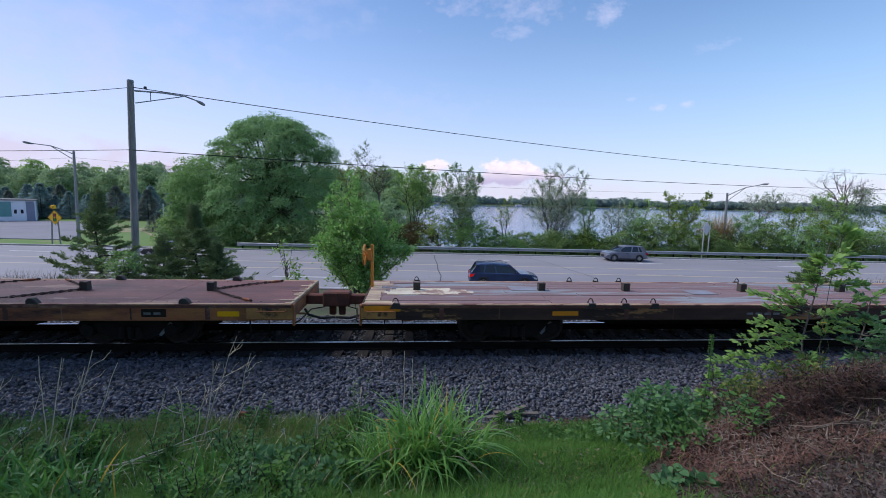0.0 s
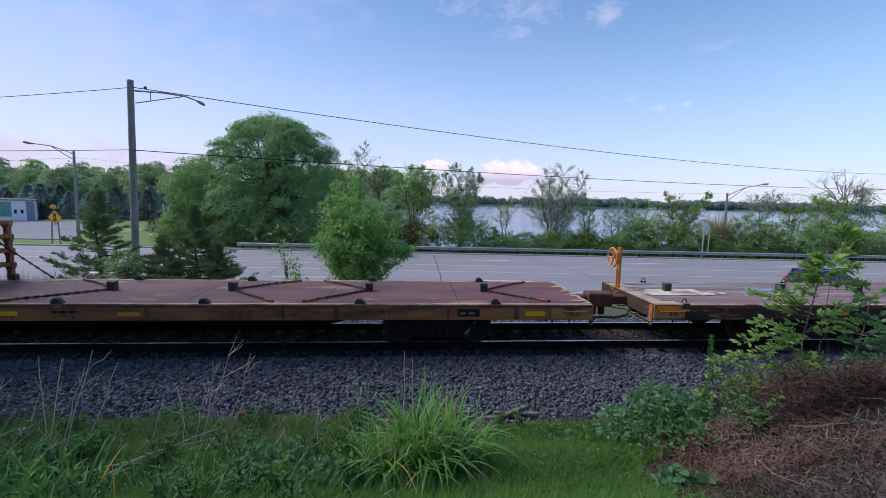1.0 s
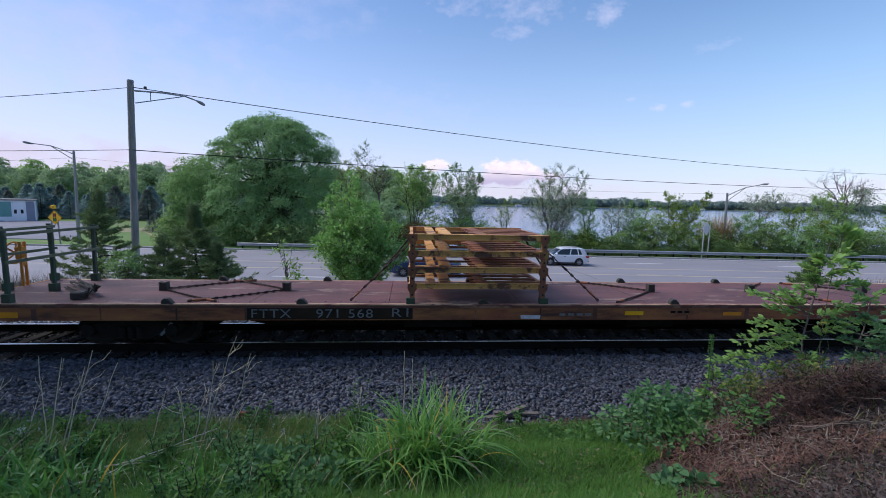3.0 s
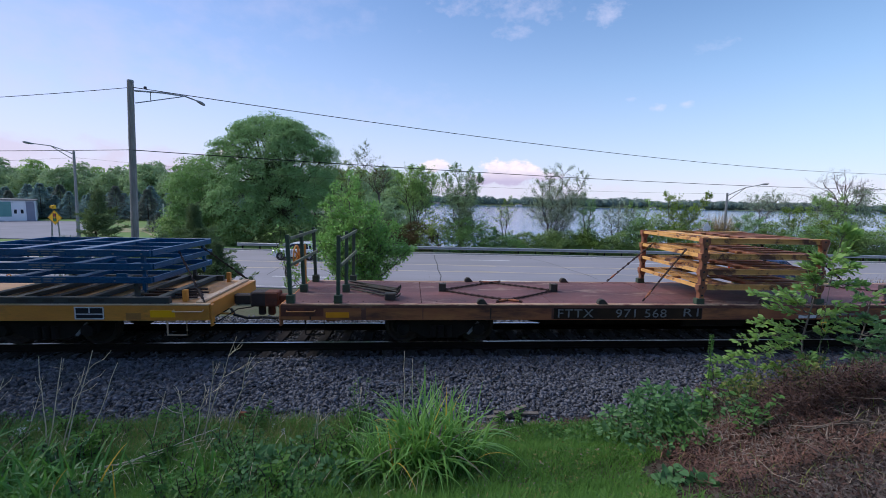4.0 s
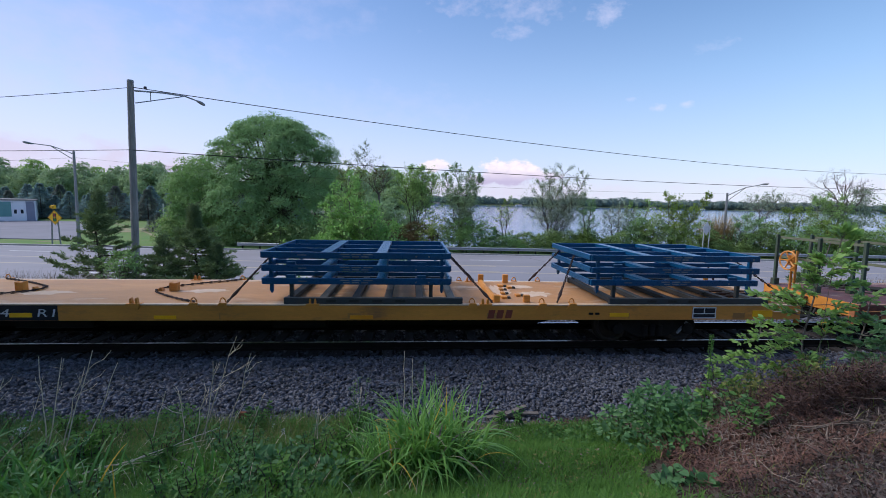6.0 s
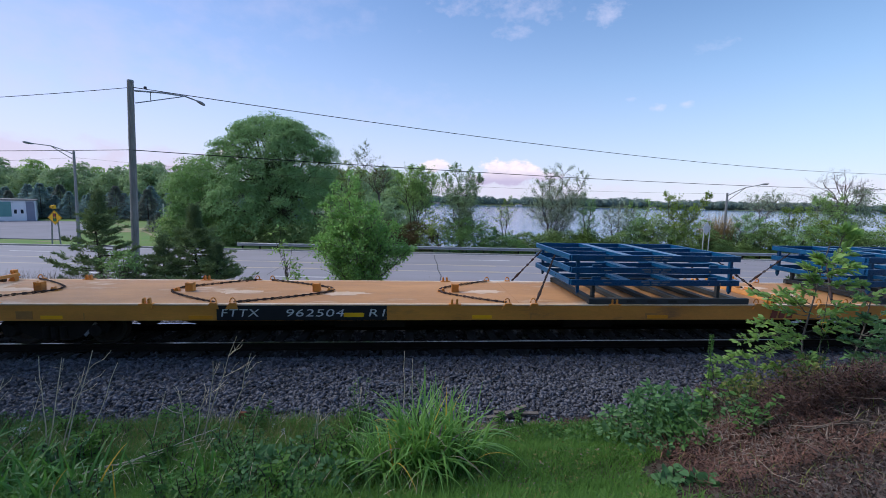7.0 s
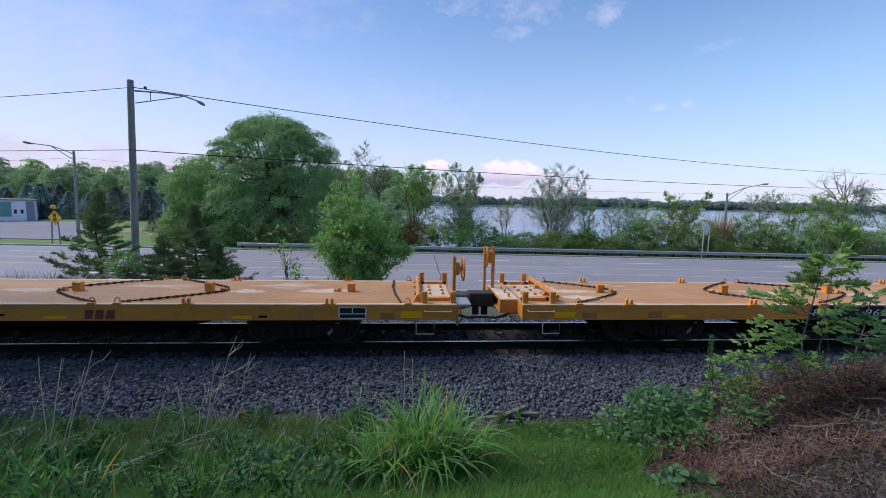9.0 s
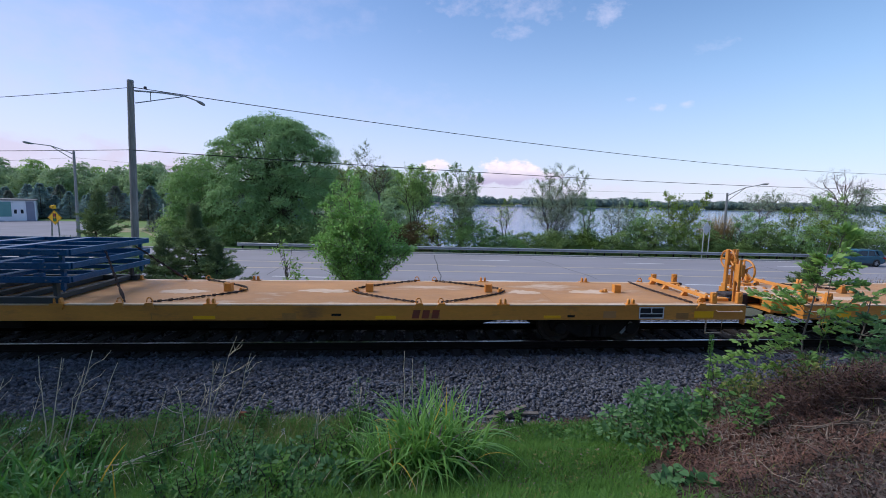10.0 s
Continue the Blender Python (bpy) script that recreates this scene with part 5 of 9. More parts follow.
part("frayed_end", frayed, M["plank_pale"], car_b, "pale splintered deck end", smooth=False)
part("end_cap", Buf().box(-HALF - 0.016, -HALF - 0.005, -WIDE + 0.03, WIDE - 0.03, 0.74, DECK_Z + 0.004), M["yellow"], car_b, "yellow painted end of the car")
panel(car_b, -HALF, -HALF + 0.9, DECK_Z - 0.27, DECK_Z - 0.05, "coupler", lift=0.005)

# two yellow cars
car_c = flat_car("flat_car", "c", False, "yellow flat car with black number panel")
car_d = flat_car("flat_car", "d", False, "yellow flat car with worn yellow deck")
for car, flip in ((car_c, 1), (car_d, -1)):
    for i in range(6):
        a = -HALF + 0.02 + i * (2 * HALF - 0.04) / 6
        part("deck_plate", Buf().box(a, a + (2 * HALF - 0.04) / 6 - 0.004, -WIDE + 0.1, WIDE - 0.1, DECK_Z - 0.03, DECK_Z + (0.001 if i % 2 else 0)), M["deck_yellow"], car)
    pk = [(-11.2, 1), (-7.8, -1), (-4.8, 1), (-1.36, -1)] if flip > 0 else [(11.1, -1), (7.7, 1), (4.7, -1), (1.3, 1)]
    for px, pr in pk:
        pocket(car, px, -0.05, M["yellow"], pr)
        g = np.random.default_rng(int(px * 10) + 200)
        cx, cy = px + g.uniform(0.5, 1.3) * (1 if g.random() < 0.5 else -1), g.uniform(-0.35, 0.2)
        hl = g.uniform(0.5, 0.85)
        blot = [(cx + hl * (0.55 + 0.6 * g.random()) * math.cos(a), cy + 0.24 * (0.5 + 0.7 * g.random()) * math.sin(a), DECK_Z + 0.0035) for a in np.linspace(0, 6.28, 27)[:-1]]
        part("worn_patch", Buf().add(blot, [tuple(range(26))]), M["worn_paint"], car, "pale scuffed patch", smooth=False)
    for px in ((-11.1, -8.05, -1.5, 2.2, 6.0) if flip > 0 else (10.8, 7.8, 4.36 - 2.9, -1.6, -5)):
        fork(car, px, -WIDE, M["yellow"])
        fork(car, px, WIDE, M["yellow"])
    for px in ((-12.3, -6.7, -6.3, -0.3, 0.3, 5.7, 7.3, 8.0) if flip > 0 else (12.5, 6.4, 5.9, 0.2, -0.4)):
        hoop(car, px, -WIDE, M["yellow"])
        hoop(car, px, WIDE, M["yellow"])
end_bridge(car_c, -1)
end_bridge(car_d, 1)
# the middle of the end stands out as a boxed platform that carries the brake stand
box = part("end_platform", Buf().box(-HALF - 0.42, -HALF - 0.002, -0.9, 0.9, DECK_Z - 0.05, DECK_Z - 0.006).box(-HALF - 0.42, -HALF - 0.002, -0.9, -0.86, 0.74, DECK_Z - 0.05)
           .box(-HALF - 0.42, -HALF - 0.002, 0.86, 0.9, 0.74, DECK_Z - 0.05).box(-HALF - 0.42, -HALF - 0.002, -0.86, 0.86, 0.74, 0.78).box(-HALF - 0.42, -HALF - 0.38, -0.86, -0.62, 0.78, DECK_Z - 0.05)
           .box(-HALF - 0.42, -HALF - 0.38, 0.62, 0.86, 0.78, DECK_Z - 0.05), M["yellow"], car_c, "yellow boxed end platform", smooth=False)
part("top_plate", Buf().box(-HALF - 0.4, -HALF + 0.02, -0.84, 0.84, DECK_Z - 0.004, DECK_Z + 0.008), M["edge_pale"], box, "pale worn platform top")
for y in (-0.6, -0.15, 0.25):
    part("lug", Buf().tube([(-HALF - 0.15, y, DECK_Z), (-HALF - 0.15, y, DECK_Z + 0.09)], 0.03, 8), M["yellow"], box)
brake_stand(car_c, -HALF - 0.34, 0.5, -1, 2.17, True)
brake_stand(car_d, HALF - 0.05, -1.1, 1, 2.1, False)
step = part("brake_step", Buf().box(HALF + 0.02, HALF + 0.40, -0.85, -0.05, 0.90, 0.925), M["galv"], car_d, "grey steel brake step")
for i in range(5):
    part("tread", Buf().box(HALF + 0.05 + i * 0.07, HALF + 0.075 + i * 0.07, -0.83, -0.07, 0.925, 0.94), M["galv"], step)
part("step_bracket", Buf().beam((HALF, -0.7, 0.72), (HALF + 0.36, -0.7, 0.9), 0.04, 0.04), M["yellow"], car_d)
# bracket cluster between the two stacks of car c
for x in (6.3, 7.0):
    part("upright", Buf().box(x - 0.075, x + 0.075, -1.17, -1.07, DECK_Z, DECK_Z + 0.17), M["yellow"], car_c, bevel=0.012)
    part("upright", Buf().box(x - 0.075, x + 0.075, 1.07, 1.17, DECK_Z, DECK_Z + 0.25), M["yellow"], car_c, bevel=0.012)
part("cross_beam", Buf().prism([(6.2, DECK_Z), (6.26, DECK_Z + 0.11), (6.32, DECK_Z + 0.11), (6.4, DECK_Z)], -1.05, 1.05), M["yellow"], car_c, "yellow cross beam", bevel=0.008)
for x, y, w in ((6.55, -0.75, 0.07), (6.62, -0.3, 0.05), (6.68, 0.15, 0.05), (6.75, 0.6, 0.07), (6.95, -0.5, 0.06), (6.95, 0.4, 0.06)):
    part("channel", Buf().box(x - w, x + w, y - 0.09, y + 0.09, DECK_Z, DECK_Z + 0.06), M["yellow"], car_c, bevel=0.01)
    part("socket", Buf().box(x + w + 0.03, x + w + 0.09, y - 0.05, y + 0.05, DECK_Z, DECK_Z + 0.045), M["pocket_dark"], car_c)
for cx, cy, hl, hw, sd2 in ((7.4, -0.3, 0.5, 0.35, 21), (6.6, 0.2, 0.35, 0.6, 22), (7.3, 0.6, 0.4, 0.25, 23), (13.0, -0.6, 0.4, 0.4, 24), (-12.6, 0.3, 0.5, 0.5, 25), (-11.9, -0.7, 0.6, 0.25, 26)):
    g = np.random.default_rng(sd2)
    blot = [(cx + hl * (0.55 + 0.6 * g.random()) * math.cos(a), cy + hw * (0.5 + 0.7 * g.random()) * math.sin(a), DECK_Z + 0.0032 + 0.0002 * (sd2 - 20)) for a in np.linspace(0, 6.28, 31)[:-1]]
    part("worn_patch", Buf().add(blot, [tuple(range(30))]), M["worn_paint"], car_c, "pale scuffed patch", smooth=False)
# far end of car c: short uprights and lugs
for y in (-1.1, 1.1):
    part("upright", Buf().box(12.95, 13.05, y - 0.05, y + 0.05, DECK_Z, DECK_Z + 0.26), M["yellow"], car_c, bevel=0.012)
part("cross_beam", Buf().box(13.3, 13.45, -1.3, 1.3, DECK_Z, DECK_Z + 0.05), M["worn_paint"], car_c, bevel=0.01)
for k in range(6):
    part("tie_bar", Buf().tube([(11.7 + 0.1 * (k % 3), -0.95 + 0.14 * k, DECK_Z + 0.03 + 0.05 * (k % 2)), (13.15 - 0.08 * (k % 2), -0.9 + 0.13 * k, DECK_Z + 0.04 + 0.05 * (k % 2))], 0.024, 6), M["chain"], car_c)
panel(car_c, -6.62, -3.0, 0.705, DECK_Z - 0.03, "black_panel", "glossy black number panel", lift=0.006)
fit_text("FTTX", -6.55, -5.75, 0.79, 0.17, car_c, M["stencil"], "white stencilled lettering", 0.15)
fit_text("962504", -5.2, -3.97, 0.79, 0.17, car_c, M["stencil"], "white stencilled lettering", 0.15)
fit_text("R1", -3.42, -3.06, 0.79, 0.17, car_c, M["stencil"], "white stencilled lettering", 0.15)
panel(car_c, -3.94, -3.5, 0.775, 0.87, "reflector", "bright yellow reflector", lift=0.012)
panel(car_c, -1.1, -0.65, 0.735, 0.81, "bright_panel", "bright yellow reflector")
panel(car_c, -12.85, -12.37, 0.745, 0.88, "bright_panel", "bright orange-yellow panel")
for a, c in ((-7.2, -6.7), (3.0, 3.5)):
    panel(car_c, a, c, 0.73, 0.81, "orange_panel")
panel(car_c, 8.9, 9.36, 0.775, 0.86, "reflector", "bright yellow reflector")
panel(car_c, 12.4, 12.9, 0.77, 0.92, "bright_panel", "bright orange-yellow panel")
outlined_panel(car_c, 10.9, 11.48)
mark(car_c, 6.05, 6.65)
bars(car_c, 8.4, 8.7, 0.82, 2, "under")
panel(car_c, -10.62, -10.3, 0.735, 0.90, "yellow_dull")
panel(car_c, -10.15, -9.72, 0.735, 0.81, "bright_panel", "bright yellow reflector")
mark(car_d, 5.75, 6.4)
outlined_panel(car_d, 11.0, 11.6)
panel(car_d, 12.35, 12.82, 0.75, 0.90, "bright_panel", "bright orange-yellow panel")
for a, c in ((8.75, 9.15), (4.95, 5.4), (1.1, 1.55)):
    panel(car_d, a, c, 0.735, 0.80, "reflector", "yellow reflector")
panel(car_d, 10.15, 10.45, 0.74, 0.90, "deck_yellow")
bars(car_d, 9.3, 9.55, 0.76, 1, "under")
bars(car_d, 4.0, 4.3, 0.80, 1, "under")
def loop_chain(car, px, side, mid):
    """A chain slung round one pocket and led to a ring on each edge of the deck."""
    for s in (-1, 1):
        chain(car, [(px + side * 0.42, -0.05, DECK_Z + 0.04)] + draped(px + side * 0.3, s * 0.28, mid, s * 1.26, s * 0.07), hook=False)


for car, px, side, mid in ((car_c, -7.8, -1, -6.7), (car_c, -4.8, 1, -6.3), (car_c, -11.2, 1, -12.3), (car_c, -1.36, -1, -0.3), (car_d, 4.7, -1, 5.9), (car_d, 7.7, 1, 6.4), (car_d, 1.3, 1, 0.2)):
    loop_chain(car, px, side, mid)
chain(car_d, [(12.1, 1.2, DECK_Z + 0.04), (12.1, 0.4, DECK_Z + 0.04), (12.2, -0.5, DECK_Z + 0.04), (12.35, -1.25, DECK_Z + 0.03)], hook=False)

# ---- loads on the train ----


def orange_rack_stack():
    ob = thing("rack_stack", pose(CENTRES["b"] - 2.53 + shift(0), TRACK_Y, DECK_Z), "stack of rusty orange steel racks chained to the red deck", "steel racks")
    L, W, g = 1.57, 1.27, 0.366
    z = 0.35
    for i in range(4):
        m = M["rack_orange"]
        for s in (-1, 1):
            b = Buf().box(-L, L, s * W - 0.02, s * W + 0.02, z, z + 0.095).box(-L, L, s * W - 0.05, s * W + 0.05, z + 0.095, z + 0.112).box(-L, L, s * W - 0.05, s * W + 0.05, z - 0.012, z)
            part("long_beam", b, m, ob)
        for x in (-L + 0.06, -L + 0.85, L - 1.45, L - 0.06):
            w = 0.04 if abs(x) > 1.3 else 0.13
            part("cross_beam", Buf().box(x - w, x + w, -W + 0.05, W - 0.05, z + 0.02, z + 0.095), m if x < 0 else M["rack_rust"], ob)
        part("middle_beam", Buf().box(-L + 0.1, L - 0.1, -0.03, 0.03, z + 0.03, z + 0.08), M["rack_rust"], ob)
        for sx in (-1, 1):
            for sy in (-1, 1):
                x, y = sx * (L - 0.09), sy * (W + 0.0)
                lo = (0.13 if i == 0 else z - g + 0.112)
                cp = Buf().box(x - 0.10, x + 0.10, y - 0.062, y + 0.062, z - 0.012, z + 0.112)
                cp.prism([(x - 0.10, z - 0.012), (x - 0.055, z - 0.10), (x - 0.055, lo), (x + 0.055, lo), (x + 0.055, z - 0.10), (x + 0.10, z - 0.012)], y - 0.055, y + 0.055)
                post = part("corner_post", cp, M["rack_rust"], ob, "rusty corner post")
                for hz in (z + 0.05, z - 0.14):
                    part("bolt_hole", Buf().lathe([(0.024, y - 0.0635), (0.024, y - 0.05)], 10, "y", (x, 0, hz)), M["black"], post)
        for y in (-0.95, -0.55, -0.1, 0.35, 0.8):
            part("channel", Buf().box(-0.15, L - 0.1, y - 0.09, y + 0.09, z + 0.06, z + 0.102), M["rack_rust"], ob, "rust-red channel", bevel=0.006)
        part("board", Buf().box(-L + 0.42, -L + 0.62, -W + 0.06, W - 0.06, z + 0.03, z + 0.105), M["rack_orange"], ob)
        z += g
    for sx in (-1, 1):
        for sy in (-1, 1):
            x, y = sx * (L - 0.06), sy * (W + 0.01)
            part("foot", Buf().box(x - 0.1, x + 0.1, y - 0.07, y + 0.07, 0, 0.14), M["green_paint"], ob, "dark green foot bracket", bevel=0.008)
    top = z - g + 0.05
    for sx in (-1, 1):
        for k, (x1, y1) in enumerate(((2.85, -1.22), (2.55, 1.22))):
            a = Vector((sx * (L + 0.02), (-0.8, 0.6)[k], top - 0.25))
            c = Vector((sx * x1, y1, 0.05))
            n = 6
            pts = [a + (c - a) * i / n for i in range(n + 1)]
            ch = part("lashing_chain", chain_mesh(pts), M["chain"], ob, "rusty lashing chain")
            d = (a - c).normalized()
            part("tensioner", Buf().tube([c + d * 0.1, c + d * 0.22, c + d * 0.36], [0.016, 0.028, 0.016], 8), M["chain_orange"], ch)
            part("tensioner", Buf().tube([c + d * 1.0, c + d * 1.08, c + d * 1.2], [0.014, 0.026, 0.014], 8), M["chain"], ch)
    return ob


def blue_stack(x, seed, length=4.05, bx=0.46):
    ob = thing("frame_stack", pose(x + shift(0), TRACK_Y, DECK_Z), "stack of blue steel frames chained to the deck", "steel frames", "blue frame stacks")
    r = random.Random(seed)
    L, W = length / 2, 1.33
    # base frame
    base = part("base_frame", Buf().box(-L + bx, L + bx - 0.15, -W - 0.02, -W + 0.1, 0, 0.14), M["blue_dull"], ob, "dull slate-grey base frame", bevel=0.008)
    part("side_beam", Buf().box(-L + bx, L + bx - 0.15, W - 0.1, W + 0.02, 0, 0.14), M["blue_dull"], base, bevel=0.008)
    for i in range(6):
        a = -L + bx + 0.02 + i * (2 * L - 0.5) / 5
        part("cross_bar", Buf().box(a, a + 0.16, -W + 0.1, W - 0.1, 0.03, 0.13), M["blue_dull"], base)
    for i in range(4):
        a = -L + bx + 0.9 + i * 0.5
        part("slot", Buf().box(a, a + 0.22, -W - 0.024, -W - 0.018, 0.045, 0.10), M["black"], base)
    z = 0.44
    for i in range(3):
        off = r.uniform(-0.02, 0.02)
        for s in (-1, 1):
            part("long_beam", Buf().box(-L + off, L + off, s * W - 0.03, s * W + 0.03, z, z + 0.135), M["blue"], ob, bevel=0.008)
            part("end_beam", Buf().box(s * L + off - 0.03, s * L + off + 0.03, -W + 0.03, W - 0.03, z + 0.005, z + 0.13), M["blue"], ob, bevel=0.008)
        for c in (-L * 0.33, L * 0.26):
            part("cross_beam", Buf().box(c - 0.11, c + 0.11, -W + 0.03, W - 0.03, z + 0.05, z + 0.13), M["blue"], ob)
        for y in (-0.4, 0.45):
            part("inner_beam", Buf().box(-L + 0.03, L - 0.03, y - 0.03, y + 0.03, z + 0.02, z + 0.11), M["blue"], ob)
        for sx in (-1, 1):
            for sy in (-1, 1):
                xx, yy = sx * (L - 0.18) + off, sy * (W - 0.06)
                part("leg", Buf().box(xx - 0.035, xx + 0.035, yy - 0.035, yy + 0.035, z - 0.155, z).tube([(xx, yy, z - 0.155), (xx, yy, z - 0.2)], [0.035, 0.018], 8), M["blue"], ob)
        nb = Buf()
        for k in range(3):
            nb.box(-0.36 + k * 0.25, -0.36 + k * 0.25 + 0.2, -W - 0.0335, -W - 0.0295, z + 0.08, z + 0.105)
            nb.box(-0.30 + k * 0.2, -0.30 + k * 0.2 + 0.15, -W - 0.0335, -W - 0.0295, z + 0.03, z + 0.052)
        nb.box(-1.25, -1.07, -W - 0.0335, -W - 0.0295, z + 0.06, z + 0.08)
        tagged(part("small_marking", nb, M["stencil_old"], ob), kind="stuff")
        for k in range(3):
            if r.random() < 0.6:
                xx = L - 0.18 - k * 0.28
                part("round_label", Buf().lathe([(0.02, -W - 0.036), (0.02, -W - 0.028)], 10, "y", (xx, 0, z + 0.055)), M["stencil_old"], ob)
        z += 0.285
    for sx in (-1, 1):
        for k in range(2):
            zz = 0.44 + 0.285 * k
            part("gusset", Buf().box(sx * (L - 0.62) - 0.10, sx * (L - 0.62) + 0.10, -W + 0.0, -W + 0.05, zz + 0.135, zz + 0.20), M["blue"], ob)
            part("stub", Buf().box(sx * (L - 0.9) - 0.05, sx * (L - 0.9) + 0.05, W - 0.1, W, zz + 0.135, zz + 0.285), M["blue"], ob)
    # packers between the base and the first tier
    for sx in (-1, 1):
        for sy in (-1, 1):
            xx = sx * (L - 0.5) + 0.1
            part("packer", Buf().box(xx - 0.04, xx + 0.04, sy * 1.2 - 0.04, sy * 1.2 + 0.04, 0.14, 0.44), M["blue_dull"], ob)
    for sx in (-1, 1):
        for y0, x1, y1 in ((-0.35, 0.75, -1.28), (0.7, 0.7, 1.28)):
            a, c = Vector((sx * (L + 0.04), y0, z - 0.30)), Vector((sx * (L + x1), y1, 0.03))
            if sx > 0:
                c.x += 0.25
            pts = [a + (c - a) * i / 6 for i in range(7)]
            ch = part("lashing_chain", chain_mesh(pts), M["chain"], ob, "rusty lashing chain")
            d = (a - c).normalized()
            part("tensioner", Buf().tube([c + d * 0.1, c + d * 0.25, c + d * 0.42], [0.02, 0.04, 0.022], 8), M["chain"], ch)
    return ob


def green_rack(x, tilt):
    ob = thing("stake_rack", pose(x + shift(0), TRACK_Y, DECK_Z), "weathered green steel stake rack standing across the deck", "stake rack", "green stake racks")
    for y in (-1.25, -0.1, 1.2):
        b = Buf().beam((0, y, 0.0), (tilt, y, 1.5), 0.08, 0.07, (0, 1, 0))
        part("stake", b, M["rack_green"], ob, bevel=0.006)
        part("socket", Buf().box(-0.085, 0.085, y - 0.07, y + 0.07, 0, 0.19), M["green_paint"], ob, bevel=0.008)
    for z in (0.85, 1.42):
        part("rail", Buf().beam((tilt * z / 1.5 + 0.06, -1.3, z), (tilt * z / 1.5 + 0.06, 1.3, z), 0.04, 0.065), M["rack_rail"], ob, "pale weathered rail")
    return ob


orange = orange_rack_stack()
LOADS = [(orange, CENTRES["b"] - 2.53)]
for xc, seed, bx in ((CENTRES["c"] + 10.45, 1, 0.46), (CENTRES["c"] + 3.15, 2, 0.46), (CENTRES["d"] - 3.34, 3, -0.13)):
    LOADS.append((blue_stack(xc, seed, 4.05, bx), xc))
for xc, tilt in ((CENTRES["b"] - 13.42, -0.05), (CENTRES["b"] - 12.4, 0.02)):
    LOADS.append((green_rack(xc, tilt), xc))
tools = thing("loose_bars", pose(CENTRES["b"] - 11.6 + shift(0), TRACK_Y, DECK_Z), "bundle of loose dark steel bars and clamps on the deck", "steel bars")
r2 = random.Random(3)
for i in range(12):
    y0, z0 = r2.uniform(-1.0, -0.5), 0.02 + 0.012 * i
    part("bar", Buf().tube([(-0.85 + r2.uniform(-0.1, 0.1), y0 + 1.25 + r2.uniform(-0.2, 0.2), z0), (0.25, y0 + 0.25, z0 + 0.02), (0.42 + r2.uniform(0, 0.12), y0, z0 + 0.04), (0.47 + r2.uniform(0, 0.1), y0 - 0.03, z0 + r2.uniform(0.08, 0.2))], 0.017, 5), M["pocket_dark"], tools)
part("clamp", Buf().box(0.2, 0.45, -1.0, -0.8, 0, 0.16), M["pocket_dark"], tools, bevel=0.02)
LOADS.append((tools, CENTRES["b"] - 11.6))
CARS = [(car_a, CENTRES["a"]), (car_b, CENTRES["b"]), (car_c, CENTRES["c"]), (car_d, CENTRES["d"])]

# ---- roadside ----
def guardrail():
    ob = thing("guardrail", Matrix.Translation(P(-22.3, 45.9, ROAD_Z)) @ pose(0, 0, 0, 0, 0, -4.467),
               "galvanized steel guardrail on short posts along the road", "guardrail", kind="structure")
    wave = [(0.0, 0.42), (-0.05, 0.46), (-0.05, 0.52), (0.0, 0.57), (-0.05, 0.62), (-0.05, 0.68), (0.0, 0.73), (0.012, 0.73), (-0.035, 0.675), (-0.035, 0.625), (0.012, 0.57), (-0.035, 0.515), (-0.035, 0.465), (0.012, 0.42)]
    n = 34
    length = 3.81
    for i in range(n):
        part("beam", Buf().prism([(y * 1.6 - 0.06, 0.43 + (z - 0.42) * 1.12) for y, z in wave], i * length, i * length + length - 0.01, "x"), M["galv"], ob)
    post = Buf().box(-0.04, 0.04, -0.02, 0.14, -0.4, 0.74).mesh("post", M["under"])
    block = Buf().box(-0.06, 0.06, -0.08, -0.01, 0.46, 0.70).mesh("block", M["under"])
    for i in range(n * 2):
        p = part("post", post, None, ob)
        p.matrix_local = pose(i * length / 2 + 0.15, 0.02, 0)
        part("block", block, None, p)
    part("end_piece", Buf().box(-0.35, 0.02, -0.13, -0.06, 0.40, 0.75), M["galv"], ob, bevel=0.02)
    part("kerb_strip", Buf().box(-0.5, n * length, -0.5, -0.2, -0.2, 0.13), M["concrete"], ob, "pale concrete kerb", bevel=0.02)


guardrail()


def curve_pts(a, b, sag, n=24):
    a, b = Vector(a), Vector(b)
    return [a + (b - a) * (i / n) - Vector((0, 0, 4 * sag * (i / n) * (1 - i / n))) for i in range(n + 1)]


def lamp_head(buf, p, d):
    p, d = Vector(p), Vector(d).normalized()
    buf.tube([p - d * 0.35, p - d * 0.25, p + d * 0.2, p + d * 0.55, p + d * 0.7], [0.05, 0.08, 0.12, 0.10, 0.03], 10)


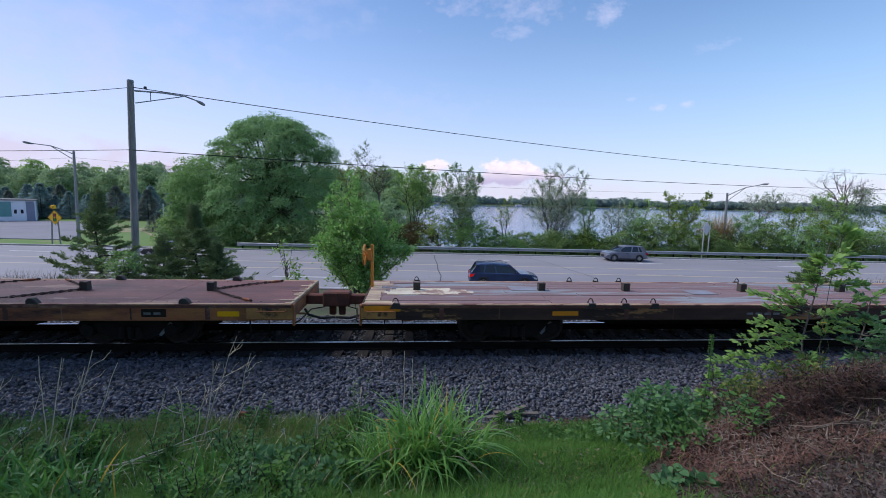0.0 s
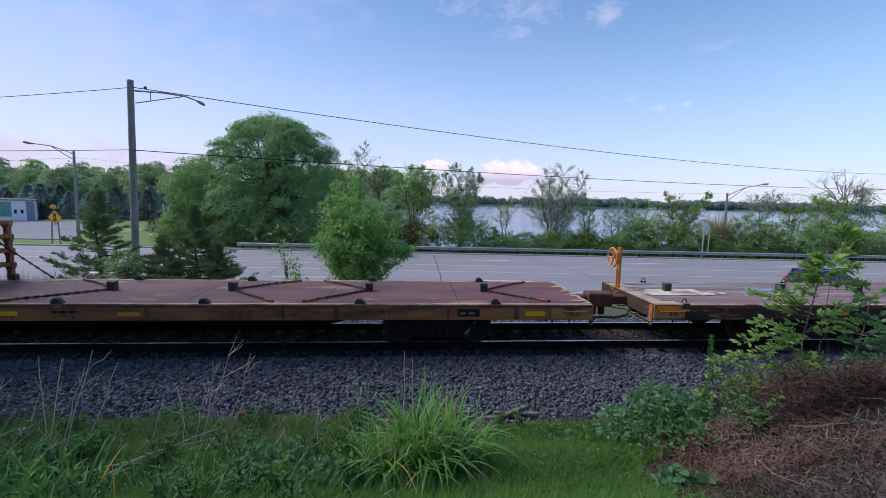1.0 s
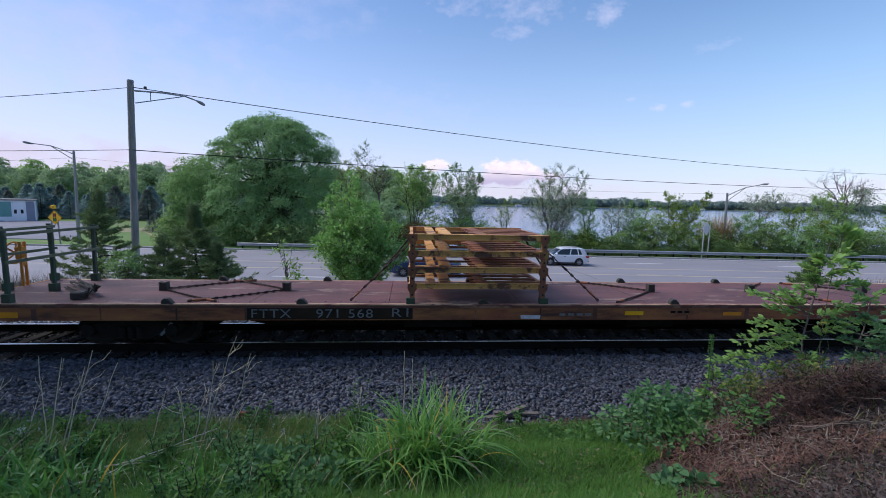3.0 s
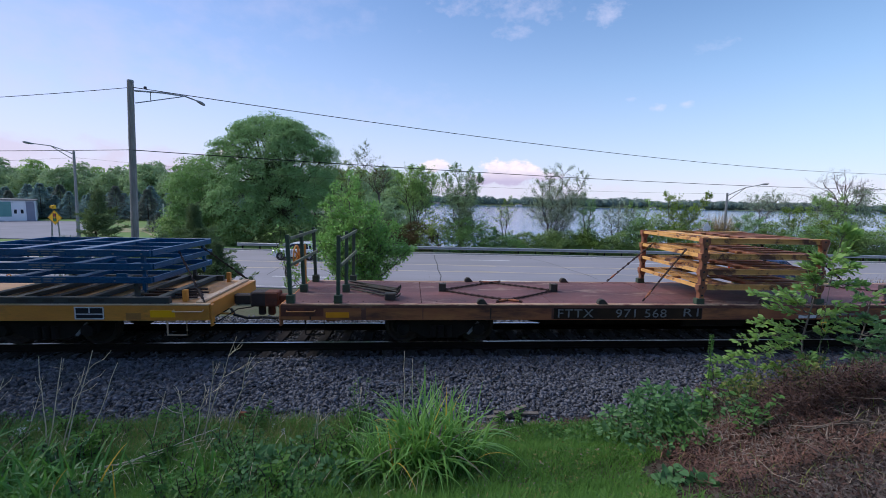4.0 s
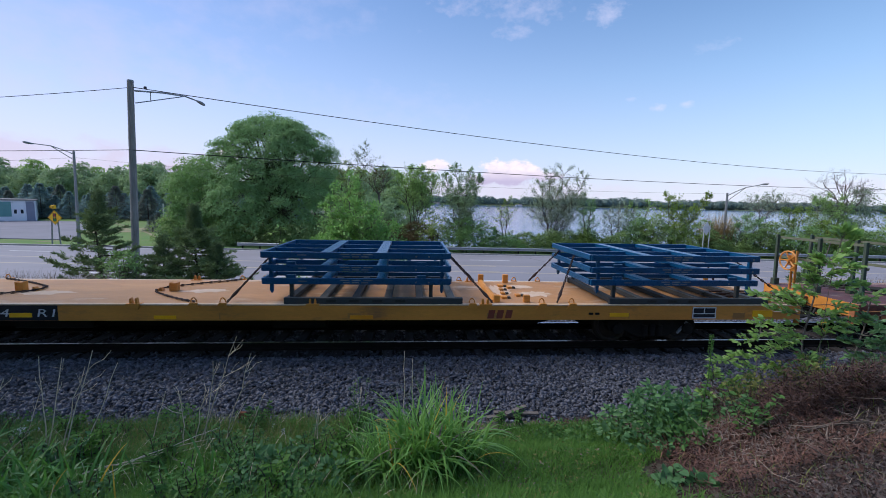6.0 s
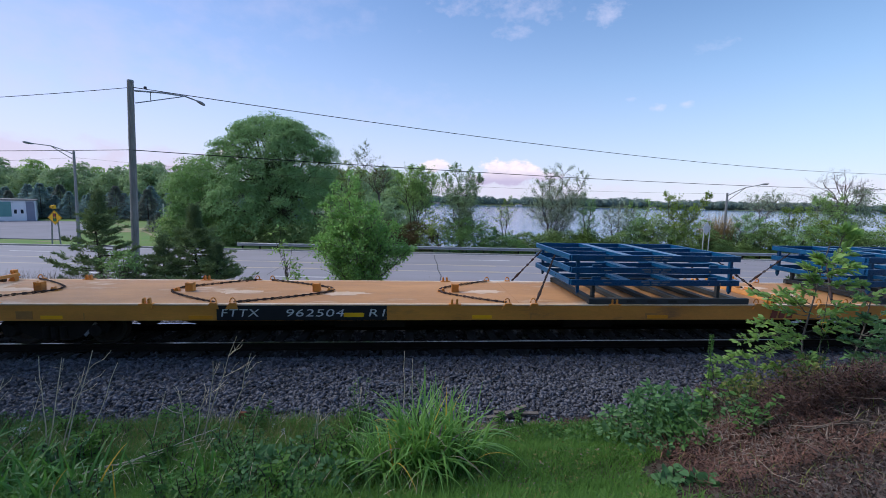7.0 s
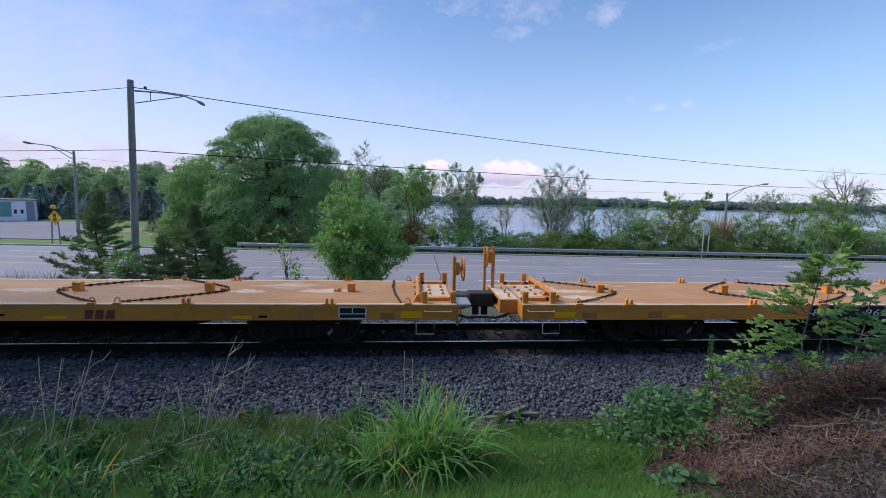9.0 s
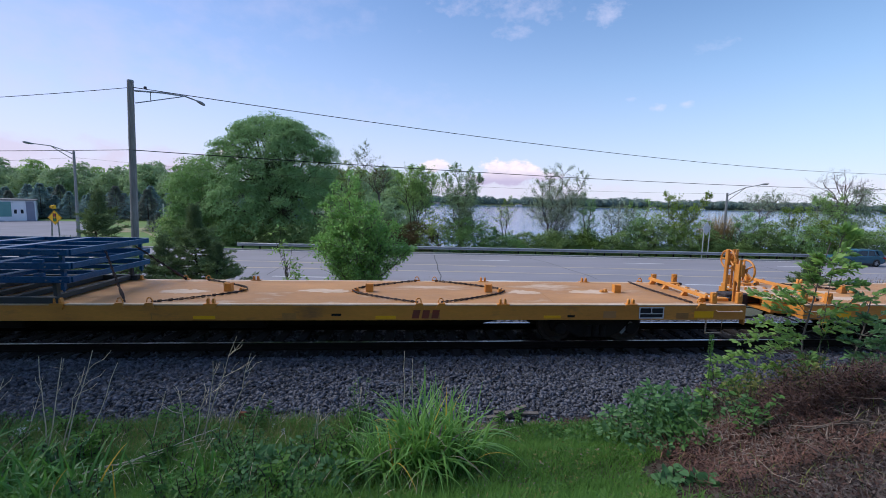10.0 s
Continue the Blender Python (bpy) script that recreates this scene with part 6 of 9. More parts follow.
def utility_pole():
    base, top = P(-18.95, 25.5, ROAD_Z), P(-18.55, 25.5, 9.95)
    ob = thing("utility_pole", Matrix.Translation(base), "weathered wooden utility pole with a street lamp arm beside the road", "utility pole")
    t = top - base
    part("pole", Buf().tube([t * (i / 8) - Vector((0, 0, 0.3 if i == 0 else 0)) for i in range(9)], [0.215 - 0.006 * i for i in range(9)], 14), M["pole_wood"], ob)
    v1, v2 = 25.7, 31.9
    a0, a1, a2 = P(-18.45, v1, 9.45) - base, P(-18.4, 30.5, 10.28) - base, P(-18.4, v2, 10.30) - base
    arm = part("lamp_arm", Buf().tube([a0, a0 + (a1 - a0) * 0.5 + Vector((0, 0, 0.06)), a1, a2], 0.05, 8), M["lamp_steel"], ob, "grey steel lamp arm")
    part("brace", Buf().tube([P(-18.45, v1, 8.75) - base, P(-18.4, 30.2, 10.18) - base], 0.034, 6), M["lamp_steel"], arm)
    part("strut", Buf().tube([P(-18.43, 27.0, 9.12) - base, P(-18.43, 27.0, 9.72) - base], 0.025, 6), M["lamp_steel"], arm)
    h = Buf()
    lamp_head(h, P(-18.4, 32.3, 10.27) - base, P(0, 1, -0.08))
    part("lamp_head", h, M["lamp_steel"], arm, "grey street lamp head")
    part("insulator", Buf().lathe([(0.03, -0.1), (0.09, -0.06), (0.09, 0.03), (0.05, 0.09)], 10, "z", P(-18.45, 26.6, 9.85) - base), M["black"], ob)
    part("cap", Buf().tube([t - Vector((0, 0, 0.05)), t + Vector((0, 0, 0.06))], [0.18, 0.16], 12), M["lamp_steel"], ob)


utility_pole()


def street_lamp(u, v, z0, z1, lean, arm_u, arm_z, name="street_lamp"):
    base = P(u, v, z0)
    ob = thing(name, Matrix.Translation(base), "grey steel street lamp with a long bracket arm", "street lamp", "steel street lamps")
    t = P(u + lean, v, z1) - base
    part("pole", Buf().tube([t * (i / 6) for i in range(7)], [0.19 - 0.012 * i for i in range(7)], 10), M["lamp_steel"], ob)
    tip = P(u + lean, v - arm_u, arm_z) - base
    root1, root2 = t - Vector((0, 0, 0.35)), t - Vector((0, 0, 1.0))
    mid = root1 + (tip - root1) * 0.55 + Vector((0, 0, 0.28))
    arm = part("lamp_arm", Buf().tube([root1, root1 + (mid - root1) * 0.5 + Vector((0, 0, 0.05)), mid, tip], 0.045, 7).tube([root2, root2 + (mid - root2) * 0.55, mid], 0.04, 7), M["lamp_steel"], ob)
    h = Buf()
    lamp_head(h, tip, P(0, -1, 0.05))
    part("lamp_head", h, M["lamp_steel"], arm)


street_lamp(-41.55, 47.5, ROAD_Z, 8.0, 0.2, 5.0, 8.2)
street_lamp(33.9, 50.5, -3.2, 4.95, -0.1, 5.6, 5.75)


def wire(name, a, b, sag, r):
    tagged(part(name, Buf().tube(curve_pts(a, b, sag), r, 5), M["wire"]), "thin black overhead wire strung between poles", "wire", "overhead wires")


top_p, mid_p = P(-18.45, 25.5, 9.6), P(-18.75, 25.3, 5.97)
wire("overhead_wire", top_p, P(-46, 24, 7.5), 0.3, 0.018)
wire("overhead_wire", top_p, P(80, 70, 9.2), 1.35, 0.024)
wire("overhead_wire", mid_p, P(-46, 25, 5.6), 0.15, 0.018)
wire("overhead_wire", mid_p, P(80, 66, 6.6), 0.65, 0.024)
wire("overhead_wire", P(-41.4, 47.6, 7.3), P(-120, 60, 8.2), 1.2, 0.013)
wire("overhead_wire", P(-41.4, 47.6, 7.3), P(70, 52, 6.0), 1.8, 0.009)


def far_pole(u, v, z0, z1):
    ob = thing("utility_pole", Matrix.Translation(P(u, v, z0)), "wooden utility pole carrying the overhead wires", "utility pole")
    part("pole", Buf().tube([(0, 0, -0.3), (0, 0, z1 - z0)], [0.19, 0.15], 10), M["pole_wood"], ob)


far_pole(80, 70, ROAD_Z - 3.5, 9.6)
far_pole(80, 66, ROAD_Z - 3.5, 7.0)
far_pole(-46, 24.5, ROAD_Z, 8.6)


def warning_sign():
    u, v = -43.46, 46.9
    base = P(u, v, ROAD_Z)
    ob = thing("warning_sign", Matrix.Translation(base) @ pose(0, 0, 0, 0, 0, -4.467), "yellow diamond signal warning sign with beacon on two posts", "road sign")
    for x0, x1 in ((-0.62, -0.42), (0.35, 0.2)):
        part("post", Buf().beam((x0, 0, -0.2), (x1, 0, 3.1), 0.12, 0.08, (0, 1, 0)), M["lamp_steel"], ob)
    z, h = 3.05, 0.83
    part("board", Buf().prism([(-h, z), (0, z - h), (h, z), (0, z + h)], -0.10, -0.07), M["sign_yellow"], ob, "yellow diamond board", bevel=0.006)
    bd = Buf()
    k = h * 0.93
    for (a, b_), (c, d) in (((-k, 0), (0, -k)), ((0, -k), (k, 0)), ((k, 0), (0, k)), ((0, k), (-k, 0))):
        bd.beam((a, -0.103, z + b_), (c, -0.103, z + d), 0.035, 0.004, (0, 1, 0))
    part("border", bd, M["black"], ob)
    part("signal_shape", Buf().box(-0.19, 0.19, -0.108, -0.101, z - 0.44, z + 0.46), M["black"], ob)
    for dz, m in ((0.28, "red"), (0.0, "amber"), (-0.28, "green")):
        part("disc", Buf().lathe([(0.115, -0.114), (0.115, -0.108)], 16, "y", (0, 0, z + dz)), M[m], ob)
    bc = part("beacon", Buf().box(-0.32, 0.08, -0.14, 0.14, z + 0.98, z + 1.38), M["sign_yellow"], ob, "yellow beacon housing", bevel=0.03)
    part("visor", Buf().lathe([(0.17, -0.32), (0.16, -0.14)], 14, "y", (-0.12, 0, z + 1.18)), M["amber"], bc)


warning_sign()


def diamond_back(u, v, z0):
    ob = thing("road_sign", Matrix.Translation(P(u, v, z0)) @ pose(0, 0, 0, 0, 0, -4.467), "bare metal back of a diamond road sign on two slim posts", "road sign")
    for s in (-0.32, 0.32):
        part("post", Buf().box(s - 0.04, s + 0.04, -0.03, 0.03, -1.2, 2.75), M["sign_back"], ob)
    h = 0.78
    part("board", Buf().prism([(-h * 0.62, 2.7), (0, 2.7 - h), (h * 0.62, 2.7), (0, 2.7 + h)], 0.05, 0.075), M["sign_back"], ob)


diamond_back(29.4, 46.75, -1.85)


def small_sign(u, v):
    ob = thing("road_sign", Matrix.Translation(P(u, v, ROAD_Z)), "grey board and post at the lawn's edge", "road sign")
    part("post", Buf().box(-0.06, 0.06, -0.06, 0.06, -0.2, 4.6), M["sign_back"], ob)
    part("board", Buf().box(0.0, 0.9, -0.1, -0.06, 1.9, 2.7), M["sign_back"], ob)


small_sign(-38.4, 57.5)


def shop():
    ob = thing("building", Matrix.Translation(P(-83.6, 86, ROAD_Z)) @ pose(0, 0, 0, 0, 0, 38), "low white commercial building with teal and grey wall panels", "building")
    H = 4.1
    part("wall", Buf().box(-34, 0, 0, 16, -0.3, H), M["wall_white"], ob, "white clad wall")
    part("roof", Buf().box(-34.2, 0.2, -0.2, 16.2, H, H + 0.22), M["roof_grey"], ob)
    part("wall_panel", Buf().box(-12, -3.5, -0.04, 0.01, 0.9, H - 0.25), M["wall_teal"], ob, "teal wall panel")
    part("wall_panel", Buf().box(-1.4, -0.15, -0.04, 0.01, 0.0, H - 0.15), M["wall_grey"], ob, "grey-blue wall panel")
    for x in (-3.15, -2.2):
        w = part("window", Buf().box(x, x + 0.4, -0.05, 0.02, 1.5, 2.3), M["car_glass"], ob)
        part("frame", Buf().box(x - 0.05, x + 0.45, -0.045, 0.0, 1.42, 2.38), M["wall_white"], w)
    for x in (-3.3, -0.2):
        part("wall_lamp", Buf().box(x - 0.08, x + 0.08, -0.2, 0.0, H - 0.45, H - 0.25), M["stencil"], ob)


shop()


# ---- trees ----
def limb(buf, a, b, r0, r1, g, sides=6, wob=0.06, n=4):
    a, b = Vector(a), Vector(b)
    ln = (b - a).length
    pts = [a + (b - a) * (i / n) + Vector(g.normal(0, wob * ln, 3)) * (1 if 0 < i < n else 0) for i in range(n + 1)]
    buf.tube(pts, [r0 + (r1 - r0) * i / n for i in range(n + 1)], sides)
    return pts


def tree(name, at, height, lobes, clumps, per, leaf, clump_r, leaf_mat, bark_mat, label, seed, trunk_r=0.25, trunk_h=None, category="tree", group="", twig=0.5, droop=0.35, hollow=0.25, flat=0.6):
    """A trunk, limbs that reach into each lobe of the crown, twigs to the clumps, and leaves shingled over each clump's upper side."""
    g = np.random.default_rng(seed)
    ob = thing(name, Matrix.Translation(at), label, category, group)
    lobes = [(np.array(c, float), np.array(r, float)) for c, r in lobes]
    wts = np.array([r[0] * r[1] + r[0] * r[2] for _, r in lobes])
    wts /= wts.sum()
    pick = g.choice(len(lobes), clumps, p=wts)
    d = unit(g.normal(0, 1, (clumps, 3)) + np.array([[0, -0.15, 0.2]]))
    rad = np.where(g.random(clumps) < hollow, g.uniform(0.35, 0.8, clumps), g.uniform(0.8, 1.03, clumps))
    rad *= 1 + 0.10 * np.sin(d[:, 0] * 7 + seed) * np.cos(d[:, 2] * 6 + seed * 2)
    C = np.array([lobes[i][0] for i in pick]) + d * rad[:, None] * np.array([lobes[i][1] for i in pick])
    b = Buf()
    th = trunk_h or height * 0.45
    tp = limb(b, (0, 0, -0.4), (0, 0, th), trunk_r, trunk_r * 0.55, g, 9, 0.02, 6)
    for i, (c, r) in enumerate(lobes):
        lp = limb(b, tp[2 + i % 4], c, trunk_r * 0.42, trunk_r * 0.12, g, 6, 0.05, 5)
        mine = np.where(pick == i)[0]
        for j in mine[: int(len(mine) * twig)]:
            limb(b, lp[int(g.integers(2, 6))], C[j], trunk_r * 0.09 + 0.006, 0.006, g, 4, 0.04, 2)
    part("trunk", b, M[bark_mat], ob)
    n = clumps * per
    up = np.repeat(unit(0.55 * d + np.array([[0, 0, 0.75]])), per, 0)
    w = unit(g.normal(0, 1, (n, 3)))
    k = np.sum(w * up, 1, keepdims=True)
    w = np.where(k < -0.2, w - 2 * k * up, w)
    k = np.sum(w * up, 1, keepdims=True)
    R = np.repeat(clump_r * g.uniform(0.55, 1.3, clumps), per)[:, None]
    level = w - up * k
    pos = np.repeat(C, per, 0) + R * (level * 1.15 + up * k * flat) * g.uniform(0.55, 1.1, (n, 1))
    axis = unit(level + g.normal(0, 0.45, (n, 3)) + np.array([[0, 0, -droop]]))
    nrm = unit(w * 0.8 + up * 0.5 + g.normal(0, 0.28, (n, 3)))
    ln = leaf * g.uniform(0.6, 1.25, n)
    part("crown", leaf_mesh("crown", pos, axis, nrm, ln, ln * g.uniform(0.45, 0.7, n), M[leaf_mat], 0.12), None, ob)
    return ob


def spray_tree(at, leaders, leaf, leaf_mat, bark_mat, label, seed, mains=14, twigs=7, per=14, rise=0.7, base=0.3, trunk_r=0.1, name="tree", category="tree", group="shore trees", loose=0.6, reach=0.46):
    """An open young tree: one or more leaders (dx, dy, top, half width), rising side branches, twigs, and leaves set along each twig."""
    g = np.random.default_rng(seed)
    ob = thing(name, Matrix.Translation(at), label, category, group)
    b = Buf()
    pos, ax = [], []
    for dx, dy, top, w in leaders:
        tp = limb(b, (0, 0, -0.3), (dx * 0.35, dy * 0.35, top * 0.4), trunk_r, trunk_r * 0.6, g, 6, 0.02, 4)
        tp += limb(b, tp[-1], (dx, dy, top), trunk_r * 0.6, 0.012, g, 6, 0.03, 6)[1:]
        for i in range(mains):
            t = base + (1 - base) * (i + 0.6) / mains
            k = min(9, int(t * 10))
            p = tp[k] + (tp[k + 1] - tp[k]) * (t * 10 - k)
            q = (t - base) / (1 - base)
            ln = w * ((1 - q ** 1.7) * 1.25 + 0.3) * min(1.0, 0.6 + 1.6 * q) * g.uniform(0.65, 1.2)
            a = i * 2.4 + g.uniform(-0.5, 0.5)
            d = Vector((math.cos(a), math.sin(a), rise * g.uniform(0.6, 1.4))).normalized()
            pts = limb(b, p, p + d * ln + Vector((0, 0, 0.1 * ln)), trunk_r * 0.28 + 0.006, 0.006, g, 5, 0.05, 4)
            for j in range(twigs):
                f = g.uniform(0.25, 1.0) * 3.999
                s = pts[int(f)] + (pts[int(f) + 1] - pts[int(f)]) * (f - int(f))
                dd = (d + Vector(g.normal(0, loose, 3)) + Vector((0, 0, 0.15))).normalized()
                l2 = ln * reach * g.uniform(0.5, 1.2) + 0.12
                b.tube([s, s + dd * l2], [0.008, 0.003], 3)
                along = g.random((per, 1)) ** 0.8
                pos.append(np.array(s)[None] + np.array(dd)[None] * along * l2 + g.normal(0, 0.05 + 0.09 * l2, (per, 3)))
                ax.append(np.array(dd)[None] * 0.6 + g.normal(0, 0.6, (per, 3)))
    part("trunk", b, M[bark_mat], ob)
    pos, ax = np.concatenate(pos), np.concatenate(ax)
    n = len(pos)
    ln = leaf * g.uniform(0.6, 1.25, n)
    part("crown", leaf_mesh("crown", pos, ax, g.normal(0, 0.4, (n, 3)) + np.array([[0, -0.35, 0.9]]), ln, ln * g.uniform(0.4, 0.65, n), M[leaf_mat], 0.12), None, ob)
    return ob


def lobe_set(seed, n, w, h0, h1, r, squash=0.8):
    """Lobes of a rounded crown between two heights."""
    g = np.random.default_rng(seed)
    out = []
    for i in range(n):
        a = 2.4 * i + g.uniform(-0.3, 0.3)
        t = (i + 0.5) / n
        z = h0 + (h1 - h0) * t
        k = w * math.sin(math.pi * min(0.97, 0.25 + 0.75 * t)) ** 0.7
        out.append(((k * math.cos(a), k * math.sin(a), z), (r * g.uniform(0.8, 1.2), r * g.uniform(0.8, 1.2), r * squash * g.uniform(0.85, 1.15))))
    return out


# the big dome-shaped tree beyond the guardrail: an airy upper dome over full drooping skirts
big = [((-0.6, 0, 9.0), (7.2, 5.0, 6.6)), ((-0.6, -0.6, 11.2), (6.0, 4.2, 4.4)), ((-4.4, -1.0, 6.8), (3.8, 4, 4.4)), ((4.4, -1.2, 6.4), (3.4, 3.6, 4.4)), ((-4, -3.4, 4.3), (4.0, 3, 3.8)), ((1.2, -3.4, 4.5), (4.6, 3, 3.9))]
g = np.random.default_rng(16)
for i in range(34):
    a, e = g.uniform(math.pi, 2 * math.pi), g.uniform(-0.1, 1.35)
    big.append(((7.0 * math.cos(a) * math.cos(e) - 0.6, 4.4 * math.sin(a) * math.cos(e), 8.9 + 6.2 * math.sin(e)), (1.5, 1.4, 0.8)))
tree("tree", P(-21.2, 55, -2.6), 17, big, 980, 92, 0.25, 0.98, "leaf_big", "bark", "large broad-crowned dark green tree beyond the guardrail", 11, 0.42, 8, twig=0.3, hollow=0.12)
skirt = [((0.6, 0, 7.4), (3.6, 3.2, 3.4)), ((-0.8, -0.3, 5.0), (2.6, 3.0, 4.0)), ((1.2, -1.2, 4.0), (3.6, 3.0, 4.0)), ((-1.4, -0.8, 2.4), (2.2, 2.4, 2.4)), ((3.6, -1.4, 2.4), (3.0, 2.4, 2.4))]
tree("tree", P(-31.6, 54, -2.6), 11, skirt, 300, 88, 0.25, 0.8, "leaf_skirt", "bark", "full mid-green tree leaning out beside the big one", 13, 0.22, 5, twig=0.3, hollow=0.12)
# bright young maple between the track and the road
maple = [(-1.5, 0.1, 5.2, 0.95), (-0.4, 0, 6.3, 1.1), (0.8, -0.2, 4.7, 1.2), (1.9, 0.1, 3.8, 1.1), (-1.9, -0.2, 3.2, 0.9), (2.5, -0.2, 2.7, 0.9), (0.2, -0.7, 4.3, 1.3), (-0.9, -0.6, 3.8, 1.2), (1.2, -0.6, 3.0, 1.3), (-0.2, 0.6, 5.0, 1.2)]
spray_tree(P(-4.3, 21, -1.9), maple, 0.15, "leaf_maple", "bark_grey", "bright green young bushy tree on the embankment", 12, 20, 8, 15, rise=0.7, base=0.12, trunk_r=0.045, group="embankment trees", reach=0.42)
# slim trees between road and lake, each by its leaders: sideways, depth, top, half width
SHORE = (
    (-3.4, 51, [(-1.7, 0, 9.0, 1.9), (-0.5, 0, 10.0, 1.9), (0.9, 0.2, 10.0, 1.9), (2.1, 0, 8.8, 1.8), (0.2, -0.5, 7.6, 2.4)], 0.24, "leaf_mid", "bark", "slender green tree with reddish tips by the lake shore", 16, 9, 14, 1.0, 0.42),
    (2.0, 50, [(-1.8, 0, 9.2, 1.5), (-0.5, 0, 10.3, 1.7), (1.1, 0, 9.8, 1.7), (2.2, 0, 8.8, 1.5), (0.4, -0.5, 7.6, 2.4), (0.1, -0.4, 5.6, 3.0)], 0.24, "leaf_row", "bark", "upright young green tree by the lake shore", 16, 8, 13, 1.2, 0.2),
    (13.2, 50.5, [(-2.0, 0, 8.6, 2.1), (-0.6, 0, 9.9, 2.2), (0.8, 0, 10.2, 2.2), (3.4, 0, 9.6, 2.0), (1.2, -0.4, 7.4, 2.8), (-1.4, -0.3, 6.2, 2.6), (3.0, 0.2, 7.0, 2.4), (0.4, -0.3, 4.6, 3.0)], 0.19, "leaf_grey", "bark", "airy grey-green tree with fine leaves by the lake", 15, 9, 12, 0.75, 0.28),
    (7.4, 51, [(-0.5, 0, 5.6, 1.1), (0.6, 0, 6.5, 1.1)], 0.2, "leaf_lime", "bark_grey", "thin sapling with sparse leaves by the lake", 11, 5, 9, 0.9, 0.3),
    (17.6, 52, [(-0.3, 0, 7.2, 1.1), (0.7, 0, 6.4, 1.2)], 0.2, "leaf_big", "bark", "narrow dark tree by the lake", 16, 8, 12, 0.8, 0.2),
    (21.2, 51, [(-1.4, 0, 5.4, 1.5), (0.2, 0, 6.0, 1.7), (1.6, 0, 5.2, 1.6)], 0.19, "leaf_grey", "bark_grey", "loose open tree in front of the lake", 14, 7, 10, 0.7, 0.25),
    (24.2, 52, [(-1.0, 0, 6.2, 1.5), (0.9, 0, 6.6, 1.6)], 0.2, "leaf_mid", "bark", "loose green young tree in front of the lake", 13, 7, 10, 0.8, 0.2),
    (27.8, 51, [(-0.8, 0, 7.4, 1.7), (0.6, 0, 6.2, 1.7), (4.6, 0, 7.6, 1.0), (2.6, 0, 5.6, 1.5)], 0.23, "leaf_lime", "bark", "leaning yellow-green tree in front of the lake", 15, 8, 12, 0.8, 0.25),
    (36.2, 50, [(0, 0, 5.2, 1.6), (1.4, 0, 4.6, 1.5), (-1.2, 0, 4.2, 1.3)], 0.22, "leaf_big", "bark", "rounded dark green young tree behind the guardrail", 14, 8, 13, 0.6, 0.1),
    (39.6, 52, [(-0.9, 0, 7.4, 2.0), (0.8, 0, 7.9, 2.0), (0, 0.4, 6.6, 2.4)], 0.17, "leaf_grey", "bark_grey", "thin-crowned tree in front of the lake", 12, 8, 10, 0.5, 0.6),
    (42.2, 50.5, [(-0.8, 0, 5.6, 1.8), (0.9, 0, 6.0, 1.8)], 0.24, "leaf_lime", "bark", "bushy yellow-green young tree behind the guardrail", 14, 8, 13, 0.7, 0.12),
    (47.0, 51.5, [(-1.5, 0, 7.2, 1.9), (0.6, 0, 7.6, 2.0), (2.2, 0, 6.6, 1.8)], 0.24, "leaf_mid", "bark", "full green tree beside the guardrail", 15, 8, 13, 0.7, 0.12),
    (56.0, 52, [(-1.2, 0, 6.8, 2.0), (1.2, 0, 7.0, 2.2)], 0.24, "leaf_lime", "bark", "full yellow-green tree beside the guardrail", 14, 8, 13, 0.7, 0.12),
    (-11.6, 52, [(0.0, 0, 10.4, 1.7), (1.4, 0, 9.6, 1.6), (-1.0, 0, 9.4, 1.6), (0.6, -0.4, 7.6, 1.9)], 0.23, "leaf_olive", "bark", "olive-green tree between the big tree and the lake", 15, 8, 13, 0.9, 0.15),
    (-11.2, 53, [(1.4, 0, 13.2, 1.5), (0.4, 0, 11.8, 1.3)], 0.19, "leaf_grey", "bark", "tall spindly feathery tree beside the big tree", 15, 6, 8, 0.55, 0.55))
for i, (u, v, ld, lf, lm, bk, txt, mn, tw, pe, ri, ba) in enumerate(SHORE):
    spray_tree(P(u, v, -2.9), ld, lf * 0.78, lm, bk, txt, 40 + i, mn, tw + 2, pe, ri, ba)
# a dim mass of trees farther along the shore, with a bare reddish crown above it
for i, (u, v, h, w) in enumerate(((-12.6, 70, 7.6, 2.6), (-9.4, 72, 6.2, 2.4), (-6.6, 74, 5.0, 2.2))):
    tree("tree", P(u, v, -3.2), h, lobe_set(150 + i, 6, w * 0.5, h * 0.25, h * 0.78, w * 0.8, 0.95), 70, 46, 0.3, 0.75, "leaf_row", "bark", "dim rounded tree farther along the lake shore", 155 + i, 0.14, h * 0.5, "tree", "shore trees", twig=0.3)


def fork_up(buf, g, a, d, ln, r, depth):
    e = a + d * ln
    limb(buf, a, e, r, r * 0.55, g, 5, 0.05, 3)
    if depth:
        for k in range(3):
            nd = (d + Vector(g.normal(0, 0.55, 3)) + Vector((0, 0, 0.05))).normalized()
            fork_up(buf, g, e if k else a + d * ln * 0.7, nd, ln * g.uniform(0.55, 0.8), r * 0.5, depth - 1)


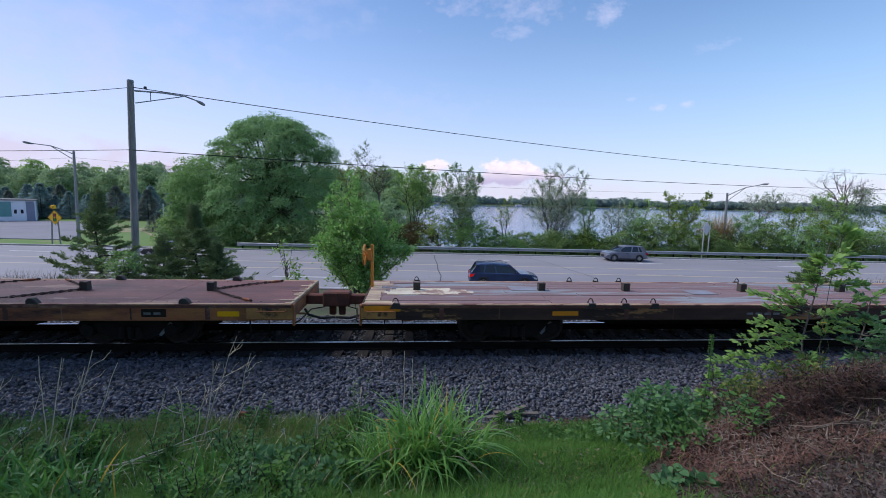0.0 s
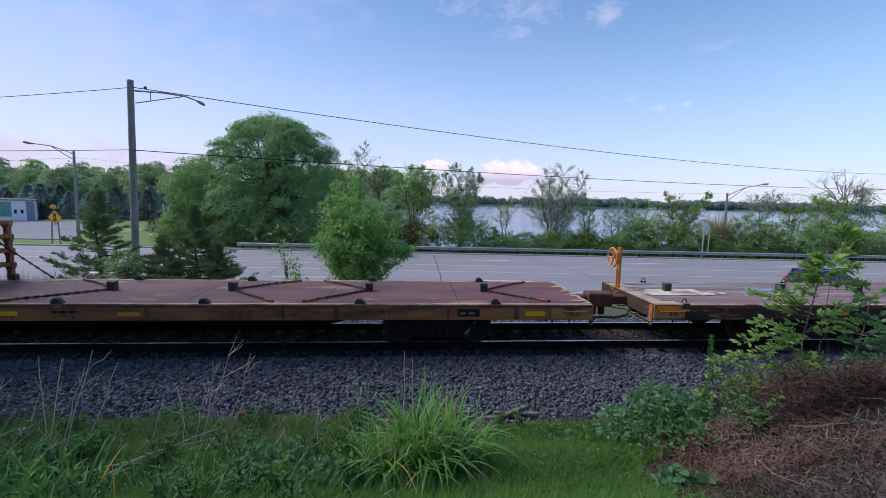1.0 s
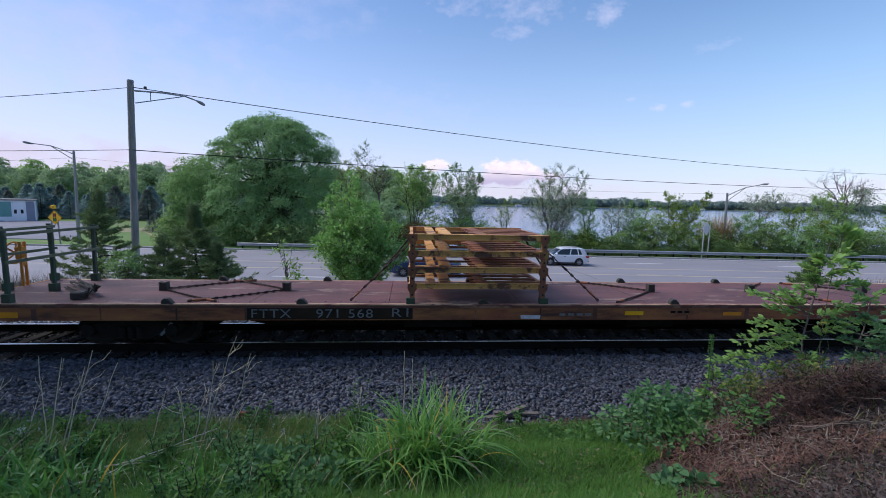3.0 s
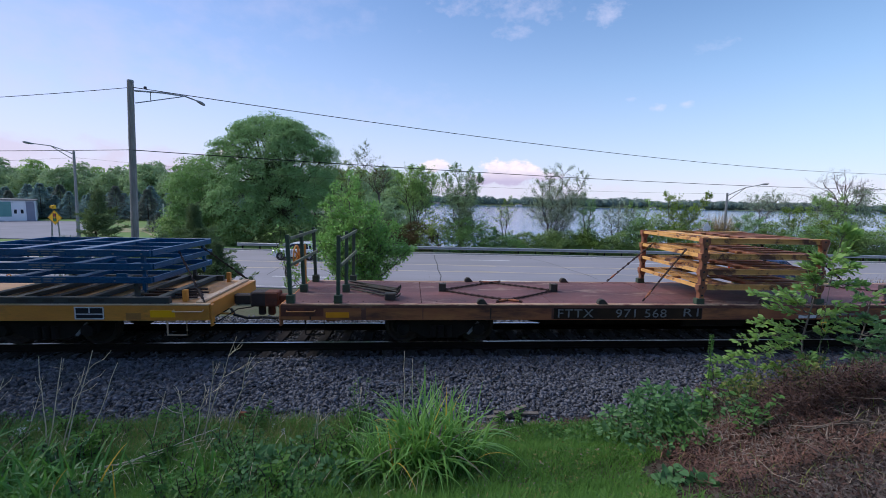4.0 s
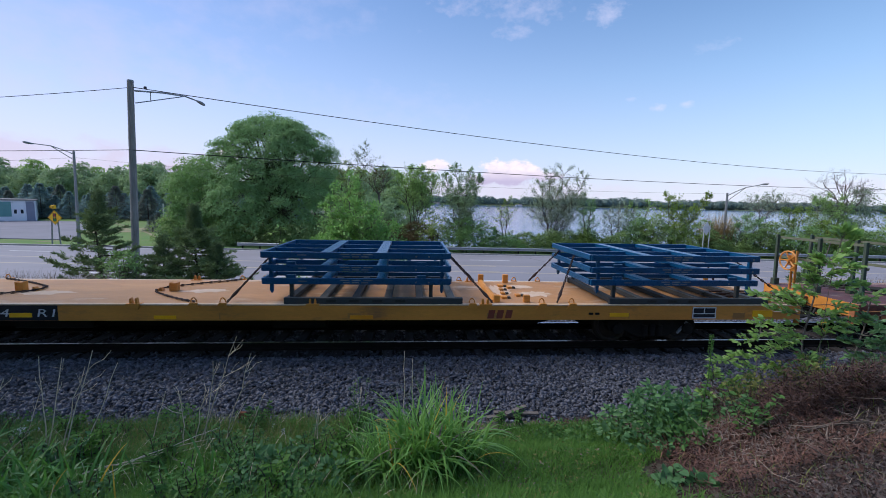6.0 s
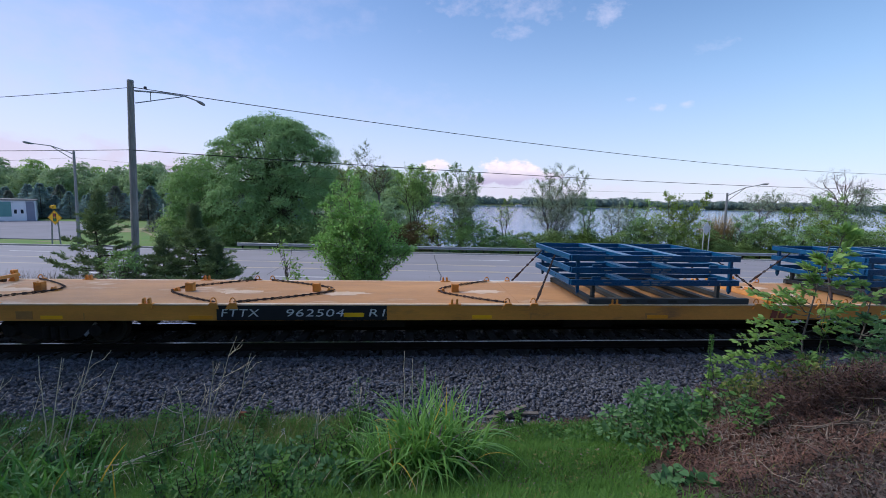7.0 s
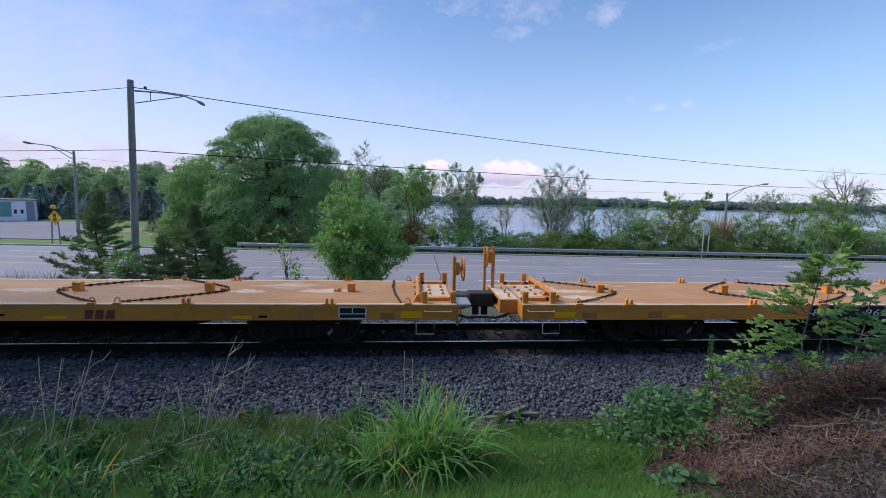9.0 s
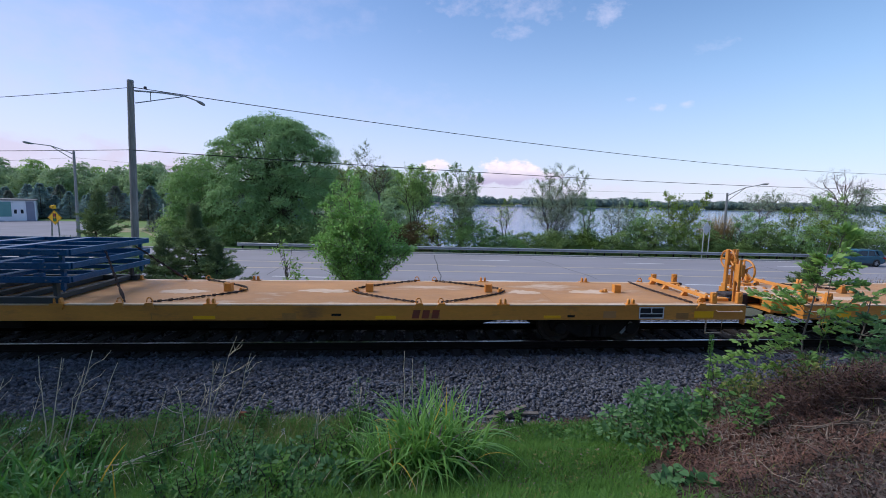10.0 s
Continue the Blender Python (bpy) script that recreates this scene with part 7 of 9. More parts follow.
def bare_tree(u, v, z0, trunk, spread, ln, r, label, seed, leaf_at, leaf_mat, n):
    """A tree with bare forking twigs over sparse leaves."""
    ob = thing("tree", Matrix.Translation(P(u, v, z0)), label, "tree", "shore trees")
    g = np.random.default_rng(seed)
    bb = Buf()
    fork_up(bb, g, Vector((0, 0, -0.3)), Vector((0.03, 0, 1)).normalized(), trunk + 0.3, 0.2, 0)
    for s in spread:
        fork_up(bb, g, Vector((0.1, 0, trunk - 0.3)), Vector((s, g.normal(0, 0.2), 1)).normalized(), ln - 0.2 * abs(s), r, 5)
    part("trunk", bb, M["bark_grey"], ob)
    cc = np.repeat(np.array(leaf_at, float), n // len(leaf_at) + 1, 0)[:n]
    pos = cc + g.normal(0, 0.55, (n, 3)) * np.array([[1.2, 1, 0.6]])
    part("crown", leaf_mesh("crown", pos, g.normal(0, 1, (n, 3)), g.normal(0, 0.5, (n, 3)) + np.array([[0, -0.3, 1]]), 0.24 * g.uniform(0.6, 1.2, n), 0.13, M[leaf_mat]), None, ob)


bare_tree(50.2, 53.5, -2.9, 5.2, (-1.3, -0.75, -0.25, 0.25, 0.7, 1.15), 2.5, 0.13, "half-dead tree with bare grey branches above green leaves", 77,
          [(-1.6, -0.6, 5.4), (2.6, 0, 6.6), (3.2, 0, 7.4), (0.4, -0.8, 4.6), (-2.2, -0.5, 3.8), (2.6, -0.4, 4.4), (2.7, 0, 8.4), (-0.8, -0.5, 3.0), (1.6, -0.6, 3.2), (3.4, -0.2, 5.6)], "leaf_grey", 4200)
bare_tree(-9.8, 62, -3.0, 7.4, (-0.9, -0.35, 0.2, 0.7), 1.9, 0.09, "bare-topped tree with reddish twigs", 78, [(-0.8, 0, 9.2), (0.9, 0, 9.6), (0, 0, 10.4), (0.2, 0, 8.0)], "leaf_rust", 420)

# shrubs along the guardrail
g = np.random.default_rng(5)
shrub_mats = ["leaf_hedge", "leaf_hedge", "leaf_skirt", "leaf_hedge", "leaf_lime", "leaf_skirt"]
u = -9.5
k = 0
while u < 62:
    w = g.uniform(1.5, 2.6)
    h = g.uniform(2.4, 3.4) if u < 22 else g.uniform(3.4, 4.8)
    if 4.8 < u < 10.5:
        h *= 0.72
    if 31.5 < u < 36:
        h *= 0.5
    lm = "leaf_rust" if -7.5 < u < -0.5 and k % 2 else shrub_mats[int(g.integers(0, 6))]
    if -7.5 < u < 5:
        h *= 1.35
    lb = [((0, 0, h * 0.52), (w, w * 0.8, h * 0.42)), ((w * 0.6, -0.3, h * 0.36), (w * 0.7, w * 0.7, h * 0.36)), ((-w * 0.6, 0.2, h * 0.4), (w * 0.7, w * 0.7, h * 0.4)), ((0.2, 0, h * 0.78), (w * 0.5, w * 0.5, h * 0.24))]
    tree("shrub", P(u, 48.6 + g.uniform(-0.4, 1.6), -2.75), h, lb, 105, 46, 0.19, 0.48, lm, "bark", "dense leafy shrub behind the guardrail", 200 + k, 0.07, h * 0.5, "shrub", "roadside shrubs", twig=0.4, hollow=0.2)
    u += w * 1.15
    k += 1
for i in range(24):
    tree("shrub", P(9 + i * 2.15, 48.3 + 0.5 * (i % 2), -2.7), 1.5, [((0, 0, 0.7), (1.35, 0.9, 0.8)), ((0.8, 0.1, 0.5), (0.9, 0.8, 0.6))], 30, 40, 0.2, 0.42, "leaf_hedge", "bark",
         "low leafy growth along the guardrail", 230 + i, 0.04, 0.7, "shrub", "roadside shrubs", twig=0.3, hollow=0.3)
for i in range(11):
    tree("shrub", P(-33 + i * 2.3, 50.2 + (i % 3) * 0.8, -2.6), 2.6, [((0, 0, 1.6), (1.9, 1.4, 1.5)), ((0.9, -0.3, 0.9), (1.3, 1.1, 0.9))], 42, 44, 0.25, 0.55, "leaf_hedge", "bark",
         "dark leafy shrub under the big tree", 260 + i, 0.06, 1.2, "shrub", "roadside shrubs", twig=0.4, hollow=0.2)


# cedars and weeds on the embankment
def cedar(u, v, z0, h, w, seed, label, spread=1.0, split=0.5):
    """Long open lower branches with upturned plumes, and a narrow feathery top of new growth."""
    g = np.random.default_rng(seed)
    ob = thing("cedar", Matrix.Translation(P(u, v, z0)), label, "cedar tree", "embankment cedars")
    b = Buf()
    limb(b, (0, 0, -0.4), (0.1, 0, h * 0.97), 0.085, 0.01, g, 7, 0.01, 6)
    old, tips = [[], []], [[], []]
    nb = int(56 * spread)
    for i in range(nb):
        t = 0.04 + split * (i / nb)
        a = i * 2.4 + g.uniform(-0.6, 0.6)
        ln = w * (1 - 0.8 * t / split) * g.uniform(0.45, 1.15) + 0.1
        s = Vector((0.1 * t, 0, h * t * 0.95))
        d = Vector((math.cos(a), math.sin(a), g.uniform(-0.05, 0.22))).normalized()
        pts = [s, s + d * ln * 0.5 + Vector((0, 0, -0.07 * ln)), s + d * ln + Vector((0, 0, 0.1 * ln))]
        b.tube(pts, [0.028 * (1 - t) + 0.006, 0.012, 0.004], 4)
        for k in range(int(3 + 8 * ln / w)):
            q = 0.2 + 0.8 * g.random() ** 0.7
            c = (pts[0].lerp(pts[1], q * 2) if q < 0.5 else pts[1].lerp(pts[2], q * 2 - 1))
            turn = g.uniform(-1.0, 1.0)
            pd0 = np.array((d.x * math.cos(turn) - d.y * math.sin(turn), d.x * math.sin(turn) + d.y * math.cos(turn), g.uniform(0.1, 0.6)))
            pl = g.uniform(0.18, 0.44)
            m = 38
            along = g.random((m, 1))
            old[0].append(np.array(c)[None] + pd0[None] * along * pl + g.normal(0, 1, (m, 3)) * np.array([[0.05, 0.05, 0.035]]) * (1.2 - along))
            old[1].append(unit(pd0[None] + g.normal(0, 0.55, (m, 3))))
    for i in range(int(150 * spread)):
        t = split * 0.8 + (1 - split * 0.8) * g.random() ** 1.15
        k = (1 - t) / (1 - split * 0.8)
        a = g.uniform(0, 6.28)
        r = w * 0.135 * k ** 0.8 * g.random() ** 0.5
        c = np.array((r * math.cos(a) + 0.1 * t, r * math.sin(a), h * t * 0.95))
        pd0 = np.array((math.cos(a) * 0.6, math.sin(a) * 0.6, 0.8))
        m = 34
        along = g.random((m, 1))
        tips[0].append(c[None] + pd0[None] * along * g.uniform(0.15, 0.34) + g.normal(0, 0.05, (m, 3)))
        tips[1].append(unit(pd0[None] + g.normal(0, 0.5, (m, 3))))
    part("trunk", b, M["bark"], ob)
    for (pos, ax), mt, ln, wd in ((old, "needle", 0.14, 0.036), (tips, "needle_tip", 0.11, 0.024)):
        pos, ax = np.concatenate(pos), np.concatenate(ax)
        n = len(pos)
        part("crown", leaf_mesh("crown", pos, ax, g.normal(0, 1, (n, 3)), ln * g.uniform(0.6, 1.3, n), wd, M[mt]), None, ob)


cedar(-15.75, 19, -1.35, 5.0, 2.35, 301, "dark green feathery cedar on the embankment", 1.15, 0.78)
cedar(-11.6, 19.3, -1.5, 4.5, 2.5, 302, "dark green broad cedar with a feathery top on the embankment", 1.7, 0.72)
cedar(-10.3, 18.8, -1.4, 2.7, 1.9, 303, "small dark green cedar beside a taller one", 0.7, 0.7)
cedar(-12.9, 19.0, -1.4, 3.0, 1.7, 304, "small dark green cedar beside a taller one", 0.65, 0.7)
cedar(14.6, 16.5, -1.0, 2.3, 1.1, 305, "small dark cedar among dry weeds", 0.8, 0.7)


def dry_weeds(u0, u1, v0, v1, n, h, seed, label, mt="dead_pale"):
    g = np.random.default_rng(seed)
    u, v = g.uniform(u0, u1, n), g.uniform(v0, v1, n)
    root = np.array([tuple(P(a, b, 0)) for a, b in zip(u, v)])
    root[:, 2] = [ground_z(a, b) for a, b in zip(root[:, 0], root[:, 1])]
    me = blade_mesh("dry_weeds", root, g.uniform(0, 6.28, n), h * g.uniform(0.5, 1.15, n), g.uniform(0.012, 0.03, n) * (1 if h < 3 else 2.2), g.uniform(0.1, 0.9, n), M[mt], 4, g.uniform(0, 0.3, n))
    tagged(new("dry_weeds", me), label, "weeds", kind="stuff")


dry_weeds(-22, -12.5, 15.2, 17.8, 2400, 1.4, 81, "dry brown weeds at the edge of the embankment")
dry_weeds(14.6, 17.5, 14.8, 16.5, 1500, 1.6, 82, "dry brown weeds at the edge of the embankment")
dry_weeds(-1.0, 0.6, 15.0, 16.0, 40, 1.5, 83, "a few thin dry stems beside the track")
dry_weeds(32.2, 35.0, 50.6, 52.4, 1500, 5.0, 84, "tan dry reeds at the lake shore", "reed")
for i, (u, v, h) in enumerate(((2.3, 15.2, 1.1), (3.0, 15.0, 0.9), (8.3, 15.0, 1.2), (9.2, 15.1, 1.1), (10.0, 15.0, 1.0), (-3.2, 15.4, 1.2))):
    tree("shrub", P(u, v, -0.95), h, [((0, 0, h * 0.7), (0.35, 0.3, h * 0.35)), ((0.3, 0, h * 0.45), (0.3, 0.3, h * 0.3))], 9, 8, 0.1, 0.12, "leaf_mid", "bark", "sparse green weed at the edge of the stones", 320 + i, 0.012, h * 0.6, "weed", twig=1.0)
tree("shrub", P(-13.6, 17.6, -1.1), 2.2, [((0, 0, 1.2), (0.7, 0.6, 0.9)), ((0.3, 0, 1.8), (0.5, 0.4, 0.5))], 34, 30, 0.12, 0.24, "leaf_skirt", "bark", "bright green leafy shrub between the cedars", 310, 0.03, 1.2, "shrub", twig=0.7)
tree("shrub", P(-6.3, 16.8, -1.0), 2.6, [((0, 0, 1.6), (0.5, 0.4, 0.9)), ((0.4, 0, 0.9), (0.5, 0.5, 0.6)), ((-0.3, 0, 2.5), (0.3, 0.3, 0.8))], 26, 14, 0.13, 0.18, "leaf_mid", "bark", "thin bare-stemmed shrub on the embankment", 311, 0.03, 1.8, "shrub", twig=1.0)

# far row of trees on the land beyond the lot
g = np.random.default_rng(9)
proto = []
for i, lm in enumerate(("leaf_row", "leaf_row", "leaf_mid")):
    lb = lobe_set(80 + i, 11, 4.2, 4.5, 12.5, 3.2, 0.85)
    proto.append(tree("tree", P(-190 + i * 14, 150, ROAD_Z), 15, lb, 130, 42, 0.8, 1.5, lm, "bark", "full green tree in a far row beyond the lot", 90 + i, 0.3, 7, "tree", "far tree row", twig=0.15))
for i in range(44):
    p = P(-182 + i * 4.0 + g.uniform(-2, 2), 122 + 16 * (i % 3) + g.uniform(-4, 4), ROAD_Z)
    s = g.uniform(0.82, 1.12) * (1.0 if i % 3 else 0.85)
    copy_thing(proto[i % 3], Matrix.Translation(p) @ Matrix.Rotation(g.uniform(0, 6.28), 4, "Z") @ Matrix.Diagonal((s, s, s * g.uniform(0.85, 1.1), 1)))


def spruce(at, h, w, lm, seed):
    g = np.random.default_rng(seed)
    ob = thing("spruce", Matrix.Translation(at), "conical blue-green spruce in a row" if lm == "needle_blue" else "conical dark spruce in a row", "spruce tree", "spruce row")
    b = Buf().tube([(0, 0, -0.2), (0, 0, h)], [0.14, 0.02], 6)
    part("trunk", b, M["bark"], ob)
    n = 2600
    t = g.random(n) ** 1.25
    a = g.uniform(0, 6.28, n)
    tier = 0.7 + 0.3 * np.sin(t * 44 + 3 * np.sin(a * 3 + t * 9))
    r = w * (1 - t) * tier * (0.6 + 0.4 * g.random(n)) + 0.05
    pos = np.stack([r * np.cos(a), r * np.sin(a), 0.2 + h * t], 1)
    ax = np.stack([np.cos(a), np.sin(a), g.uniform(-0.5, 0.1, n)], 1)
    part("crown", leaf_mesh("crown", pos, ax, g.normal(0, 0.4, (n, 3)) + np.array([[0, 0, 1]]), 0.5 * g.uniform(0.6, 1.2, n), 0.2, M[lm]), None, ob)
    return ob


sp = [spruce(P(-110, 98, ROAD_Z), 6.4, 4.0, "needle_blue", 1), spruce(P(-106.5, 99, ROAD_Z), 6.4, 4.0, "needle_dark", 2)]
for i in range(42):
    k = 1 if i in (3, 4, 9, 13, 18, 22, 25, 26, 27, 28, 29, 30, 33, 36, 38) else 0
    s = g.uniform(0.7, 1.2)
    copy_thing(sp[k], Matrix.Translation(P(-106 + i * 1.75 + g.uniform(-0.5, 0.5), (96, 100.5)[i % 2] + g.uniform(-1.2, 1.2), ROAD_Z)) @ Matrix.Rotation(g.uniform(0, 6), 4, "Z") @ Matrix.Diagonal((s, s, s, 1)))
for u, v, k in ((-48.4, 71, 0.42), (-46.0, 66, 0.36), (-39.2, 71, 0.5), (-36.5, 68, 0.46)):
    copy_thing(sp[1], Matrix.Translation(P(u, v, ROAD_Z)) @ Matrix.Rotation(u, 4, "Z") @ Matrix.Diagonal((k, k, k, 1)))


# wooded far shore of the lake
def far_woods(name, v, u0, u1, h, seed, count):
    g = np.random.default_rng(seed)
    pos, out = [], []
    for i in range(count):
        u = g.uniform(u0, u1)
        hh = h * g.uniform(0.45, 0.95) * (0.85 + 0.45 * noise.noise(Vector((u * 0.012, seed, 0))) + 0.2 * noise.noise(Vector((u * 0.06, seed, 4))))
        w = hh * g.uniform(0.35, 0.6)
        m = 60
        d = unit(g.normal(0, 1, (m, 3)) + np.array([[0, -0.5, 0.3]]))
        p = P(u, v + g.uniform(0, 45), LAKE_Z + 0.8)
        pos.append(np.array([[p.x, p.y, p.z + hh * 0.48]]) + d * np.array([[w, w, hh * 0.5]]) * (0.82 + 0.18 * g.random((m, 1))))
        out.append(d)
    pos, out = np.concatenate(pos), np.concatenate(out)
    n = len(pos)
    ax = np.cross(out, g.normal(0, 1, (n, 3)))
    me = leaf_mesh("woods", pos - unit(ax) * 1.6, ax, out + g.normal(0, 0.15, (n, 3)), 3.6 * g.uniform(0.7, 1.2, n), 3.0, M["leaf_far_hazed"], 0.04)
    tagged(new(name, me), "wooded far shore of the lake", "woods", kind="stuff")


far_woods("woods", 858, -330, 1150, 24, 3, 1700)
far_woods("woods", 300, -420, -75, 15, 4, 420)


# unseen leaf mass added behind the camera to block sky light from there
g = np.random.default_rng(71)
n = 9000
bp = np.stack([g.uniform(-48, 52, n), g.uniform(-24, -13, n), g.uniform(1.5, 12, n)], 1)
bp[:, 2] *= 0.75 + 0.25 * np.sin(bp[:, 0] * 0.6) * np.cos(bp[:, 0] * 0.23)
tagged(new("woods", leaf_mesh("woods", bp, g.normal(0, 1, (n, 3)), g.normal(0, 1, (n, 3)), 1.3 * g.uniform(0.6, 1.2, n), 0.9, M["leaf_big"])), "unseen mass of leaves added behind to block the sky", "woods", kind="stuff")


# unseen tree added left of the view, its crown shades ballast and deck
tree("tree", (-17.0, 5.4, ground_z(-17, 5.4)), 15, [((0.5, 2.6, 12.4), (5.4, 4.6, 3.6)), ((-2.5, 0, 9.5), (4.2, 4, 3.2)), ((2.2, 1.0, 8.6), (3.4, 3.2, 2.6)), ((-1, 1, 15.0), (3.6, 3.6, 2.4)), ((2.4, 3.6, 10.4), (3.6, 3.6, 3.2)), ((0.8, 2.4, 6.2), (3.0, 2.6, 2.6)), ((1.6, 5.6, 8.4), (2.8, 2.6, 2.6))], 190, 50, 0.42, 1.0, "leaf_big", "bark",
     "unseen tall broad tree added on the bank to shade the track", 97, 0.32, 8, twig=0.25, hollow=0.2)


def cottage(u, v, s, m):
    ob = thing("house", Matrix.Translation(P(u, v, LAKE_Z - 1.6)), "small pale house on the far lake shore", "house", "far shore houses")
    part("wall", Buf().box(-6 * s, 6 * s, -4, 4, 0, 3.4), M[m], ob)
    part("roof", Buf().prism([(-4.6, 3.3), (4.6, 3.3), (0, 5.8)], -6.5 * s, 6.5 * s, "x"), M["roof_grey"], ob)
    for x in (-3, 0.5, 3):
        part("window", Buf().box(x * s - 0.7, x * s + 0.7, -4.06, -3.98, 1.4, 2.8), M["car_glass"], ob)


for u, s, m in ((-15, 1.0, "wall_white"), (62, 0.8, "wall_grey"), (150, 1.0, "wall_white"), (240, 0.7, "wall_grey"), (420, 0.9, "wall_white"), (520, 0.8, "wall_white"), (640, 0.9, "wall_grey"), (868, 1.3, "wall_white"), (910, 1.0, "wall_white")):
    cottage(u, 850, s, m)

# ---- vehicles ----
def loft(sections):
    n = len(sections[0])
    vs = [p for s in sections for p in s]
    fs = []
    for i in range(len(sections) - 1):
        for k in range(n):
            fs.append((i * n + k, i * n + (k + 1) % n, (i + 1) * n + (k + 1) % n, (i + 1) * n + k))
    fs.append(tuple(range(n))[::-1])
    fs.append(tuple((len(sections) - 1) * n + k for k in range(n)))
    return Buf().add(vs, fs)


ROAD_WHEELS = []


def vehicle(name, label, paint, L=4.7, H=1.68, W=1.86, bed=False, rails=True, lit=False, sedan=False):
    """A car with its nose towards +x in its own space, standing on z = 0."""
    car = thing(name, pose(0, 0, 0), label, "pickup truck" if bed else "car", "road traffic")
    h, w = L / 2, W / 2
    belt = H * 0.635
    stations = [(-h, 0.45, belt * 0.86, 0.86), (-h + 0.06, 0.34, belt * 0.95, 0.95), (-h + 0.5, 0.24, belt, 1.0), (-h * 0.4, 0.22, belt * 0.99, 1.0), (h * 0.2, 0.22, belt * 0.97, 1.0), (h * 0.42, 0.22, belt * 0.96, 1.0),
                (h * 0.62, 0.24, belt * 0.94, 0.98), (h * 0.85, 0.26, belt * 0.89, 0.95), (h - 0.08, 0.32, belt * 0.8, 0.88), (h, 0.40, belt * 0.66, 0.82)]
    secs = []
    for x, zb, zt, k in stations:
        y = w * k
        m = (zb + zt) / 2
        secs.append([(x, -y * 0.93, zb), (x, -y, zb + 0.12), (x, -y, m + 0.08), (x, -y * 0.965, zt - 0.05), (x, -y * 0.90, zt), (x, y * 0.90, zt), (x, y * 0.965, zt - 0.05), (x, y, m + 0.08), (x, y, zb + 0.12), (x, y * 0.93, zb)])
    body = part("body", loft(secs), M[paint], car, "glossy painted body")
    rear, front = (-h * 0.12 if bed else -h + (0.5 if sedan else 0.14)), h * 0.46
    top0, top1 = (rear + 0.2 if bed else rear + (0.85 if sedan else 0.42)), h * 0.10
    zt = belt * 0.98

    def ring(x, y, z):
        return [(x, -y, z), (x, y, z)]
    cabin = [(rear, zt), (top0, H - 0.04), ((top0 + top1) / 2, H), (top1, H - 0.05), (front, belt * 0.95)]
    secs = []
    low = [(rear, w * 0.90), (top0, w * 0.90), ((top0 + top1) / 2, w * 0.91), (top1, w * 0.91), (front, w * 0.88)]
    for (x, z), (xl, yl) in zip(cabin, low):
        t = max(0.0, (z - zt) / (H - zt))
        yt = yl * (1 - 0.17 * t)
        secs.append([(x, -yl, zt - 0.05), (x, -yt, max(z - 0.06, zt - 0.02)), (x, -yt * 0.9, max(z - 0.03, zt)), (x, yt * 0.9, max(z - 0.03, zt)), (x, yt, max(z - 0.06, zt - 0.02)), (x, yl, zt - 0.05)])
    part("windows", loft(secs), M["car_glass"], car, "dark tinted windows")
    rsec = []
    for (x, z) in [(top0 - 0.08, H - 0.075), (top0 + 0.1, H - 0.03), ((top0 + top1) / 2, H + 0.005), (top1 - 0.05, H - 0.035), (top1 + 0.12, H - 0.10)]:
        y = w * 0.77
        rsec.append([(x, -y * 1.03, z - 0.10), (x, -y * 0.98, z - 0.03), (x, -y * 0.8, z + 0.012), (x, y * 0.8, z + 0.012), (x, y * 0.98, z - 0.03), (x, y * 1.03, z - 0.10)])
    roof = part("roof", loft(rsec), M[paint], car)
    if rails and not bed:
        for s in (-1, 1):
            part("roof_rail", Buf().tube([(top0, s * w * 0.66, H), (top0 + 0.1, s * w * 0.66, H + 0.05), (top1 - 0.2, s * w * 0.66, H + 0.05), (top1 - 0.1, s * w * 0.66, H)], 0.015, 5), M["trim"], roof)
    for s in (-1, 1):
        y0, y1 = s * w * 0.915, s * w * 0.765
        for xa, xb in ((rear + 0.10, top0 - 0.02), (front - 0.03, top1 + 0.05), ((rear + front) / 2 + 0.05, (top0 + top1) / 2 + 0.1), ((rear + (rear + front) / 2) / 2, (top0 + (top0 + top1) / 2) / 2)):
            part("pillar", Buf().beam((xa, y0, zt - 0.02), (xb, y1, H - 0.07), 0.07, 0.03, (0, 1, 0)), M[paint], car)
        if not bed:
            part("rear_pillar", Buf().prism([(rear - 0.02, zt - 0.04), (rear + 0.42, zt - 0.04), (top0 + 0.26, H - 0.09), (top0 - 0.1, H - 0.09)], s * w * 0.80, s * w * 0.922), M[paint], car)
        part("mirror", Buf().box(front - 0.32, front - 0.18, s * (w + 0.02) - 0.09, s * (w + 0.02) + 0.09, zt, zt + 0.14), M[paint], car, bevel=0.03)
        part("headlight", Buf().prism([(h - 0.42, belt * 0.80), (h - 0.10, belt * 0.70), (h - 0.07, belt * 0.58), (h - 0.32, belt * 0.64)], s * w * 0.86 - 0.07, s * w * 0.86 + 0.09), M["head_light"], car, "clear headlight")
        part("taillight", Buf().prism([(-h - 0.02, belt * 0.70), (-h - 0.02, belt * 0.88), (-h + 0.34, belt * 0.92), (-h + 0.2, belt * 0.74)], s * w * 0.88 - 0.13, s * w * 0.88 + (0.124 if lit else 0.115)), M["tail_light_lit" if lit else "tail_light"], car, "red taillight")
        part("door_handle", Buf().box(-0.1, 0.1, s * w + (-0.005 if s > 0 else -0.02), s * w + (0.02 if s > 0 else 0.005), belt * 0.82, belt * 0.86), M["trim"], car)
        part("sill_trim", Buf().box(-h * 0.6, h * 0.6, s * w * 0.985 - 0.02, s * w * 0.985 + 0.02, 0.2, 0.34), M["trim"], car)
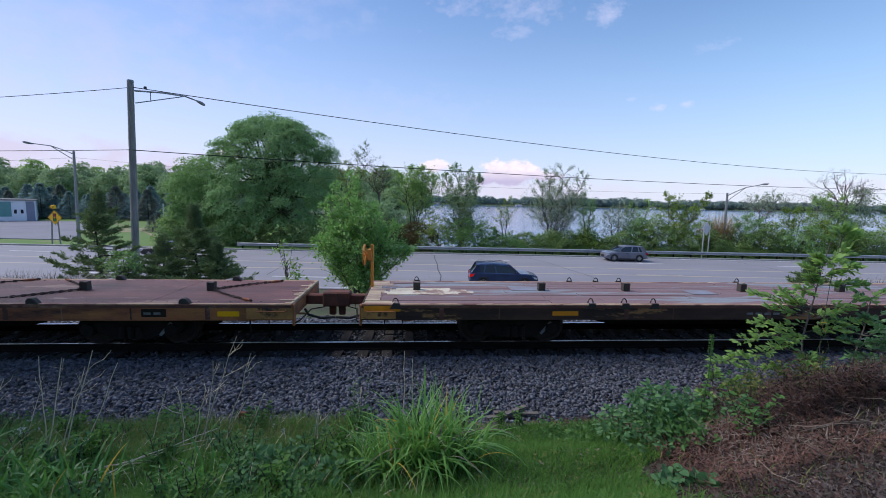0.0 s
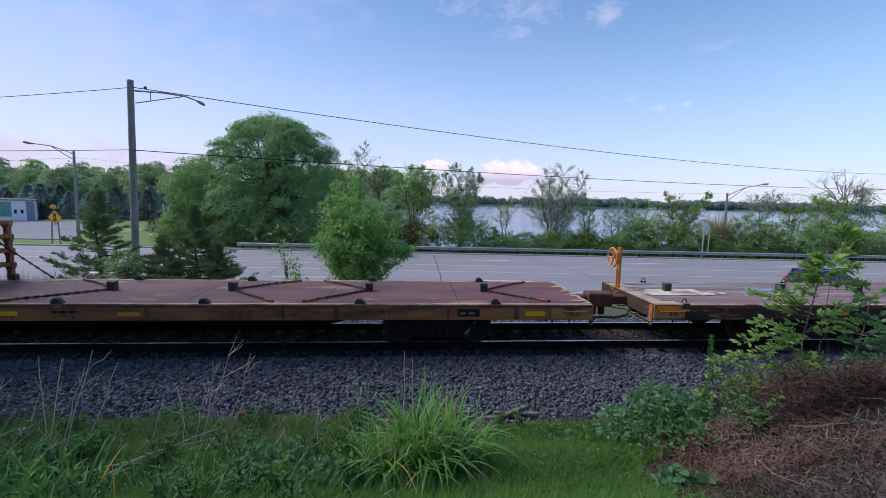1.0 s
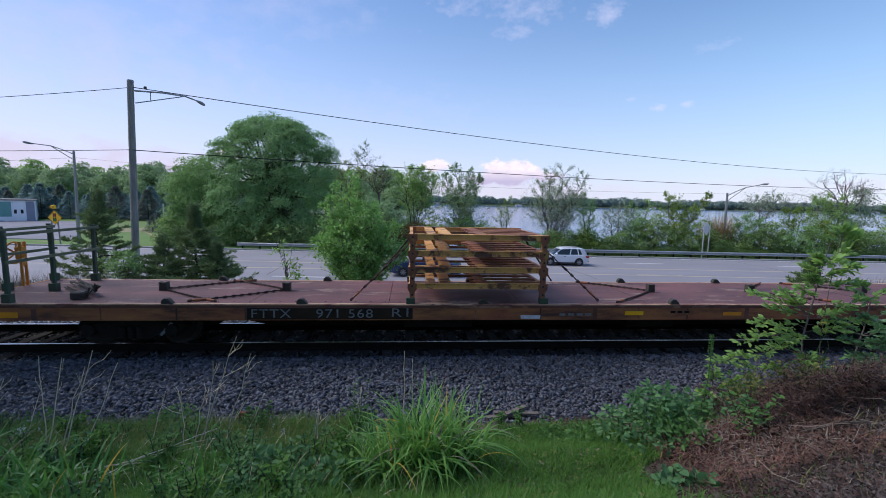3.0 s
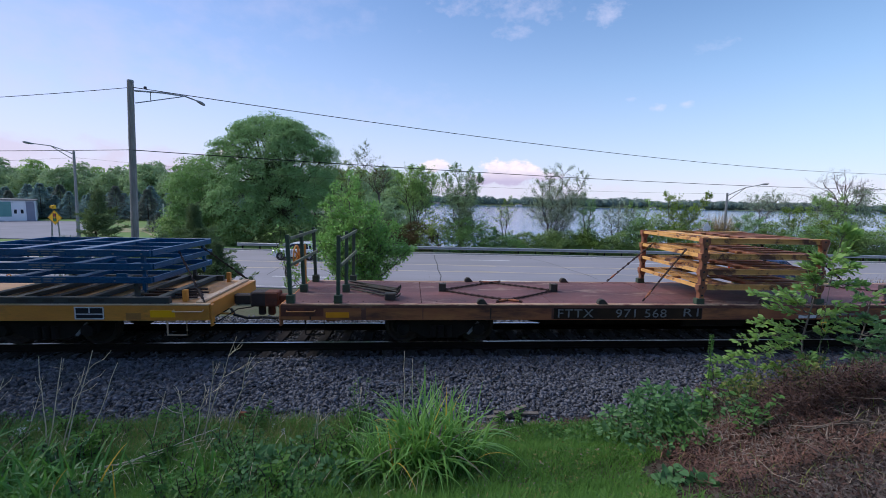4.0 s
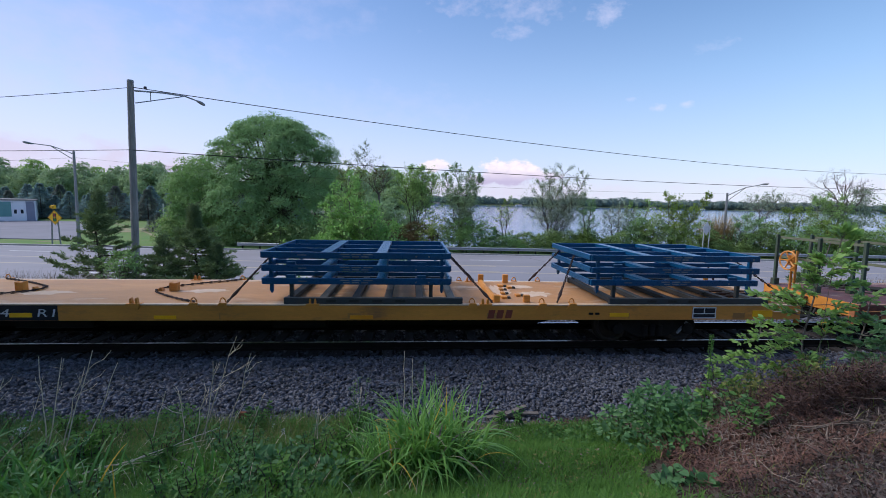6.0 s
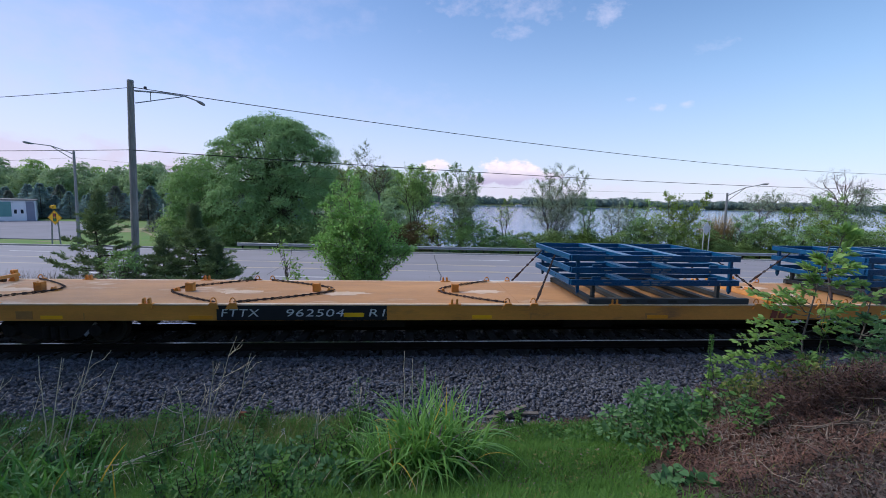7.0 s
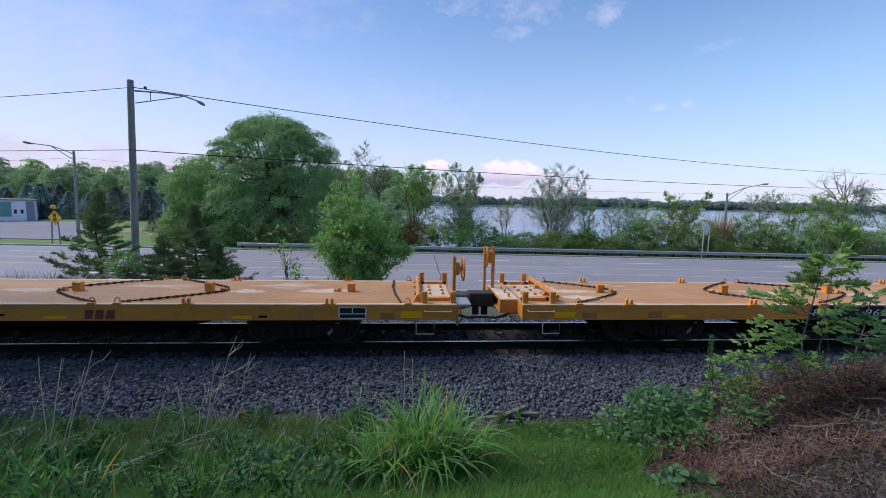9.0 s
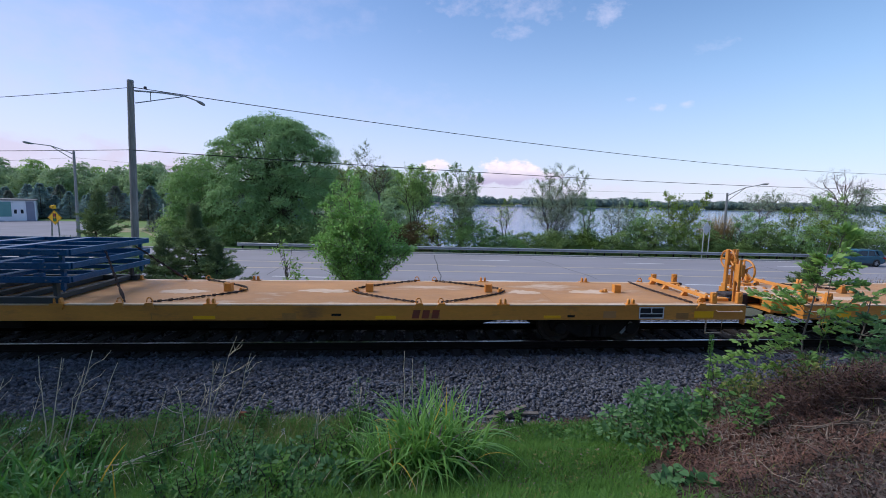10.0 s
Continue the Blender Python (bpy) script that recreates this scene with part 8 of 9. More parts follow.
        for x in (-h * 0.60, h * 0.60):
            part("wheel_arch", Buf().lathe([(0.395, s * (w - 0.12)), (0.395, s * (w + 0.006))], 20, "y", (x, 0, 0.37)), M["trim"], car)
    part("grille", Buf().box(h - 0.06, h + 0.006, -w * 0.5, w * 0.5, belt * 0.38, belt * 0.62), M["trim"], car, bevel=0.01)
    part("bumper", Buf().box(-h - 0.03, -h + 0.2, -w * 0.9, w * 0.9, 0.36, 0.52), M["trim"], car, bevel=0.03)
    if bed:
        part("bed", Buf().box(-h + 0.1, rear - 0.1, -w * 0.8, w * 0.8, belt - 0.02, belt + 0.004), M["trim"], car)
    r = 0.355
    for x in (-h * 0.60, h * 0.60):
        for s in (-1, 1):
            tyre = part("wheel", Buf().lathe([(r - 0.12, -0.11), (r - 0.02, -0.115), (r, -0.08), (r, 0.08), (r - 0.02, 0.115), (r - 0.12, 0.11)], 24), M["tyre"], car, "black tyre")
            sp_ = Buf().lathe([(r - 0.12, s * 0.05), (r - 0.125, s * 0.10), (0.19, s * 0.085)], 20)
            for k in range(8):
                a = 2 * math.pi * k / 8
                sp_.beam((0, s * 0.1, 0), ((r - 0.12) * math.cos(a), s * 0.1, (r - 0.12) * math.sin(a)), 0.06, 0.03, (0, 1, 0))
            part("rim", sp_, M["rim"], tyre, "silver alloy rim")
            tyre.matrix_local = pose(x, s * (w - 0.10), r)
            tyre["place"] = (x, s * (w - 0.10), r)
            ROAD_WHEELS.append(tyre)
    return car


navy = vehicle("suv", "dark navy suv driving along the road", "paint_navy", 4.65, 1.62, 1.88, lit=True)
slate = vehicle("suv", "slate blue-grey compact suv driving along the road", "paint_slate", 4.25, 1.6, 1.8)
white = vehicle("suv", "white suv with dark windows driving along the road", "paint_white", 4.45, 1.66, 1.88)
black = vehicle("car", "black car driving along the road", "paint_black", 4.8, 1.5, 1.86, rails=False, sedan=True)
pickup = vehicle("pickup_truck", "dark blue pickup truck driving along the road", "paint_navy", 5.6, 1.82, 1.98, bed=True)
teal = vehicle("suv", "dark teal suv driving along the road", "paint_teal", 4.7, 1.7, 1.88)
# vehicle, lane, heading, places along the road by time
TRAFFIC = [(navy, 28.8, 1, [(0, 4.17), (1, 26.86), (10, 231)]), (slate, 43.1, -1, [(0, 18.7), (0.5, 7.0), (0.8, -0.6), (2.5, -46.2), (10, -246)]), (white, 39.5, -1, [(0, 79.7), (1.8, 39.4), (2.7, 18.6), (4.1, -16.3), (10, -162)]),
           (black, 39.5, -1, [(0, -25.9), (0.5, -37.2), (0.8, -43.9), (10, -250)]), (pickup, 32.3, 1, [(0, -82.5), (2.0, -28.3), (2.7, -9.4), (10, 188)]), (teal, 43.1, -1, [(0, 282.0), (9, 66.6), (10, 42.6)])]

# ---- foreground plants ----


def on_bank(n, x0, x1, y0, y1, g):
    x, y = g.uniform(x0, x1, n), g.uniform(y0, y1, n)
    return x, y


def bank_pts(x, y):
    return np.stack([x, y, [ground_z(a, b) for a, b in zip(x, y)]], 1)


g = np.random.default_rng(21)
# short lawn grass on the bank, longer and rougher on the side away from the dead brush
for n, x0, x1, y0, y1, h, lab in ((74000, -1.2, 3.4, 3.0, 6.9, 0.058, "short mown green grass on the bank"), (42000, -7.6, -0.6, 3.0, 7.0, 0.17, "rough green grass on the bank")):
    x, y = on_bank(n, x0, x1, y0, y1, g)
    thin = np.array([noise.noise(Vector((a * 1.3, b * 1.3, 5))) for a, b in zip(x, y)])
    edge = np.where(x > 0.9, 5.95, 6.45) + 0.5 * np.array([noise.noise(Vector((a * 0.7, 2, 8))) for a in x])
    keep = (thin > -0.7 + 1.2 * np.clip((y - edge) / 0.6, 0, 1)) & ~((x > 2.42 + 0.45 * (y - 3.5) + 0.35 * thin) & (y < 5.8))
    x, y = x[keep], y[keep]
    n = len(x)
    k = (h + 0.05 * g.random(n)) * (1 + 0.45 * np.array([noise.noise(Vector((a * 3.1, b * 3.1, 1))) for a, b in zip(x, y)]))
    me = blade_mesh("grass", bank_pts(x, y), g.uniform(0, 6.28, n), k * g.uniform(0.6, 1.5, n), g.uniform(0.004, 0.008, n), g.uniform(0.3, 1.6, n), M["grass"], 3, g.uniform(0, 0.6, n))
    tagged(new("grass", me), lab, "grass", kind="stuff")
for mt, nn, lab in (("straw", 900, "dry pale grass among the green"), ("weed", 5000, "rough dark green grass on the bank"), ("olive", 9000, "olive seeding grass among the weeds")):
    x, y = on_bank(nn, -7.5, -0.9 if mt == "olive" else 0.2, 4.7 if mt == "olive" else 3.4, 6.7, g)
    me = blade_mesh("grass", bank_pts(x, y), g.uniform(0, 6.28, nn), g.uniform(0.15, 0.38, nn), g.uniform(0.003, 0.007, nn), g.uniform(0.2, 1.6, nn), M[mt], 4, g.uniform(0, 0.5, nn))
    tagged(new("grass", me), lab, "grass", kind="stuff")


for mt, n, s, lab in (("weed", 9000, 0.032, "small clover leaves in the lawn"), ("dead_pale", 1600, 0.03, "dull bits of dry grass in the lawn"), ("olive", 5000, 0.04, "olive grass bits in the lawn")):
    x, y = on_bank(n, -1.4, 3.2, 3.0, 6.5, g)
    patch = np.array([noise.noise(Vector((a * 2.3, b * 2.3, 17 + s * 90))) for a, b in zip(x, y)])
    keep = (patch > 0.02) & ~((x > 2.3 + 0.45 * (y - 3.5)) & (y < 5.8))
    p = bank_pts(x[keep], y[keep])
    n = len(p)
    p[:, 2] += g.uniform(0.02, 0.075, n)
    me = leaf_mesh("clover", p, g.normal(0, 1, (n, 3)) * np.array([[1, 1, 0.4]]), g.normal(0, 0.4, (n, 3)) + np.array([[0, -0.2, 1]]), s * g.uniform(0.6, 1.5, n), s * g.uniform(0.3, 0.8, n), M[mt])
    tagged(new("clover", me), lab, "ground plants", kind="stuff")
x, y = on_bank(26000, -8, 2.6, -3.5, 3.1, g)
n = len(x)
tagged(new("grass", blade_mesh("grass", bank_pts(x, y), g.uniform(0, 6.28, n), g.uniform(0.08, 0.2, n), g.uniform(0.006, 0.012, n), g.uniform(0.3, 1.6, n), M["grass"], 3, g.uniform(0, 0.6, n))), "rough green grass on the bank", "grass", kind="stuff")


def strap_clump(x, y, count, length, seed, spread=0.16, label="arching clump of strap-like green leaves on the bank", mt="lily", old=0.05):
    g = np.random.default_rng(seed)
    z = ground_z(x, y)
    ob = thing("strap_leaf_clump", Matrix.Translation((x, y, z)), label, "plant", "strap-leaf clumps")
    for m, k in ((mt, 1.0), ("lily_yellow", old), ("dead_pale", 0.06)):
        n = int(count * k)
        a = g.uniform(0, 6.28, n)
        root = np.stack([g.normal(0, spread, n), g.normal(0, spread, n), np.full(n, -0.02)], 1)
        bend = np.where(g.random(n) < 0.55, g.uniform(1.3, 2.6, n), g.uniform(0.3, 1.2, n))
        me = blade_mesh("leaves", root, a, length * g.uniform(0.6, 1.12, n), g.uniform(0.02, 0.04, n) * (0.75 if k < 0.5 else 1.0), bend, M[m], 9, g.uniform(0.02, 0.34, n))
        part("leaves", me, None, ob)
    return ob


strap_clump(0.20, 4.4, 190, 1.02, 1, 0.17, old=0.04)
strap_clump(0.52, 4.5, 80, 0.98, 2, 0.15)
strap_clump(-0.22, 4.25, 65, 0.8, 3, 0.14)
for i, (x, y, c, ln) in enumerate(((-3.9, 3.95, 150, 0.7), (-3.2, 3.7, 100, 0.6), (-1.9, 3.75, 60, 0.5), (-4.6, 4.3, 90, 0.7))):
    strap_clump(x, y, c, ln, 4 + i, 0.2, "strap-leaved clump among the weeds, coloured darker as in shade", "lily_shaded", 0.03)


def leafy_weed(x, y, h, seed, mt, leaf, stems, spread, name="weed", label="leafy green weed on the bank", per=16, stem_mat="bark", wide=0.5):
    g = np.random.default_rng(seed)
    ob = thing(name, Matrix.Translation((x, y, ground_z(x, y))), label, "weed", "bank weeds")
    b = Buf()
    pos, ax = [], []
    for s in range(stems):
        a = g.uniform(0, 6.28)
        tip = Vector((spread * math.cos(a) * g.uniform(0.2, 1), spread * math.sin(a) * g.uniform(0.2, 1), h * g.uniform(0.55, 1.0)))
        pts = limb(b, (g.normal(0, 0.04), g.normal(0, 0.04), -0.03), tip, 0.009, 0.003, g, 5, 0.05, 4)
        for k in range(per):
            t = g.uniform(0.25, 1.0)
            i = min(3, int(t * 4))
            p = pts[i] + (pts[i + 1] - pts[i]) * (t * 4 - i)
            aa = g.uniform(0, 6.28)
            ax.append((math.cos(aa), math.sin(aa), g.uniform(-0.2, 0.55)))
            pos.append(p)
    tagged(part("stem", b, M[stem_mat], ob), kind="stuff")
    n = len(pos)
    ln = leaf * g.uniform(0.55, 1.2, n)
    part("leaves", oval_leaf_mesh("leaves", np.array([tuple(p) for p in pos]), np.array(ax), g.normal(0, 0.45, (n, 3)) + np.array([[0, -0.5, 0.9]]), ln, ln * wide, M[mt], 0.15), None, ob)
    return ob


g = np.random.default_rng(31)
for i in range(74):
    x, y = g.uniform(-6.5, -0.4), g.uniform(3.2, 6.4)
    leafy_weed(x, y, g.uniform(0.2, 0.5), 700 + i, ("weed", "grass", "weed", "weed_blue", "grass")[i % 5], g.uniform(0.035, 0.075), int(g.integers(6, 12)), 0.24, per=30, wide=(0.5, 0.28, 0.42)[i % 3])
for i in range(12):
    leafy_weed(g.uniform(-2.0, -0.35), g.uniform(3.55, 4.4), g.uniform(0.2, 0.36), 430 + i, ("weed_blue", "weed_blue", "grass")[i % 3], 0.075, 9, 0.2, label="bluish green broad-leaved weed on the bank", per=16, wide=0.42)
for i in range(10):
    leafy_weed(g.uniform(-0.9, 2.4), g.uniform(6.2, 7.0), g.uniform(0.25, 0.45), 460 + i, "weed", 0.07, 5, 0.16, per=12)
def broad_weed(x, y, h, w, seed, mt, leaf, n, label):
    """A bushy weed: branching stems inside layered domes of broad leaves that face up and outwards."""
    g = np.random.default_rng(seed)
    ob = thing("weed", Matrix.Translation((x, y, ground_z(x, y))), label, "weed", "broad-leaved weeds")
    b = Buf()
    tops = []
    for k in range(max(5, n // 26)):
        a = 2.4 * k
        q = math.sqrt((k + 0.5) / max(5, n // 26))
        tip = Vector((w * q * math.cos(a), w * q * math.sin(a), h * (1.0 - 0.45 * q * q) * g.uniform(0.75, 1.05)))
        limb(b, (g.normal(0, 0.05), g.normal(0, 0.05), -0.03), tip, 0.008, 0.003, g, 5, 0.05, 4)
        tops.append(tuple(tip))
    tagged(part("stem", b, M["weed"], ob), kind="stuff")
    tops = np.array(tops)[g.integers(0, len(tops), n)]
    d = unit(g.normal(0, 1, (n, 3)) * np.array([[1, 1, 0.8]]) + np.array([[0, -0.1, 0.15]]))
    drop = g.random((n, 1)) ** 1.6
    pos = tops * (1 - 0.45 * drop) + d * np.array([[0.13, 0.13, 0.06]]) * (0.4 + drop)
    ln = leaf * g.uniform(0.55, 1.2, n)
    part("leaves", oval_leaf_mesh("leaves", pos, d + np.array([[0, 0, 0.05]]), g.normal(0, 0.3, (n, 3)) + np.array([[0, -0.45, 0.9]]) + 0.3 * d, ln, ln * 0.5, M[mt], 0.14, 0.25), None, ob)
    return ob


for i, (x, y, h, w, mt, lf, n) in enumerate(((3.25, 4.95, 0.78, 0.42, "weed_blue", 0.125, 330), (3.72, 5.15, 0.62, 0.4, "weed_blue", 0.115, 260), (2.85, 5.1, 0.52, 0.36, "sapling_deep", 0.11, 200), (3.3, 4.6, 0.40, 0.4, "weed", 0.1, 190),
                                            (2.5, 5.3, 0.3, 0.36, "weed", 0.085, 150), (4.15, 5.5, 0.55, 0.4, "sapling_deep", 0.1, 170), (2.95, 4.55, 0.26, 0.35, "weed_blue", 0.1, 120), (4.7, 5.3, 0.4, 0.4, "weed", 0.095, 130),
                                            (2.2, 5.7, 0.28, 0.4, "weed", 0.08, 130), (-3.75, 6.6, 0.42, 0.4, "weed", 0.08, 230), (-5.9, 6.7, 0.3, 0.45, "weed", 0.075, 180), (-0.95, 6.5, 0.3, 0.35, "weed", 0.075, 150),
                                            (-1.5, 4.1, 0.3, 0.35, "weed_blue", 0.12, 120), (-0.85, 3.95, 0.28, 0.3, "weed_blue", 0.11, 100))):
    broad_weed(x, y, h, w, 480 + i, mt, lf * 0.74, int(n * 1.7), "bushy broad-leaved green weed on the bank")
for i, (x, y, h, w, mt) in enumerate(((4.7, 5.3, 0.85, 0.3, "weed"), (5.05, 5.2, 0.82, 0.35, "olive"), (5.5, 5.1, 0.8, 0.3, "weed"), (5.9, 5.2, 0.85, 0.4, "sapling_deep"), (6.4, 5.2, 0.95, 0.4, "weed"),
                                      (6.9, 5.3, 1.0, 0.4, "sapling_deep"), (5.25, 4.85, 0.7, 0.25, "olive"), (6.1, 4.9, 0.74, 0.3, "olive"), (4.5, 5.0, 0.66, 0.25, "olive"), (7.4, 5.2, 1.0, 0.4, "weed"))):
    broad_weed(x, y, h, w, 560 + i, mt, 0.062, 240, "small-leaved green weed growing out of the dead brush")
for i in range(12):
    leafy_weed(g.uniform(3.6, 7.4), g.uniform(4.3, 5.8), g.uniform(0.3, 0.75), 520 + i, ("weed", "weed", "weed_blue")[i % 3], 0.075, 8, 0.36, label="green weed growing through the dead brush", per=18)
for i, (x, y) in enumerate(((2.5, 3.62), (2.72, 3.78), (2.92, 3.66))):
    leafy_weed(x, y, 0.16, 495 + i, "weed_blue", 0.11, 7, 0.13, label="low broad-leaved weed at the edge of the dead brush", per=5, wide=0.75)


leafy_weed(4.08, 5.25, 1.15, 499, "weed", 0.07, 1, 0.05, label="single tall dark weed stem near the stones", per=22)


def sapling(x, y, seed, label, trunk, sprays, leaf, mt, stem=0.014):
    """A young tree: a crooked stem through given points, and leafy sprays that reach to given tips, with paired leaves that lift off each spray."""
    g = np.random.default_rng(seed)
    z0 = ground_z(x, y)
    ob = thing("sapling", Matrix.Translation((x, y, z0)), label, "sapling", "bank saplings")
    b = Buf()
    tp = [Vector((0, 0, -0.05))] + [Vector((px - x, py - y, pz - z0)) for px, py, pz in trunk]
    b.tube(tp, [stem * (1 - 0.75 * i / len(tp)) for i in range(len(tp))], 7)
    pos, ax, nr = [], [], []
    for t, tx, ty, tz, m in sprays:
        f = t * (len(tp) - 1) * 0.9999
        s = tp[int(f)].lerp(tp[int(f) + 1], f - int(f))
        e = Vector((tx - x, ty - y, tz - z0))
        pts = limb(b, s, e, 0.006, 0.002, g, 5, 0.03, 6)
        d = (e - s).normalized()
        side = d.cross(Vector((0, 0, 1)))
        side = side.normalized() if side.length > 0.2 else Vector((1, 0, 0))
        m = int(m * 2.6)
        for j in range(m):
            q = 0.15 + 0.85 * (j + 0.5) / m
            k = min(5, int(q * 6))
            p = pts[k].lerp(pts[k + 1], q * 6 - k)
            for sg in (-1, 1):
                # a short leaflet stalk carries three leaves
                out = (d * g.uniform(0.2, 0.9) + side * sg * g.uniform(0.3, 1.0) + Vector((0, 0, g.uniform(-0.15, 0.7)))).normalized()
                tipp = p + out * leaf * g.uniform(0.3, 1.2) * (1.15 - 0.5 * q)
                b.tube([p, tipp], [0.003, 0.0015], 3)
                for w in (-0.8, 0.0, 0.8):
                    if g.random() < 0.85:
                        pos.append(tuple(tipp if w == 0 else p.lerp(tipp, 0.7)))
                        ax.append(tuple(out + side * w * 0.9 + d * abs(w) * 0.3 + Vector(g.normal(0, 0.22, 3))))
                        nr.append((g.normal(0, 0.35), -0.7 + g.normal(0, 0.3), 0.9))
    part("stem", b, M["bark_grey"], ob)
    n = len(pos)
    ln = leaf * g.uniform(0.6, 1.25, n)
    part("leaves", oval_leaf_mesh("leaves", np.array(pos), np.array(ax), np.array(nr), ln, ln * 0.46, M[mt], 0.1, 0.15), None, ob)
    return ob


sapling(5.5, 5.2, 501, "bright green sapling with paired leaves at the dead brush", [(5.40, 5.2, 1.56), (5.47, 5.19, 2.04), (5.54, 5.18, 2.59), (5.62, 5.18, 2.9)],
        [(0.48, 4.60, 5.2, 2.2, 8), (0.33, 4.58, 5.1, 1.80, 9), (0.2, 4.12, 5.2, 1.28, 13), (0.3, 5.0, 5.0, 1.6, 5), (0.5, 6.4, 5.0, 2.2, 8), (0.75, 5.35, 5.1, 2.72, 5), (0.8, 5.85, 5.1, 2.75, 5), (0.6, 5.3, 5.1, 2.45, 6),
         (0.42, 4.9, 5.3, 1.98, 6), (0.4, 5.9, 5.1, 2.0, 6), (0.55, 5.1, 5.0, 2.3, 6), (0.3, 5.75, 5.0, 1.72, 6), (0.25, 4.75, 5.0, 1.5, 7), (0.68, 5.75, 5.1, 2.5, 5), (0.15, 4.6, 5.3, 1.1, 8), (0.45, 4.85, 5.0, 2.25, 6), (0.28, 4.4, 5.15, 1.55, 8), (0.62, 5.95, 5.0, 2.35, 6), (0.5, 5.05, 5.3, 2.15, 6), (0.36, 6.1, 5.0, 1.85, 7), (0.22, 5.2, 4.9, 1.35, 6), (0.7, 5.2, 5.1, 2.6, 5)], 0.082, "sapling")
sapling(5.62, 5.1, 508, "broad-leaved green vine at the top of the sapling", [(5.58, 5.12, 1.6), (5.6, 5.1, 2.4), (5.66, 5.08, 3.0)],
        [(0.8, 5.4, 5.0, 2.62, 3), (0.85, 5.75, 5.0, 2.95, 3), (0.95, 5.6, 5.0, 3.05, 3), (0.75, 5.8, 5.0, 2.6, 2)], 0.125, "sapling", 0.006)
sapling(6.3, 5.3, 502, "deep green leafy sapling on the bank", [(6.25, 5.25, 1.2), (6.3, 5.2, 1.7), (6.35, 5.2, 2.15)],
        [(0.5, 5.8, 5.0, 1.62, 6), (0.6, 5.75, 5.1, 1.85, 6), (0.7, 6.0, 4.95, 1.95, 6), (0.6, 6.65, 5.0, 1.8, 7), (0.45, 6.75, 5.0, 1.5, 7), (0.4, 6.05, 4.9, 1.38, 7), (0.8, 6.9, 5.0, 2.1, 7), (0.5, 6.4, 4.9, 1.65, 6), (0.6, 7.05, 5.1, 1.8, 7), (0.9, 6.2, 5.3, 2.2, 5),
         (0.3, 6.4, 4.95, 1.3, 6), (0.35, 7.0, 5.0, 1.4, 7)], 0.08, "sapling_deep")
sapling(7.2, 5.6, 504, "deep green leafy sapling on the bank", [(7.15, 5.6, 1.2), (7.2, 5.6, 1.9)],
        [(0.5, 6.6, 5.3, 1.5, 8), (0.6, 6.8, 5.4, 1.75, 7), (0.8, 7.4, 5.3, 1.9, 8), (0.5, 7.7, 5.4, 1.5, 8), (0.4, 7.0, 5.2, 1.2, 8), (0.9, 7.1, 5.4, 2.1, 7), (0.4, 6.4, 5.4, 1.2, 8)], 0.08, "sapling_deep")
sapling(5.45, 5.25, 503, "low yellow-green sapling on the bank", [(5.4, 5.2, 0.8), (5.45, 5.15, 1.05)],
        [(0.5, 5.15, 5.0, 0.95, 7), (0.6, 5.75, 5.0, 1.02, 7), (0.8, 5.4, 4.95, 1.18, 6), (0.7, 4.95, 5.1, 1.2, 7), (0.4, 5.4, 4.9, 0.9, 6), (0.6, 6.0, 5.0, 1.15, 7)], 0.07, "leaf_lime", 0.01)
sapling(4.5, 5.6, 506, "low leafy green sapling near the stones", [(4.45, 5.55, 0.5), (4.4, 5.5, 0.8)],
        [(0.6, 4.1, 5.3, 0.75, 7), (0.8, 4.6, 5.3, 0.95, 7), (0.9, 4.3, 5.4, 1.05, 6), (0.5, 4.9, 5.3, 0.8, 7)], 0.07, "sapling", 0.009)


# dead brush, pulled weeds and pale straw
def brush(name, x0, x1, y0, y1, n, length, mt, seed, lift, label, broad=1.0):
    g = np.random.default_rng(seed)
    x, y = g.uniform(x0, x1, n), g.uniform(y0, y1, n)
    p = bank_pts(x, y)
    p[:, 2] += g.random(n) * lift * np.exp(-((x - (x0 + x1) / 2) / (x1 - x0) * 1.6) ** 2)
    me = blade_mesh(name, p, g.uniform(0, 6.28, n), length * g.uniform(0.4, 1.3, n), g.uniform(0.003, 0.009, n) * broad, g.uniform(-1.2, 1.2, n), M[mt], 4, g.uniform(0.9, 1.9, n))
    tagged(new(name, me), label, "dead brush", kind="stuff")


def litter(name, x0, x1, y0, y1, n, size, mt, seed, lift, label):
    """Crumpled dead leaves heaped in lumps."""
    g = np.random.default_rng(seed)
    x, y = g.uniform(x0, x1, n), g.uniform(y0, y1, n)
    wob = np.array([noise.noise(Vector((a * 1.5, b * 1.5, 3))) for a, b in zip(x, y)])
    keep = (x > 2.35 + 0.45 * (y - 3.5) + 0.35 * wob) | (y > 5.9)
    x, y = x[keep], y[keep]
    n = len(x)
    p = bank_pts(x, y)
    lump = np.array([max(0.0, noise.noise(Vector((a * 1.7, b * 1.7, seed)))) for a, b in zip(x, y)])
    p[:, 2] += g.random(n) * lift * (0.35 + 2.2 * lump)
    me = leaf_mesh(name, p, g.normal(0, 1, (n, 3)) * np.array([[1, 1, 0.6]]), g.normal(0, 0.8, (n, 3)) + np.array([[0, -0.4, 0.7]]), size * g.uniform(0.5, 1.6, n), size * g.uniform(0.12, 0.34, n), M[mt], 0.35)
    tagged(new(name, me), label, "dead brush", kind="stuff")


